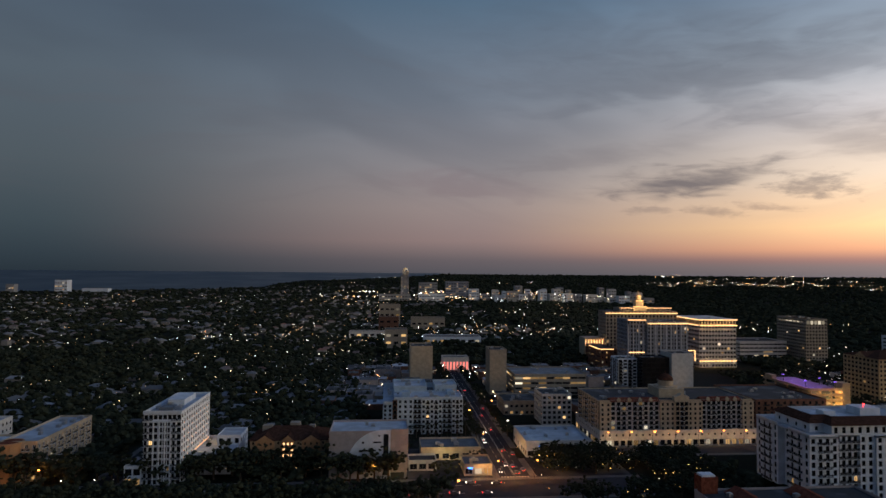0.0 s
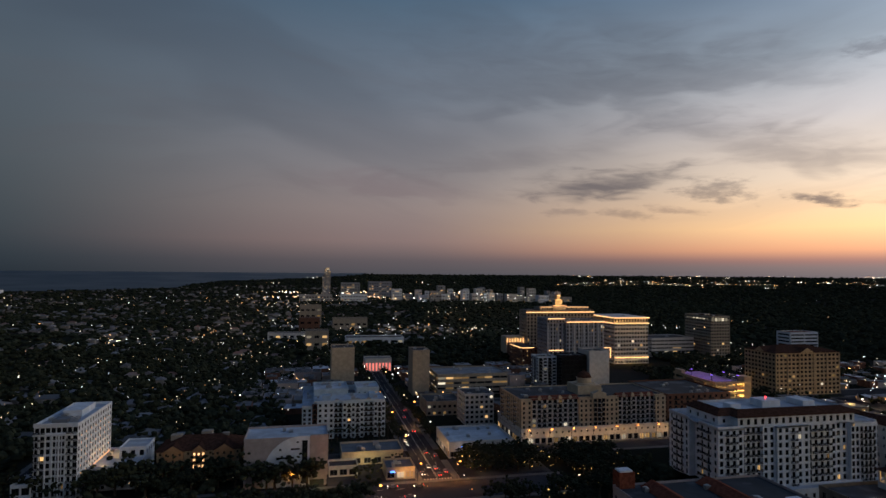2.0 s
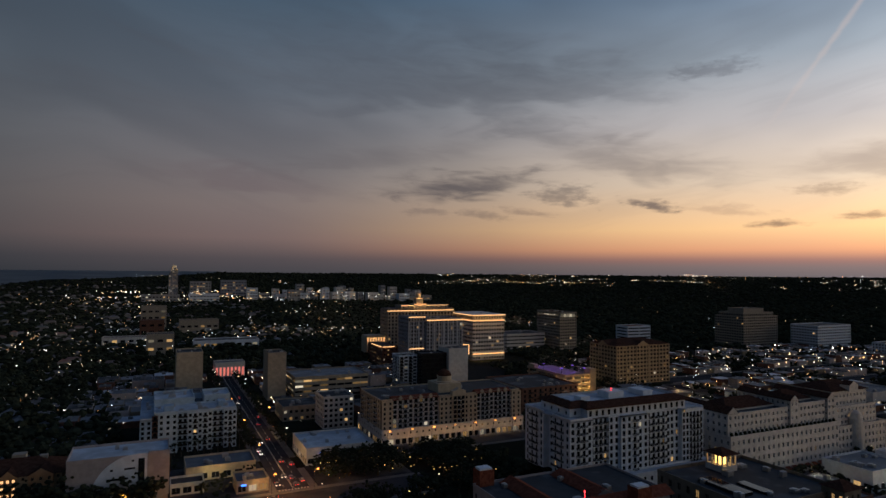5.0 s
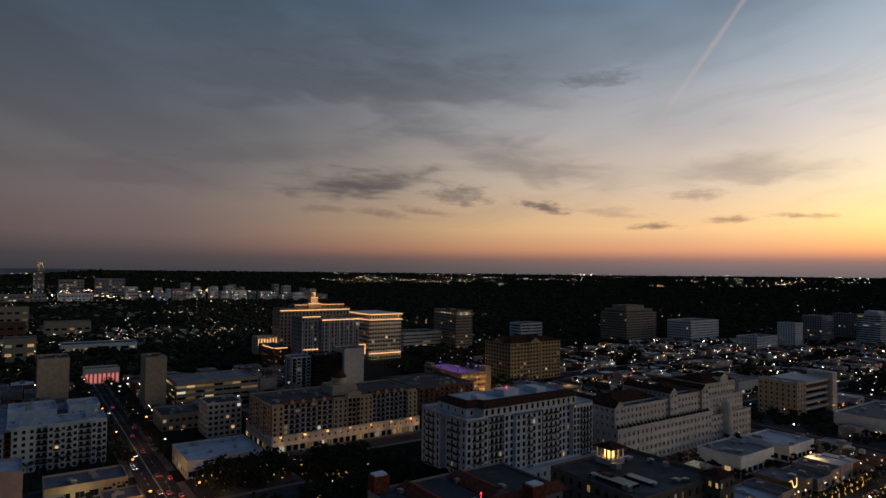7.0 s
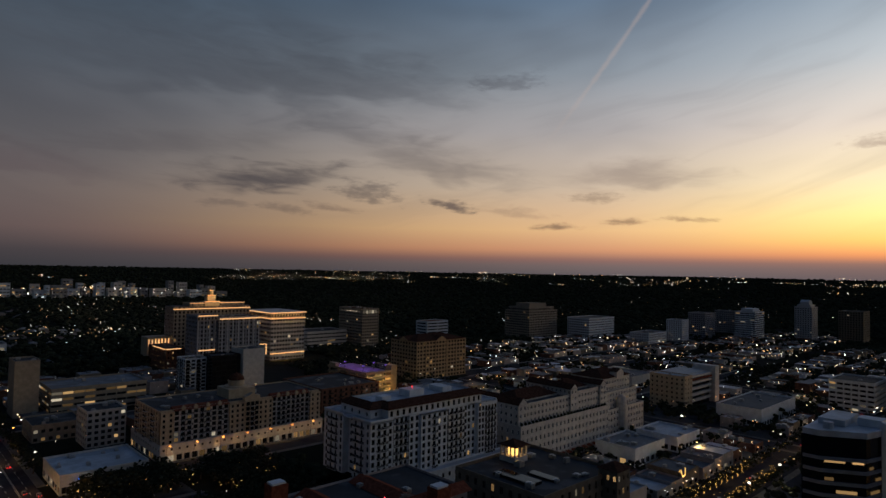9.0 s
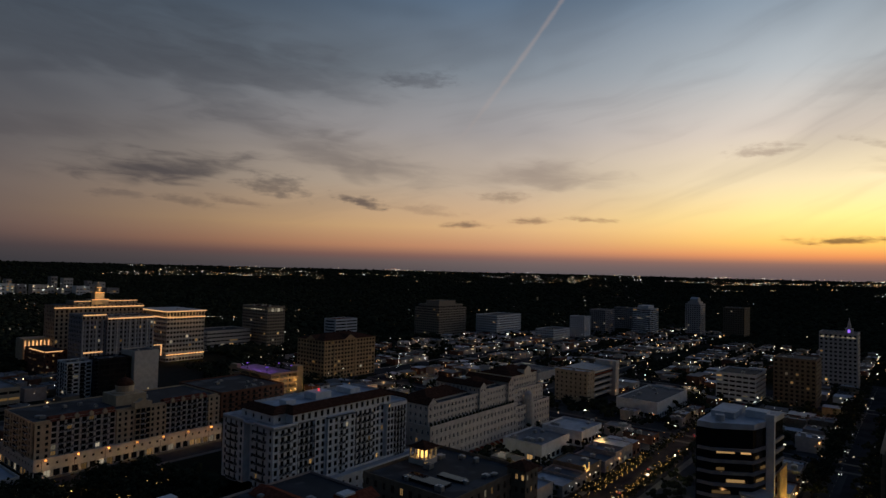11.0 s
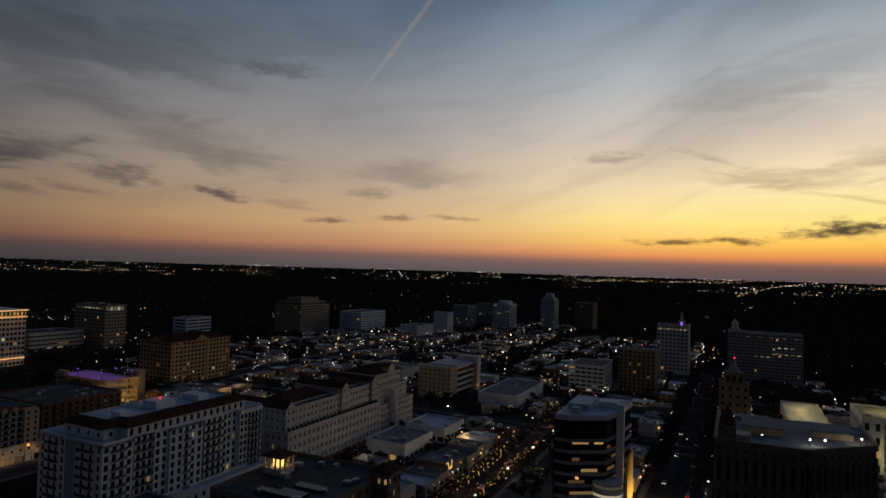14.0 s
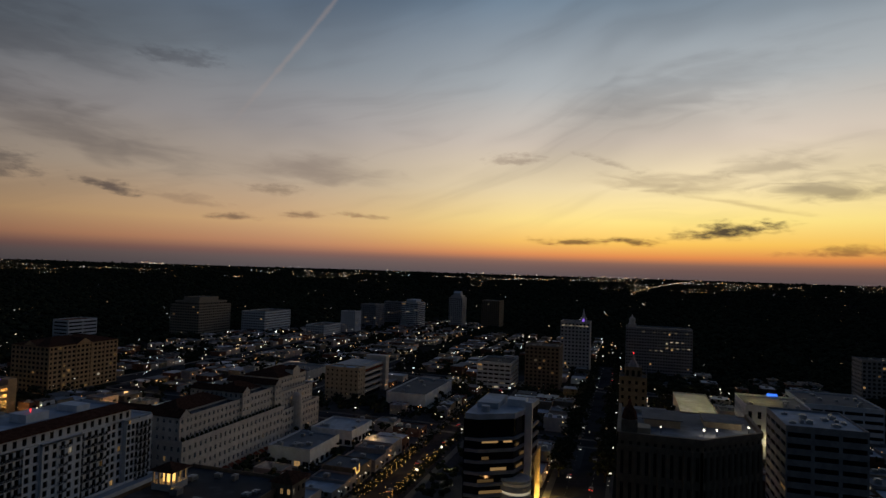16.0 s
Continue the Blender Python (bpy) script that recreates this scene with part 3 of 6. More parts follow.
# the bay: a sheet of water that closes the view on the far side of the suburb
s = Shape()
shore = lambda a: float(np.interp(a, (-60, -31, -20, -15, -11.2, -10.4, -8, -4, 0, 4, 6), (2800, 2900, 2980, 3060, 3180, 3450, 3700, 3950, 4200, 4600, 4900))) + 30 * noise.noise((a * 0.6, 0, 0))
for i in range(52):
    a0, a1 = -60 + i * 1.25, -58.75 + i * 1.25
    for k in range(6):
        pts = []
        for a, f in ((a0, k / 6), (a1, k / 6), (a1, (k + 1) / 6), (a0, (k + 1) / 6)):
            r = shore(a) + (4900 - shore(a)) * f
            if r > 4880:
                r = 4880
            pts.append((r * math.sin(radians(a)), r * math.cos(radians(a)), ground_height(r) + 1.0 + 2.5 * f))
        if shore(a1) < 4800:
            s.face(pts)
structure("water", s, "water", "dull grey-blue bay under the dusk sky")

ROADS = [(55.5, 70.5, 100, 660), (-420, 125, 274, 297), (112, 262, 333, 347), (225, 640, 131, 151), (300, 740, 46, 70), (405, 419, -160, 560),
         (588, 600, -160, 560), (262, 700, 272, 285), (225, 300, 52, 64), (-136, -126, 297, 372), (440, 980, 440, 462), (74.5, 350, 468, 480), (250, 264, 347, 640), (601, 800, 376, 396)]
for i, (x0, x1, y0, y1) in enumerate(ROADS):
    s = Shape().box(x0, x1, y0, y1, -0.3, 0.05 + 0.004 * i)
    structure("road_%d" % (i + 1), s, "asphalt", "dark worn asphalt street")
    p = Shape()
    if x1 - x0 > y1 - y0:
        p.box(x0, x1, y0 - 3.2, y0, -0.3, 0.2 + 0.003 * i), p.box(x0, x1, y1, y1 + 3.2, -0.3, 0.2 + 0.003 * i)
    else:
        p.box(x0 - 3.2, x0, y0, y1, -0.3, 0.2 + 0.003 * i), p.box(x1, x1 + 3.2, y0, y1, -0.3, 0.2 + 0.003 * i)
    # where streets cross, the kerb stops
    if i not in (0,):
        structure("pavement_%d" % (i + 1), p, "paving", "pale concrete pavement along the street")
pave = Shape()
for x0, x1 in ((52.0, 55.5), (70.5, 74.0)):
    for y0, y1 in ((300.5, 330), (350.5, 465), (483.5, 660), (100, 270.5)):
        pave.box(x0, x1, y0, y1, -0.3, 0.24)
structure("pavement_1", pave, "paving", "pale concrete pavement along the street")
lines = Shape()
for y in range(306, 650, 9):
    for x in (59.2, 66.8):
        lines.box(x - 0.1, x + 0.1, y, y + 3.5, 0.05, 0.09)
lines.box(62.7, 62.85, 303, 650, 0.05, 0.09), lines.box(63.15, 63.3, 303, 650, 0.05, 0.09)
for k in range(10):
    lines.box(56.2 + k * 1.45, 56.9 + k * 1.45, 298.5, 302, 0.05, 0.09)
for x in range(-400, 50, 9):
    lines.box(x, x + 3.5, 280.3, 280.5, 0.065, 0.09), lines.box(x, x + 3.5, 290.5, 290.7, 0.065, 0.09)
for x in range(310, 730, 9):
    lines.box(x, x + 3.5, 52.4, 52.6, 0.08, 0.1), lines.box(x, x + 3.5, 63.4, 63.6, 0.08, 0.1)
structure("road_markings", lines, "paint", "worn pale lane lines and a crossing")
s = Shape().box(74.5, 122, 298, 332, -0.3, 0.12).box(10, 54, 299, 352, -0.3, 0.12).box(142, 400, 60, 130, -0.3, 0.1).box(420, 586, 64, 128, -0.3, 0.1).box(265, 400, 152, 270, -0.3, 0.1).box(420, 586, 155, 270, -0.3, 0.1).box(265, 400, 288, 436, -0.3, 0.1).box(420, 586, 288, 438, -0.3, 0.1)
structure("pavement_14", s, "lot", "dark car parks and yards between the buildings")

TAKEN = [(x0 - 4, x1 + 4, y0 - 4, y1 + 4) for x0, x1, y0, y1 in ROADS]


def take(x0, x1, y0, y1):
    TAKEN.append((x0, x1, y0, y1))


def is_free(x0, x1, y0, y1):
    return all(x1 <= a or x0 >= b or y1 <= c or y0 >= d for a, b, c, d in TAKEN)


# ---- the large buildings ----
def white_apartments():
    h = House("apartment_building", "white stucco apartment block with dark tiled eaves and iron balconies", "building", 206, 246, "white", 0.02, "iron", 3)
    take(160, 254, 219, 268)
    # podium
    h.block(163, 247.5, 223, 229, 0, 12, 3, 4.0, "sw", "membrane", 0.9, ww=1.4, wh=2.0)
    f, z0, z1 = 8, 12, 37
    # front, from one end to the other: proud blocks and set-back bays
    runs = [(165, 177, 229.0, 4, (1, 2)), (177, 187, 231.0, 4, (0, 1, 2, 3)), (187, 193, 230.2, 2, ()), (193, 209, 229.0, 5, (2,)), (209, 224, 230.4, 5, (0, 1, 2, 3)), (224, 230, 231.0, 2, ()), (230, 243.5, 229.0, 6, (2, 3, 4))]
    for x0, x1, y, n, bal in runs:
        top = 37 if x1 < 240 else 35.5
        h.face((x0, y), (x1, y), z0, top, n, f, 1.65, 2.15, 0.4, 0.4, balcony=bal, name="french_window", bal=(1.0, 1.05))
    for a, b in zip(runs, runs[1:]):
        x, ya, yb = a[1], a[2], b[2]
        h.face((x, min(ya, yb)), (x, max(ya, yb)), z0, 37) if ya < yb else h.face((x, max(ya, yb)), (x, min(ya, yb)), z0, 37)
    # west side: a proud block, a recess, a proud block
    h.face((165, 242), (165, 229), z0, 37, 3, f, 1.5, 2.1, 0.4, 0.4, balcony=(0, 1), bal=(0.7, 1.05))
    h.face((168, 242), (165, 242), z0, 37)
    h.face((168, 249), (168, 242), z0, 37, 2, f, 1.2, 1.6)
    h.face((165, 249), (168, 249), z0, 37)
    h.face((165, 264), (165, 249), z0, 37, 4, f, 1.5, 2.1, 0.4, 0.4, balcony=(1, 2), bal=(0.7, 1.05))
    h.face((243.5, 229), (243.5, 264), z0, 37, 8, f), h.face((243.5, 264), (165, 264), z0, 37)
    part("roof", Shape().box(165 - 206, 243.5 - 206, 231 - 246, 264 - 246, 36.4, 36.9), "membrane", h.top)
    s = h.add("parapet", "white")
    s.box(164.9, 176.9, 228.9, 229.3, 36.9, 37.9), s.box(164.9, 165.3, 229.3, 241.9, 36.9, 37.9), s.box(164.9, 165.3, 249, 264.1, 36.9, 37.9)
    s.box(232, 243.6, 228.9, 229.3, 35.4, 36.8), s.box(243.2, 243.6, 229.3, 264, 35.4, 37.6), s.box(165.3, 243.2, 263.7, 264.1, 36.9, 37.9)
    s.box(165, 177, 229, 231.2, 36.2, 36.95), s.box(193, 209, 229, 231.2, 36.2, 36.95)
    # top storey, set back under the tiled eaves
    h.face((176, 231.2), (234, 231.2), 36.9, 41.3, 17, 1, 1.5, 2.4, 0.7, name="french_window")
    h.face((170, 258), (170, 236), 36.9, 41.3, 4, 1), h.face((170, 236), (176, 236), 36.9, 41.3, 1, 1), h.face((176, 236), (176, 231.2), 36.9, 41.3)
    h.face((234, 231.2), (234, 258), 36.9, 41.3, 4, 1), h.face((234, 258), (170, 258), 36.9, 41.3)
    s = h.add("eave_roof", "tile", "dark brown tiled eaves", False)
    rim = [(168.6, 234.6), (174.6, 234.6), (174.6, 229.8), (235.4, 229.8), (235.4, 259.4), (168.6, 259.4)]
    inner = [(173, 239), (179, 239), (179, 235.5), (231, 235.5), (231, 254.5), (173, 254.5)]
    for i in range(6):
        j = (i + 1) % 6
        s.face([(*rim[i], 41.2), (*rim[j], 41.2), (*inner[j], 43.4), (*inner[i], 43.4)])
        s.face([(*rim[j], 41.2), (*rim[i], 41.2), (*rim[i], 40.9), (*rim[j], 40.9)])
    s.face([(*p, 40.9) for p in rim[::-1]])
    s = h.add("roof_well", "membrane", "pale roof deck behind the eaves", False)
    s.prism(inner, 41.0, 42.2)
    for i in range(6):
        j = (i + 1) % 6
        s.face([(*inner[j], 42.2), (*inner[i], 42.2), (*inner[i], 43.4), (*inner[j], 43.4)])
    s = h.add("stair_head", "white")
    s.box(196, 205, 241, 249, 42.2, 45.2), s.box(180, 185, 241, 246, 42.2, 44.2), s.box(216, 222, 240, 250, 42.2, 44.6)
    s = h.add("warning_lamp", "redlamp", "red aircraft warning lamp")
    s.lathe([(0.1, 45.2), (0.1, 45.9), (0.3, 46.0), (0.3, 46.4), (0.1, 46.5)], 200, 244, 8)
    h.done()


def grand_hotel():
    h = House("hotel", "pale stone grand hotel with gables, terraces and dark tiled roofs", "hotel", 294, 240, "offwhite", 0.015, "white", 5)
    take(252, 340, 218, 266), take(340, 400, 222, 270)
    # broad lower block with a planted terrace
    h.block(254, 336, 222, 262, 0, 22, 5, 3.6, "sw", "bitumen", 1.0, ww=1.3, wh=2.2)
    for i in range(26):
        r = h.rnd
        s = h.add("planter_shrub", "leaf") if i == 0 else s
        x, y = 256 + i * 3.1, 223.2
        s.lathe([(0.3, 22.4), (0.9, 22.9 + r.random() * 0.4), (0.5, 23.8 + r.random() * 0.5), (0.1, 24.3)], x, y, 6)
    # upper block
    h.block(255, 262, 224.5, 262, 22, 33, 3, 3.4, "sw", "bitumen", 0, ww=1.3, wh=1.8)
    h.block(262, 300, 225.5, 250, 22, 32, 3, 3.2, "s", "bitumen", 0.9, ww=1.3, wh=1.8)
    h.block(300, 306, 224.0, 256, 22, 36, 4, 3.0, "sw", "bitumen", 0, ww=1.2, wh=1.7)
    h.block(306, 330, 225.5, 250, 22, 33, 3, 3.0, "s", "bitumen", 0.9, ww=1.3, wh=1.8)
    h.block(330, 336, 224.0, 256, 22, 35, 4, 3.0, "sw", "bitumen", 0, ww=1.2, wh=1.7)
    s = h.add("tiled_roof", ["tile", "offwhite"], "dark brown tiled ridge roofs", False)
    s.gable(255, 262.4, 224.4, 262.2, 33, 36.2, 0, 1, "y", 0.6), s.gable(299.8, 306.4, 223.8, 256, 36, 38.6, 0, 1, "y", 0.5), s.gable(329.6, 336.4, 223.8, 256, 35, 37.6, 0, 1, "y", 0.5)
    s.hip(263, 299, 232, 250, 33, 37, 0), s.hip(307, 329, 232, 250, 34, 38, 0)
    s.box(263.4, 298.6, 232.4, 249.6, 32, 33, 1), s.box(307.4, 328.6, 232.4, 249.6, 33, 34, 1)
    s = h.add("awning", "redtile", "row of dark awnings over the pavement")
    for i in range(16):
        x = 257 + i * 5
        s.face([(x, 221.9, 4.2), (x, 219.6, 3.2), (x + 3.6, 219.6, 3.2), (x + 3.6, 221.9, 4.2)]), s.face([(x, 219.6, 3.2), (x, 219.6, 2.9), (x + 3.6, 219.6, 2.9), (x + 3.6, 219.6, 3.2)])
    # corner tower beyond, stepping back
    h.block(344, 392, 230, 264, 0, 16, 4, 3.4, "sw", "bitumen", 0.8, ww=1.5, wh=2.2)
    h.block(348, 388, 233, 262, 16, 26, 3, 3.2, "sw", "bitumen", 0.8, ww=1.3, wh=1.8, lit=0.25)
    h.block(352, 384, 236, 260, 26, 34, 2, 3.2, "sw", "bitumen", 0.6, ww=1.3, wh=1.8)
    s = h.add("tower_roof", ["tile", "offwhite"], "", False)
    s.hip(351, 385, 235, 261, 34.6, 39, 0), s.box(366, 374, 234.5, 240, 34, 37.5, 1), s.gable(366, 374, 234.3, 240, 37.5, 39.8, 0, 1, "y", 0.3)
    s = h.add("arched_gable", "offwhite", "", False)
    s.lathe([(3.4, 0), (3.4, 20), (2.6, 23), (1.2, 24.6)], 364, 230, 14)
    h.done()


def front_hall():
    h = House("office_hall", "low dark stone hall with a flat roof and lit lantern", "building", 200, 172, "darkstone", 0.03, "darkstone", 6)
    take(172, 228, 140, 200)
    h.block(178, 224, 150, 192, 0, 25, 6, 4.2, "sw", "bitumen", 1.2, 9, ww=1.5, wh=2.6)
    h.block(214, 223, 144, 152, 0, 28, 6, 3.0, "sw", "bitumen", 0, ww=1.2, wh=2.0, lit=0.25)
    s = h.add("tower_roof", "tile", "", False)
    s.hip(213.2, 223.8, 143.2, 152.8, 28, 30.4)
    h.add("lantern_base", "offwhite").box(200, 208, 181, 189, 25.0, 27.2)
    s = h.add("lantern_column", "offwhite")
    for x, y in [(x, y) for x in (200.2, 202.7, 205.0, 207.4) for y in (181.2, 188.4)] + [(x, y) for x in (200.2, 207.4) for y in (183.4, 186.0)]:
        s.box(x, x + 0.5, y, y + 0.5, 27.2, 31.4)
    h.add("lantern_light", "amber", "glowing heart of the roof lantern").box(202.5, 205.5, 183.5, 186.5, 27.2, 31.0)
    h.add("lantern_cap", "tile", "wide tiled cap").hip(198.9, 209.1, 179.9, 190.1, 31.4, 33.6)
    s = h.add("skylight", "glass")
    s.box(184, 190, 160, 178, 25.1, 26.2), s.box(194, 198, 158, 170, 25.1, 25.9)
    h.done()


def tiled_roof_house():
    h = House("low_building", "low stucco building with red tiled roofs and a white stair head", "building", 132, 190, "mauve", 0.1, "iron", 7)
    take(100, 172, 160, 216)
    h.block(108, 168, 176, 210, 0, 24, 5, 4.5, "sw", "bitumen", 0.8, 10, ww=1.4, wh=1.8)
    s = h.add("tiled_roof", ["redtile", "mauve"], "red tiled roof slopes", False)
    s.gable(108, 168, 174, 182, 24.3, 26.6, 0, 1, "x", 0.6), s.gable(118, 126, 182, 208, 24.3, 26.4, 0, 1, "y", 0.5), s.gable(140, 149, 182, 208, 24.3, 26.4, 0, 1, "y", 0.5)
    s = h.add("stair_head", ["redtile", "white"], "stair head with a white cap")
    for x, y in ((109, 207), (148, 170)):
        s.box(x, x + 6, y, y + 5, 20, 29.6, 0), s.box(x + 0.6, x + 5.4, y + 0.6, y + 4.4, 29.6, 30.2, 1)
    s = h.add("warning_lamp", "redlamp")
    s.lathe([(0.1, 26), (0.1, 29), (0.28, 29.2), (0.28, 29.6), (0.1, 30)], 131, 176, 8)
    h.done()


def spanish_block():
    h = House("apartment_building", "cream Mediterranean apartment block with a domed tower on a white arcade", "building", 171, 372, "cream", 0.035, "iron", 8)
    take(118, 224, 346, 398)
    h.block(123, 219, 350, 396, 4.2, 8.2, 1, 4.0, "sw", "membrane", 1.0, wall="offwhite", ww=1.1, wh=1.2, sill=1.6, lit=0.04)
    h.face((123, 350), (219, 350), 0, 4.2, 24, 1, 3.0, 3.2, 0.2, 0.8, wall="offwhite", lit=0.4, name="shop_window"), h.face((123, 396), (123, 350), 0, 4.2, 11, 1, 3.0, 3.2, 0.2, wall="offwhite", lit=0.3, name="shop_window")
    x = 124
    for w, wall, y, n, bal in ((7, "cream", 353.0, 2, ()), (30, "offwhite", 354.2, 9, (1, 2, 4, 5, 7)), (9, "cream", 353.0, 3, ()), (8, "cream", 352.2, 3, (1,)), (9, "cream", 353.0, 3, ()), (25, "offwhite", 354.2, 8, (1, 2, 4, 5, 7)), (7, "cream", 353.0, 2, ())):
        h.face((x, y), (x + w, y), 8.2, 25, n, 6, 2.3 if bal else 1.3, 2.2 if bal else 1.6, 0.35, 0.6 if bal else 0.25, wall=wall, balcony=bal, bal=(1.2, 1.0))
        h.face((x, y + 2), (x, y), 8.2, 25, wall=wall), h.face((x + w, y), (x + w, y + 2), 8.2, 25, wall=wall)
        x += w
    h.face((124, 394), (124, 353), 8.2, 25, 10, 6, 1.5, 1.7, balcony=(1, 4, 7), wall="cream"), h.face((219, 353), (219, 394), 8.2, 25), h.face((219, 394), (124, 394), 8.2, 25)
    h.flat(124, 219, 355, 394, 25, "bitumen", 0.7, 12, "cream")
    s = h.add("tiled_eave", "redtile", "strips of red tile along the eaves", False)
    for a, b in ((131, 161), (187, 212)):
        s.face([(a, 353.6, 24.9), (b, 353.6, 24.9), (b, 357.5, 26.9), (a, 357.5, 26.9)]), s.face([(b, 357.5, 26.9), (b, 361, 25), (a, 361, 25), (a, 357.5, 26.9)])
        s.face([(a, 353.6, 24.9), (a, 357.5, 26.9), (a, 361, 25)]), s.face([(b, 353.6, 24.9), (b, 361, 25), (b, 357.5, 26.9)])
    s = h.add("gable", "cream", "", False)
    s.prism([(169.5, 352.3), (178.5, 352.3), (178.5, 356), (169.5, 356)], 25, 28), s.gable(171, 177, 352.3, 356, 28, 29.6, 0, None, "y")
    for a in (136, 142.5, 149, 155.5, 191, 197, 203, 208):
        s.box(a - 1, a + 1, 353.8, 354.6, 24.6, 26.4), s.gable(a - 1, a + 1, 353.8, 354.6, 26.4, 27.4, 0, None, "y")
    s = h.add("tower", ["cream", "tile"], "cream tower with a dark dome", False)
    s.box(165, 181, 364, 380, 25, 30.5, 0), s.lathe([(7.0, 30.5), (7.0, 31.2), (4.6, 31.2), (4.6, 34), (5.0, 34.1), (4.9, 34.5)], 173, 372, 16, 0)
    s.lathe([(4.6, 34.5), (4.2, 36), (3.0, 37.5), (1.4, 38.3), (0.3, 38.6), (0.12, 40)], 173, 372, 16, 1)
    h.done()


def arch_building():
    h = House("office_building", "mauve office block with a white sail-shaped wall and a glazed strip", "building", -9, 310, "mauve", 0.0, "iron", 9)
    take(-34, 14, 298, 330)
    h.block(-28, 10, 303, 326, 5, 22, 4, 60, "", "membrane", 1.0, 3)
    part("column", Shape().box(-0.6, 0.6, -0.6, 0.6, 0, 5.0), "mauve", h.top).matrix_basis = pose(18, -6, 0)
    part("column", Shape().box(-0.6, 0.6, -0.6, 0.6, 0, 5.0), "mauve", h.top).matrix_basis = pose(10, -6, 0)
    s = h.add("base_wall", "mauve")
    s.box(-28, 0, 303.05, 326, -0.2, 5), s.box(0, 10, 312, 326, -0.2, 4.9)
    s = h.add("sail_wall", "white", "white wall with a quarter-round edge", False)
    arc = [(-19.5 + 17.5 * (1 - math.cos(a)), 6 + 17.4 * math.sin(a)) for a in [radians(d) for d in range(0, 91, 6)]]
    arc = arc + [(1.6, 23.4), (1.6, 0.2), (-19.5, 0.2)]
    s.face([(x, 302.6, z) for x, z in arc[::-1]])
    for i in range(len(arc)):
        (xa, za), (xb, zb) = arc[i], arc[(i + 1) % len(arc)]
        s.face([(xa, 302.6, za), (xb, 302.6, zb), (xb, 303.2, zb), (xa, 303.2, za)])
    s = h.add("ribbon_window", "glass", "dark slot windows")
    for a, b, z, t in ((-13.5, -5.5, 13.2, 0.8), (-15.5, -6, 8.6, 0.8), (-7, -3, 17.2, 0.7), (-12.2, -11.2, 17.0, 0.9), (-4.4, -3.4, 20.3, 0.7), (-17, -9, 4.6, 0.8)):
        s.box(a, b, 302.45, 302.7, z, z + t)
    s = h.add("glazed_strip", ["glass", "iron"], "tall strip of dark glass", False)
    s.box(-1.8, 0.6, 302.4, 302.72, 2, 21.4, 0)
    for k in range(9):
        s.box(-1.8, 0.6, 302.3, 302.42, 2 + k * 2.3, 2.2 + k * 2.3, 1)
    s = h.add("front_panel", "mauve")
    s.box(1.9, 10.2, 302.5, 303.1, 5, 23.8)
    h.done()


def orange_inn():
    h = House("inn", "orange stucco inn with gabled bays and lit windows", "hotel", -50, 326, "orange", 0.0, "yellow", 10)
    take(-74, -28, 312, 346)
    h.block(-69, -31, 320, 342, 0, 14.5, 5, 3.2, "", "bitumen", 0)
    xs = [(-69, -66, 0), (-66, -57, 1), (-57, -53, 0), (-53, -47, 1), (-47, -43, 0), (-43, -34, 1), (-34, -31, 0)]
    for i, (a, b, g) in enumerate(xs):
        y = 318 if g else 319.6
        h.face((a, y), (b, y), 0, 14.5, 3 if b - a > 5 else 1, 5, 1.1, 1.4, 0.9, wall="orange" if g else "yellow", lit=0.9 if i == 3 else 0.04, pane="strip" if i == 3 else None)
        h.face((a, 320), (a, y), 0, 14.5), h.face((b, y), (b, 320), 0, 14.5)
    h.face((-31, 319.6), (-31, 342), 0, 14.5, 6, 5)
    s = h.add("roof", ["tile", "orange"], "brown hipped roof with gables", False)
    s.hip(-70, -30, 319, 343, 14.5, 19.5, 0)
    for a, b, g in xs:
        if g:
            s.gable(a - 0.4, b + 0.4, 317.6, 330, 14.5, 17.6, 0, 1, "y", 0.4)
    s = h.add("stair_head", "tan")
    s.box(-65, -60, 330, 334, 15, 19.6), s.box(-51, -46, 331, 336, 15, 20.6), s.box(-41, -38, 331, 334, 15, 19.4)
    h.done()


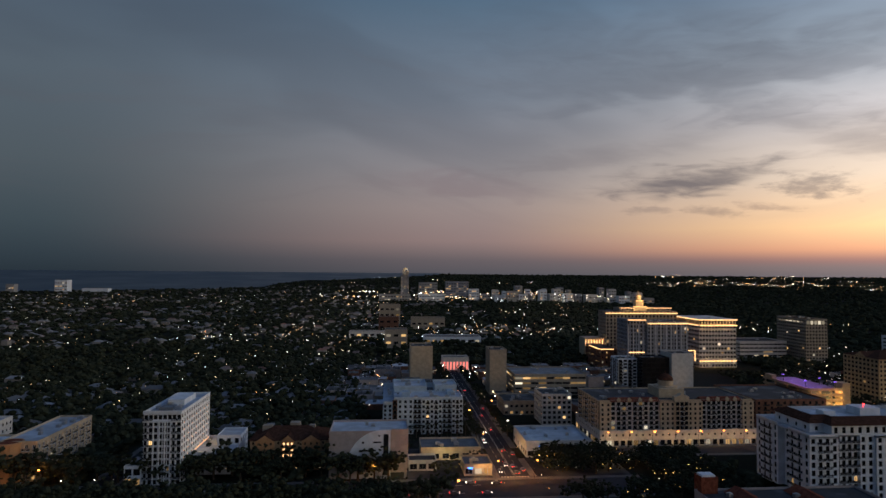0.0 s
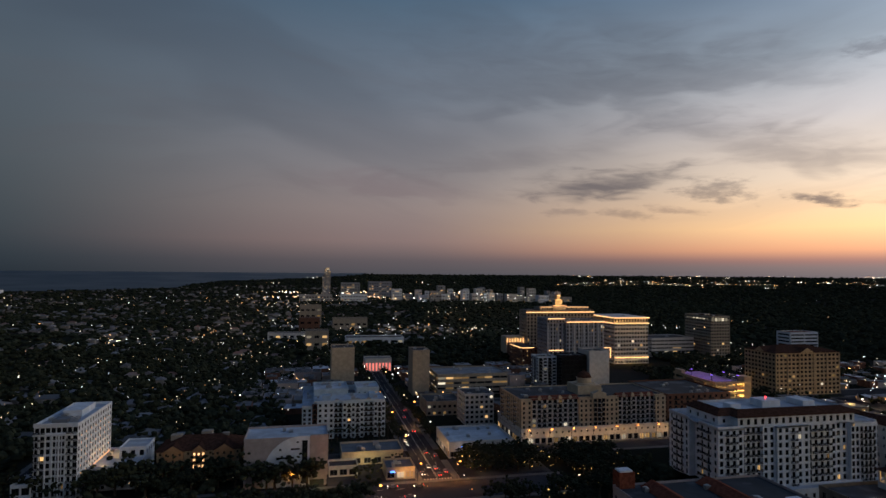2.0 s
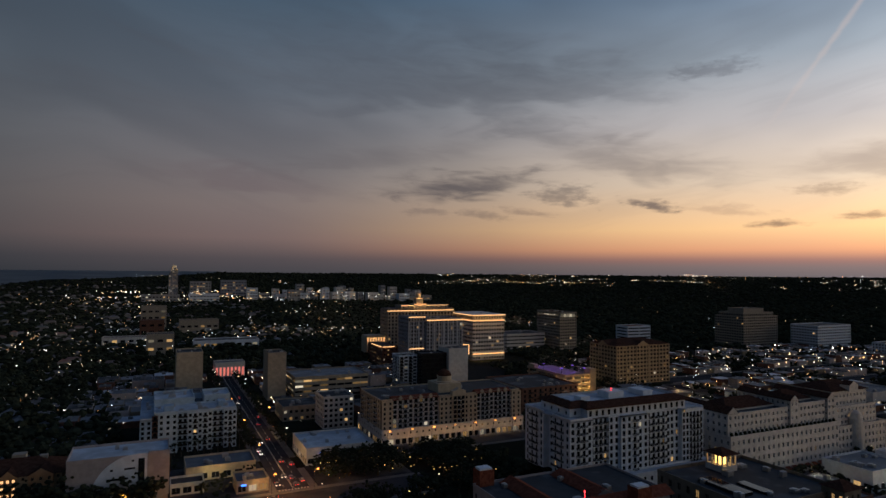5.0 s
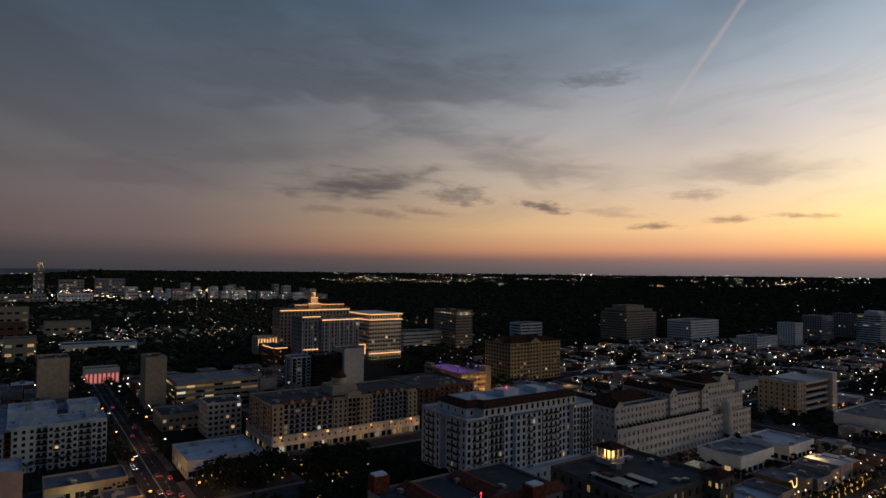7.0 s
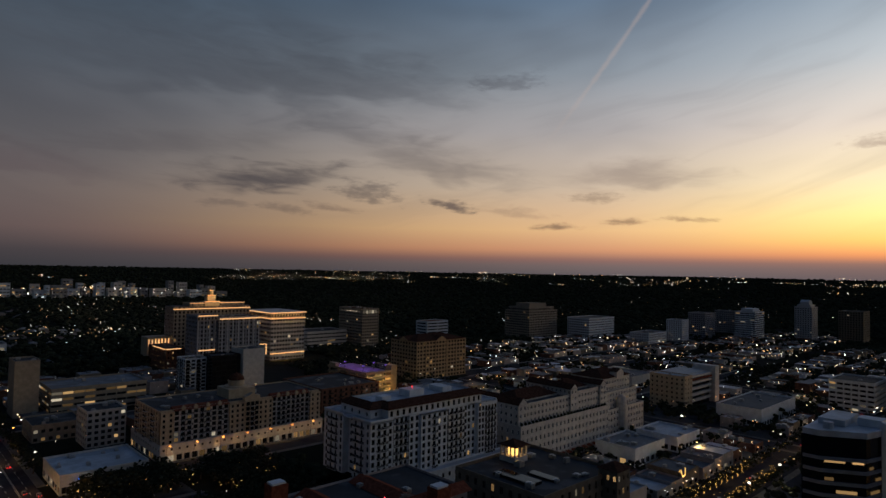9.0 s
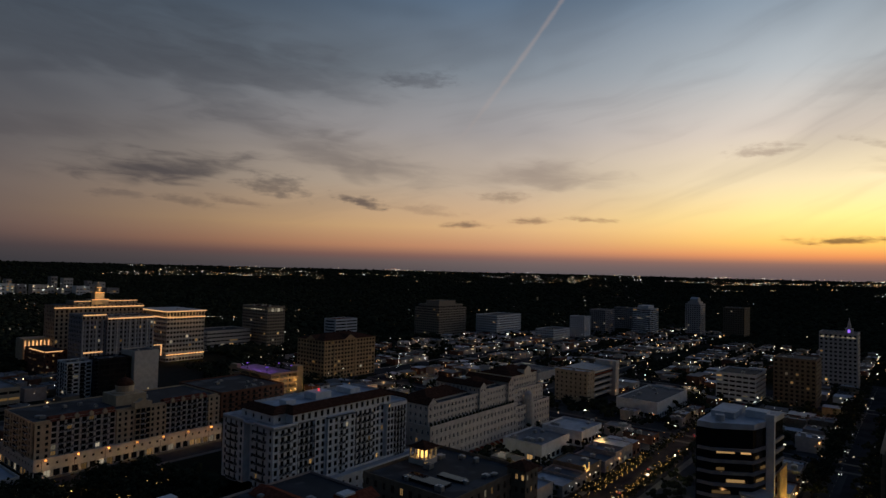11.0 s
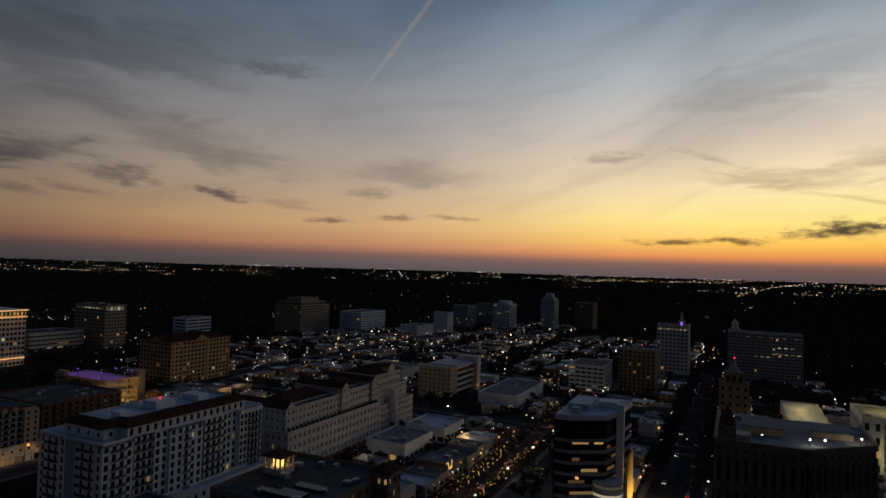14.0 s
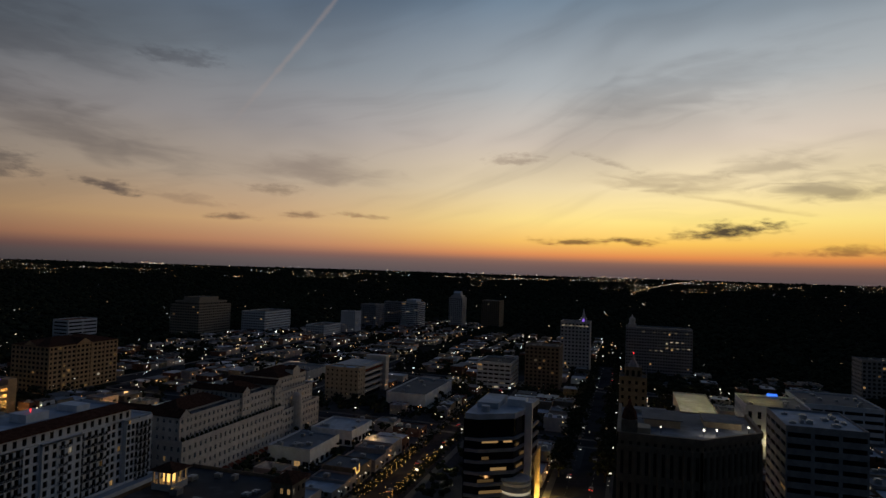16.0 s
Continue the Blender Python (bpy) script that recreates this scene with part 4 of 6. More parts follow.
def left_tower():
    h = House("apartment_tower", "white apartment tower with slim fins and a lit rooftop garden wing", "building", -100, 322, "white", 0.03, "iron", 11)
    take(-120, -70, 296, 350)
    f = 11
    h.face((-113.5, 300), (-96.5, 300), 0, 33, 8, f, 1.7, 2.1, 0.4, balcony=(0, 1, 6, 7), bal=(1.3, 1.0)), h.face((-96.5, 300), (-96.5, 346), 0, 33, 13, f, 1.5, 1.9, lit=0.04)
    h.face((-96.5, 346), (-113.5, 346), 0, 33), h.face((-113.5, 346), (-113.5, 300), 0, 33, 12, f)
    h.flat(-113.5, -96.5, 300, 346, 33, "membrane", 1.2, 8)
    s = h.add("fin", "white")
    for x in (-111.5, -109, -106.4, -103.8, -101.2, -98.8):
        s.box(x - 0.25, x + 0.25, 299.2, 300, 0, 29)
    s.box(-113.7, -96.3, 299.0, 300, 29.2, 30.0), s.box(-113.7, -96.3, 299.4, 300, 33, 34.5)
    s = h.add("roof_house", ["white", "greyroof"])
    s.box(-109, -101, 318, 336, 33, 36, 0), s.box(-109, -103, 306, 313, 33, 34.6, 1)
    h.block(-121, -113.5, 298, 312, 0, 9, 2, 5, "sw", "membrane", 0.8, ww=3, wh=3, lit=0.3)
    h.block(-96.5, -76, 314, 346, 0, 10, 2, 4, "es", "membrane", 1.0, 5)
    h.block(-88, -76, 330, 346, 10, 14.5, 1, 4, "es", "membrane", 0.6, 0, lit=0.6, ww=2, wh=2.6)
    s = h.add("wall_lamp", "strip", "warm wall lamps down the side")
    for i in range(6):
        for j in range(7):
            s.box(-96.48, -96.3, 304 + j * 6.2, 304.22 + j * 6.2, 11.4 + i * 3.3, 11.75 + i * 3.3)
    s.box(-96.4, -96.2, 316, 344, 10.3, 10.6)
    h.done()


def curved_block():
    h = House("apartment_building", "long cream apartment block with a round terracotta corner", "building", -184, 334, "cream", 0.03, "white", 12)
    take(-212, -160, 300, 366)
    h.block(-182, -165, 309, 362, 0, 18, 5, 3.6, "es", "membrane", 1.0, 8, ww=1.6, wh=1.9, balcony=(1, 3, 5, 7, 9, 11, 13))
    h.block(-206, -183, 306, 326, 0, 17, 5, 3.6, "es", "membrane", 1.0, 4)
    s = h.add("round_corner", ["orange", "redtile"], "round terracotta corner bay", False)
    s.lathe([(5.5, 0), (5.5, 17.5), (5.9, 17.7), (5.9, 18.6)], -178, 310, 18, 0), s.lathe([(5.0, 18.6), (0.3, 19.2)], -178, 310, 18, 1)
    h.done()
    h = House("apartment_building", "pale apartment block with a flat white roof", "building", -228, 352, "offwhite", 0.05, "white", 13)
    take(-250, -214, 330, 380)
    h.block(-246, -215, 338, 376, 0, 15, 4, 3.6, "es", "membrane", 1.0, 5)
    h.done()


def blue_apartments():
    h = House("apartment_building", "white and pale blue apartment block with stepped roofs", "building", 20, 412, "paleblue", 0.025, "slate", 14)
    take(-12, 54, 378, 448)
    x = -3
    for w, wall, y, n, bal, top in ((6, "blue", 385.5, 2, (), 18), (3, "brick", 386.5, 1, (0,), 20.5), (10, "paleblue", 384.4, 3, (), 21.5), (5, "blue", 386, 2, (0, 1), 21.5), (13, "paleblue", 384, 5, (1, 3), 21.5), (6, "blue", 386, 2, (0, 1), 21.5), (7, "paleblue", 384.4, 3, (1,), 21.5)):
        h.face((x, y), (x + w, y), 0, top, n, 7, 1.5, 1.7, 0.6, wall=wall, balcony=bal)
        h.face((x, y + 4), (x, y), 0, top, wall=wall), h.face((x + w, y), (x + w, y + 4), 0, top, wall=wall)
        x += w
    h.face((47, 386), (47, 442), 0, 21.5, 15, 7, wall="brick"), h.face((47, 442), (-3, 442), 0, 21.5), h.face((-3, 442), (-3, 386), 0, 20, 15, 7, wall="blue")
    h.flat(4, 47, 386.5, 408, 21.3, "membrane", 1.0, 9), h.flat(-3, 4, 387, 442, 18.5, "membrane", 0.9, 2)
    h.flat(4, 47, 408, 442, 18, "greyroof", 0.8, 4)
    h.block(4, 26, 414, 442, 18, 23, 1, 3.4, "s", "membrane", 1.2, 8), h.block(32, 47, 420, 442, 18, 22.5, 1, 3.4, "s", "membrane", 1.2, 4)
    s = h.add("stair_head", "blue")
    s.box(9, 14, 392, 398, 21.3, 24.3), s.box(38, 42, 396, 404, 21.3, 24)
    h.done()


def gold_complex():
    h = House("hotel", "dark stone hotel with glowing cornices and a lit belvedere", "hotel", 290, 660, "tan", 0.03, "slate", 15)
    take(230, 400, 596, 730)
    h.block(250, 335, 690, 716, 0, 58, 14, 4.2, "sw", "bitumen", 0, ww=2.0, wh=2.6)
    h.block(268, 330, 694, 714, 58, 61, 1, 6, "s", "bitumen", 0.5)
    h.block(244, 264, 612, 640, 0, 53, 13, 3.6, "sw", "bitumen", 1, wall="slate", ww=1.8, wh=2.4)
    h.block(264, 306, 608, 640, 0, 51, 13, 3.6, "sw", "bitumen", 1, 4, wall="slate", ww=1.8, wh=2.4)
    h.block(337, 379, 642, 703, 0, 46, 10, 3.4, "sw", "bitumen", 0, 3, wall="curtain", ww=2.6, wh=2.5, lit=0.05)
    h.block(337, 379, 642.6, 703, 46, 51, 1, 3.4, "sw", "bitumen", 0, 3, wall="cream", ww=1.8, wh=4)
    s = h.add("cornice", ["tan", "curtain"])
    s.box(248.8, 335.8, 688.8, 690, 54.6, 55.4, 0), s.box(243, 307, 606.8, 608, 49.4, 50.2, 0), s.box(336, 380, 640.8, 642, 44.6, 45.4, 1), s.box(336, 380, 641, 703, 51, 52.2, 1)
    for k in range(12):
        s.box(244.6 + k * 5.5, 245.7 + k * 5.5, 607.5 if k > 3 else 611.4, 608 if k > 3 else 612, 0, 49, 1)
    s = h.add("light_strip", "strip", "warm strip of cornice light")
    for q in ((249, 335, 688.0, 688.7, 55.0, 55.9), (264, 306, 606.0, 606.7, 49.8, 50.7), (245, 264, 610.8, 611.6, 53.2, 54.0), (336, 380, 640.0, 640.7, 51.2, 52.0), (337, 379, 640.0, 640.7, 45.0, 45.8), (337, 379, 641.2, 641.9, 6.4, 7.3),
              (331.4, 332.2, 641.2, 642, 7, 18), (324, 332, 641.2, 642, 18, 18.7), (268, 330, 693, 693.5, 61, 61.5), (246, 262, 611, 611.6, 20, 20.8), (335.2, 335.9, 642, 703, 51.2, 52.0), (336.2, 336.9, 642, 690, 45.0, 45.8), (226, 240, 639.2, 639.9, 19.8, 20.5), (225.2, 225.9, 642, 676, 19.8, 20.4)):
        s.box(*q)
    s = h.add("belvedere", ["cream", "strip"], "lit stepped belvedere with a cap", False)
    s.box(284, 300, 692, 706, 58, 63, 0), s.box(287.5, 296.5, 694, 703, 63, 70, 0), s.lathe([(3.2, 70), (3.2, 75), (3.6, 75.2), (2.4, 77), (0.8, 79), (0.12, 81)], 292, 698.5, 12, 0)
    for q in ((283.7, 300.3, 691.6, 692, 62.6, 63.1), (287.2, 296.8, 693.6, 694, 69.5, 69.9), (289.6, 294.4, 695.0, 695.3, 74.8, 75.2)):
        s.box(*q, 1)
    s = h.add("arcade", ["cream", "strip"], "arcaded wing with lit bays")
    s.box(228, 252, 700, 720, 0, 26, 0)
    for k in range(7):
        s.box(229 + k * 3.3, 229.8 + k * 3.3, 699.6, 700, 17, 24, 1)
    h.block(226, 244, 640, 690, 0, 20, 4, 4, "sw", "bitumen", 0.6, wall="brick", lit=0.3)
    for k in range(3):
        s.box(245 - k * 0.5, 245.6 - k * 0.5, 630 + k * 14, 642 + k * 14, 19.5, 20.2, 1)
    h.done()


def yellow_tower():
    h = House("office_tower", "ochre stucco office tower with a brown gabled roof", "building", 414, 468, "yellow", 0.06, "slate", 16)
    take(378, 450, 446, 492)
    h.block(382, 446, 450, 487, 0, 35, 10, 4.0, "sw", "bitumen", 0.6, ww=2.6, wh=1.9, lit=0.03)
    s = h.add("roof", ["tile", "yellow"], "brown hipped roof with pediments", False)
    s.hip(381, 447, 449, 488, 35.4, 40.5, 0), s.gable(406, 420, 449.2, 465, 35.4, 39.6, 0, 1, "y", 0.4), s.gable(381.6, 396, 462, 475, 35.4, 39.2, 0, 1, "x", 0.4)
    s = h.add("pier", "yellow")
    for x in (382.6, 394, 406, 420, 433, 445.4):
        s.box(x - 0.5, x + 0.5, 449.5, 450, 0, 35)
    h.done()
    g = House("parking_garage", "parking garage with amber-lit decks and a violet-lit roof", "garage", 309, 437, "yellow", 0.0, "slate", 17)
    take(292, 328, 406, 470)
    for k in range(6):
        part("deck", Shape().box(-12, 13, -26, 28, 3.9 * k - 0.15, 3.9 * k + 0.3), "paving", g.top)
        s = g.add("deck_rail", "yellow")
        s.box(296.7, 297.0, 410.8, 465.2, 3.9 * k - 0.3, 3.9 * k + 1.3), s.box(297.0, 322.2, 410.8, 411.0, 3.9 * k - 0.3, 3.9 * k + 1.3)
    s = g.add("pillar", "yellow")
    for x in (297.2, 305, 313, 321.2):
        for y in (411.2, 424, 437, 450, 463):
            s.box(x, x + 0.7, y, y + 0.7, 0, 19.3)
    s = g.add("stair_tower", "yellow")
    s.box(322.2, 328, 412, 420, 0, 24), s.box(297.4, 301, 455, 464, 19.8, 23)
    s = g.add("ceiling_lamp", "strip", "", False)
    for k in range(5):
        for x in range(299, 321, 3):
            for y in (411.6, 421):
                s.box(x, x + 2.2, y, y + 0.5, 3.9 * k + 3.5, 3.9 * k + 3.65)
    s = g.add("roof_flood_lamp", ["iron", "purple"], "violet flood lamp on a post", False)
    for x, y in ((300, 420), (318, 430), (302, 448), (318, 414)):
        s.box(x, x + 0.2, y, y + 0.2, 19.8, 24.5, 0), s.box(x - 0.5, x + 0.7, y - 0.5, y + 0.7, 24.5, 24.8, 1)
    g.done()


def plain_tower(name, label, x0, x1, y0, y1, h, floors, wall, lit=0.03, seed=1, bay=3.6, ww=2.0, wh=1.8, roof="bitumen", units=3, faces="auto", plain="", frame="slate", cat="building", crown=None, **kw):
    b = House(name, label, cat, (x0 + x1) / 2, (y0 + y1) / 2, wall, lit, frame, seed)
    take(x0 - 2, x1 + 2, y0 - 2, y1 + 2)
    b.block(x0, x1, y0, y1, 0, h, floors, bay, faces, roof, 1.0, units, plain, ww=ww, wh=wh, **kw)
    if crown:
        crown(b)
    return b.done()


def lit_corner(b):
    s = b.add("lit_corner", "whitepane", "lit glazed top corner")
    for k in range(5):
        s.box(479 + k * 4.6, 482.2 + k * 4.6, 666.7, 666.95, 44.5, 48.6)
    for k in range(7):
        s.box(477.7, 477.95, 672 + k * 6.6, 676 + k * 6.6, 46.3, 47.6)


def terraces(b):
    s = b.add("terrace", "white", "stepped terraces up one side")
    for k in range(11):
        s.box(1026 + k * 1.3, 1040, 391 + k * 0.4, 419 - k * 0.4, 3.4 * k, 3.4 * k + 1.3)
    s.box(1048, 1074, 396, 414, 45, 50)


def stepped_cap(b):
    s = b.add("cap", "curtain", "pale stepped cap", False)
    s.box(1099, 1122, 328, 347, 54, 58.5), s.box(1103, 1118, 331, 344, 58.5, 63), s.gable(1103, 1118, 331, 344, 63, 66, 0, None, "y")


def towers():
    plain_tower("apartment_building", "small white apartment building with a lit stair", 102, 122, 402, 424, 19.5, 6, "offwhite", 0.04, 21, units=3)
    plain_tower("office_building", "low tan office with lit upper windows", 82, 108, 432, 460, 9, 2, "tan", 0.3, 22, units=4)
    plain_tower("parking_garage", "long concrete parking garage with lit decks", 104, 164, 500, 540, 16.5, 4, "tan", 0.45, 23, 7, 6.6, 1.7, "greyroof", 3, cat="garage")
    plain_tower("apartment_tower", "plain tan slab tower with blank walls", 84, 98, 505, 528, 36, 11, "tan", 0.0, 24, faces="", units=2)
    plain_tower("apartment_tower", "tan tower with blank end wall", 20, 40, 556, 584, 33, 10, "cream", 0.02, 25, faces="e", units=3)
    plain_tower("office_building", "low office washed in pink light", 56, 83, 632, 650, 12.5, 1, "offwhite", 1.0, 26, 3.4, 2.0, 8, "greyroof", 2, pane="pinklight", frame="iron")
    plain_tower("apartment_tower", "dark tower with white balcony bands", 200, 217, 522, 540, 26, 9, "white", 0.03, 27, 4.2, 3.2, 1.8, balcony=(0, 2))
    plain_tower("office_tower", "pale blank slab tower", 242, 261, 508, 530, 32, 8, "offwhite", 0.0, 28, faces="", units=1)
    plain_tower("office_building", "black glass office wing", 217.5, 241.5, 512, 530, 28, 7, "black", 0.0, 29, 4, 3.4, 3, units=2)
    plain_tower("apartment_building", "dark brick apartment block with balconies", 236, 284, 378, 430, 19.5, 6, "brick", 0.02, 30, 4.2, 1.8, 1.9, "bitumen", 8, balcony=(1, 3, 5, 7, 9))
    plain_tower("office_tower", "brown office tower with a lit top corner", 478, 504, 667, 720, 50, 13, "tan", 0.04, 31, 3.6, 2.2, 2.0, "tile", 4, crown=lit_corner)
    plain_tower("office_building", "pale low office with banded windows", 412, 470, 690, 730, 22, 5, "offwhite", 0.05, 32, 6, 5.4, 1.6)
    plain_tower("office_building", "white office with dark window bands", 640, 684, 722, 748, 23, 5, "white", 0.02, 33, 22, 21, 1.9, "redtile", 3)
    b = House("office_tower", "large grey tower with stepped top", "building", 790, 640, "tan", 0.02, "slate", 34)
    take(745, 832, 600, 680)
    b.block(755, 826, 616, 665, 0, 42, 11, 4.2, "sw", "bitumen", 0.8, ww=2.6, wh=2.0), b.block(759, 822, 620, 661, 42, 47, 1, 4.2, "sw", "bitumen", 0.8, ww=2.6, wh=2.6), b.block(770, 812, 628, 655, 47, 52, 1, 60, "", "bitumen", 1.2, 3)
    b.done()
    plain_tower("hospital", "white building with a raised lit floor", 832, 905, 560, 600, 31, 8, "white", 0.03, 35, 4, 2.6, 1.8)
    plain_tower("office_building", "cream office with a blank tower and deep slot floors", 461, 474, 234, 262, 24, 7, "cream", 0.0, 36, 4.2, 1.3, 1.5, "membrane", 2)
    b = House("office_building", "pale office with deep shaded floors and a blank end tower", "building", 495, 250, "offwhite", 0.0, "slate", 37)
    take(474, 522, 230, 266)
    for k in range(5):
        part("floor_slab", Shape().box(-20.9, 16, -15, 12, 4.6 * k + 3.6, 4.6 * k + 5.4), "offwhite", b.top)
    s = b.add("glass_wall", ["glass", "redtile"])
    s.box(475, 510, 236.6, 261.5, 0, 23, 0), s.box(474.6, 511, 234.6, 235, 20.2, 21.6, 1)
    s = b.add("end_tower", "offwhite")
    s.box(511, 518, 232, 250, 0, 28.5), s.box(475, 511, 240, 262, 23, 24.5)
    s = b.add("entrance_lamp", "strip")
    s.box(509, 513, 231.4, 231.8, 4.2, 4.5)
    b.done()
    plain_tower("apartment_tower", "slim white apartment tower with a lit stair", 925, 948, 455, 480, 32, 10, "white", 0.03, 38, 3.6, 1.8, 1.7)
    plain_tower("apartment_tower", "dark balconied apartment tower", 1000, 1040, 452, 480, 40, 12, "slate", 0.04, 39)
    plain_tower("apartment_tower", "white stepped terrace tower", 1040, 1080, 390, 420, 44, 13, "white", 0.04, 40, 8, 7.4, 1.7, crown=terraces)
    plain_tower("apartment_tower", "grey apartment tower with a cap", 1096, 1125, 325, 350, 54, 16, "curtain", 0.04, 41, crown=stepped_cap)
    plain_tower("apartment_tower", "plain brown apartment tower", 1120, 1160, 262, 295, 50, 14, "darkstone", 0.02, 42)
    plain_tower("apartment_building", "grey mid-rise apartment block", 1080, 1100, 430, 470, 42, 12, "grey", 0.04, 56)
    plain_tower("apartment_building", "pale low apartment block", 850, 905, 470, 500, 14.5, 4, "white", 0.05, 43)
    plain_tower("apartment_tower", "dark brick tower with a few lit windows", 575, 606, 95, 125, 37, 11, "darkstone", 0.04, 44)
    plain_tower("apartment_building", "white terrace block under a curved glass roof", 560, 600, 135, 165, 22, 6, "white", 0.08, 45, 5, 4, 1.6)

    def spire(b):
        s = b.add("spire", ["curtain", "purple"], "slim lit spire on the roof", False)
        s.box(690, 696, 80, 86, 52, 57, 0), s.lathe([(1.6, 57), (1.4, 60), (0.9, 62), (0.1, 67)], 693, 83, 8, 0), s.box(689.7, 690, 82, 84, 53, 56, 1)
        s2 = b.add("light_strip", "whitepane")
        for k in range(7):
            s2.box(684.6, 684.9, 78 + k * 4, 80.4 + k * 4, 48.2, 49.4)
    plain_tower("office_tower", "pale tower with a lit top and a spire", 685, 712, 76, 106, 52, 14, "curtain", 0.02, 46, crown=spire)

    def cupola(b):
        s = b.add("cupola", "offwhite", "small domed cupola", False)
        rows = b.add("lit_row", "whitepane", "lit row of office windows")
        for z, y0, y1 in ((45.6, -20, 30), (36.4, -16, 8), (30.2, -22, 14), (27.1, 4, 20)):
            for k in range(int((y1 - y0) / 5.2)):
                if b.rnd.random() < 0.75:
                    rows.box(689.8, 689.97, y0 + k * 5.2, y0 + k * 5.2 + 2.6, z, z + 0.9)
        s.box(694, 702, 30, 38, 49, 53), s.lathe([(3, 53), (3, 57), (3.3, 57.2), (2.6, 59), (1, 60.4), (0.1, 63)], 698, 34, 12)
    plain_tower("office_tower", "broad green-grey office tower with a corner cupola", 690, 722, -24, 40, 49, 16, "slate", 0.012, 47, 2.6, 1.5, 1.5, crown=cupola)
    b = House("bell_tower", "dark stepped stone tower with a small green cap", "tower", 428, 34, "darkstone", 0.02, "darkstone", 57)
    take(416, 440, 22, 45)
    b.block(420, 436, 26, 42, 0, 40, 9, 4, "nw", "bitumen", 0.8, ww=1.4, wh=2), b.block(423, 433, 29, 39, 40, 46, 1, 3.4, "nw", "bitumen", 0.5, ww=1.6, wh=3.5)
    s = b.add("cap", "slate", "green-grey pointed cap", False)
    s.lathe([(3.4, 46), (2.6, 48), (1.2, 50), (0.1, 54)], 428, 34, 8)
    s = b.add("warning_lamp", "redlamp")
    s.lathe([(0.1, 54), (0.35, 54.2), (0.35, 54.7), (0.1, 55)], 428, 34, 6)
    b.done()
    plain_tower("apartment_tower", "pale tower far down the street", 625, 650, -175, -150, 37, 11, "grey", 0.03, 48)
    plain_tower("apartment_tower", "grey balconied apartment tower", 600, 625, -215, -190, 40, 12, "grey", 0.03, 49)


def black_office():
    h = House("office_tower", "black glass office tower with white piers and rounded lower floors", "building", 292, 92, "black", 0.0, "black", 50)
    take(262, 318, 72, 112)
    poly = [(271, 103), (271, 97), (279, 84), (290, 81), (313, 79), (313, 103)]
    flat = lambda s, p, z0, z1: s.prism(p[::1], z0, z1)
    part("wall", (lambda s: s)(Shape().prism([(x - 292 + (0.8 if x < 300 else -0.3), y - 92 + 0.6) for x, y in poly], 0, 42)), "glass", h.top)
    for k in range(8):
        z = 4.5 * k + 1.8
        part("spandrel", Shape().prism([(x - 292, y - 92) for x, y in poly], z, z + 1.15), "slate", h.top)
    part("roof", Shape().prism([(x - 292, y - 92) for x, y in poly], 42, 44.2), "membrane", h.top)
    s = h.add("lit_floor", "warmpane", "lit office floor behind the glass")
    for a, b in ((0.1, 0.55), (0.7, 0.95)):
        p = [(271 + 8 * t - 0.1 + 0.55, 97 - 13 * t + 0.4) for t in (a, b)]
        s.face([(p[0][0], p[0][1], 32.4), (p[1][0], p[1][1], 32.4), (p[1][0], p[1][1], 33.7), (p[0][0], p[0][1], 33.7)])
    for k, a, b in ((2, 0.05, 0.9), (3, 0.0, 0.45), (4, 0.35, 0.8), (5, 0.1, 0.3)):
        p = [(271.45 + 8 * t, 97.4 - 13 * t) for t in (a, b)]
        z = 4.5 * k + 3.3
        s.face([(p[0][0], p[0][1], z), (p[1][0], p[1][1], z), (p[1][0], p[1][1], z + 1.2), (p[0][0], p[0][1], z + 1.2)])
    for k, a, b in ((1, 0.1, 0.9), (2, 0.3, 0.85), (3, 0.15, 0.35), (3, 0.6, 0.9), (4, 0.2, 0.75), (5, 0.5, 0.85), (6, 0.15, 0.4)):
        p = [(279.5 + 11 * t, 84.35 - 3 * t) for t in (a, b)]
        z = 4.5 * k + 3.3
        s.face([(p[0][0], p[0][1], z), (p[1][0], p[1][1], z), (p[1][0], p[1][1], z + 1.2), (p[0][0], p[0][1], z + 1.2)])
    s = h.add("pier", "white", "tall white corner pier")
    s.box(288.4, 290.6, 78.6, 81.6, 0, 47), s.box(292, 299, 82, 90, 44.2, 47)
    s = h.add("roof_house", "membrane")
    s.box(283, 303, 92, 101, 44.2, 46.6), s.lathe([(1.8, 44.2), (1.8, 46.6)], 277, 96, 12)
    s = h.add("rounded_base", ["offwhite", "whitepane"], "rounded lower floors with lit bands")
    for k in range(5):
        s.lathe([(6.4, 3.4 * k), (6.4, 3.4 * k + 2.2)], 280.5, 83.5, 20, 0), s.lathe([(5.9, 3.4 * k + 2.2), (5.9, 3.4 * k + 3.4)], 280.5, 83.5, 20, 1)
    s.lathe([(6.4, 17.0), (6.4, 18.0)], 280.5, 83.5, 20, 0)
    s = h.add("screen_wall", "yellow", "pale screen wall washed by amber lamps")
    for k in range(6):
        s.box(296 + k * 2.9, 298.2 + k * 2.9, 77.9, 78.8, 0, 23)
    h.top.location.y -= 3.5
    h.done()


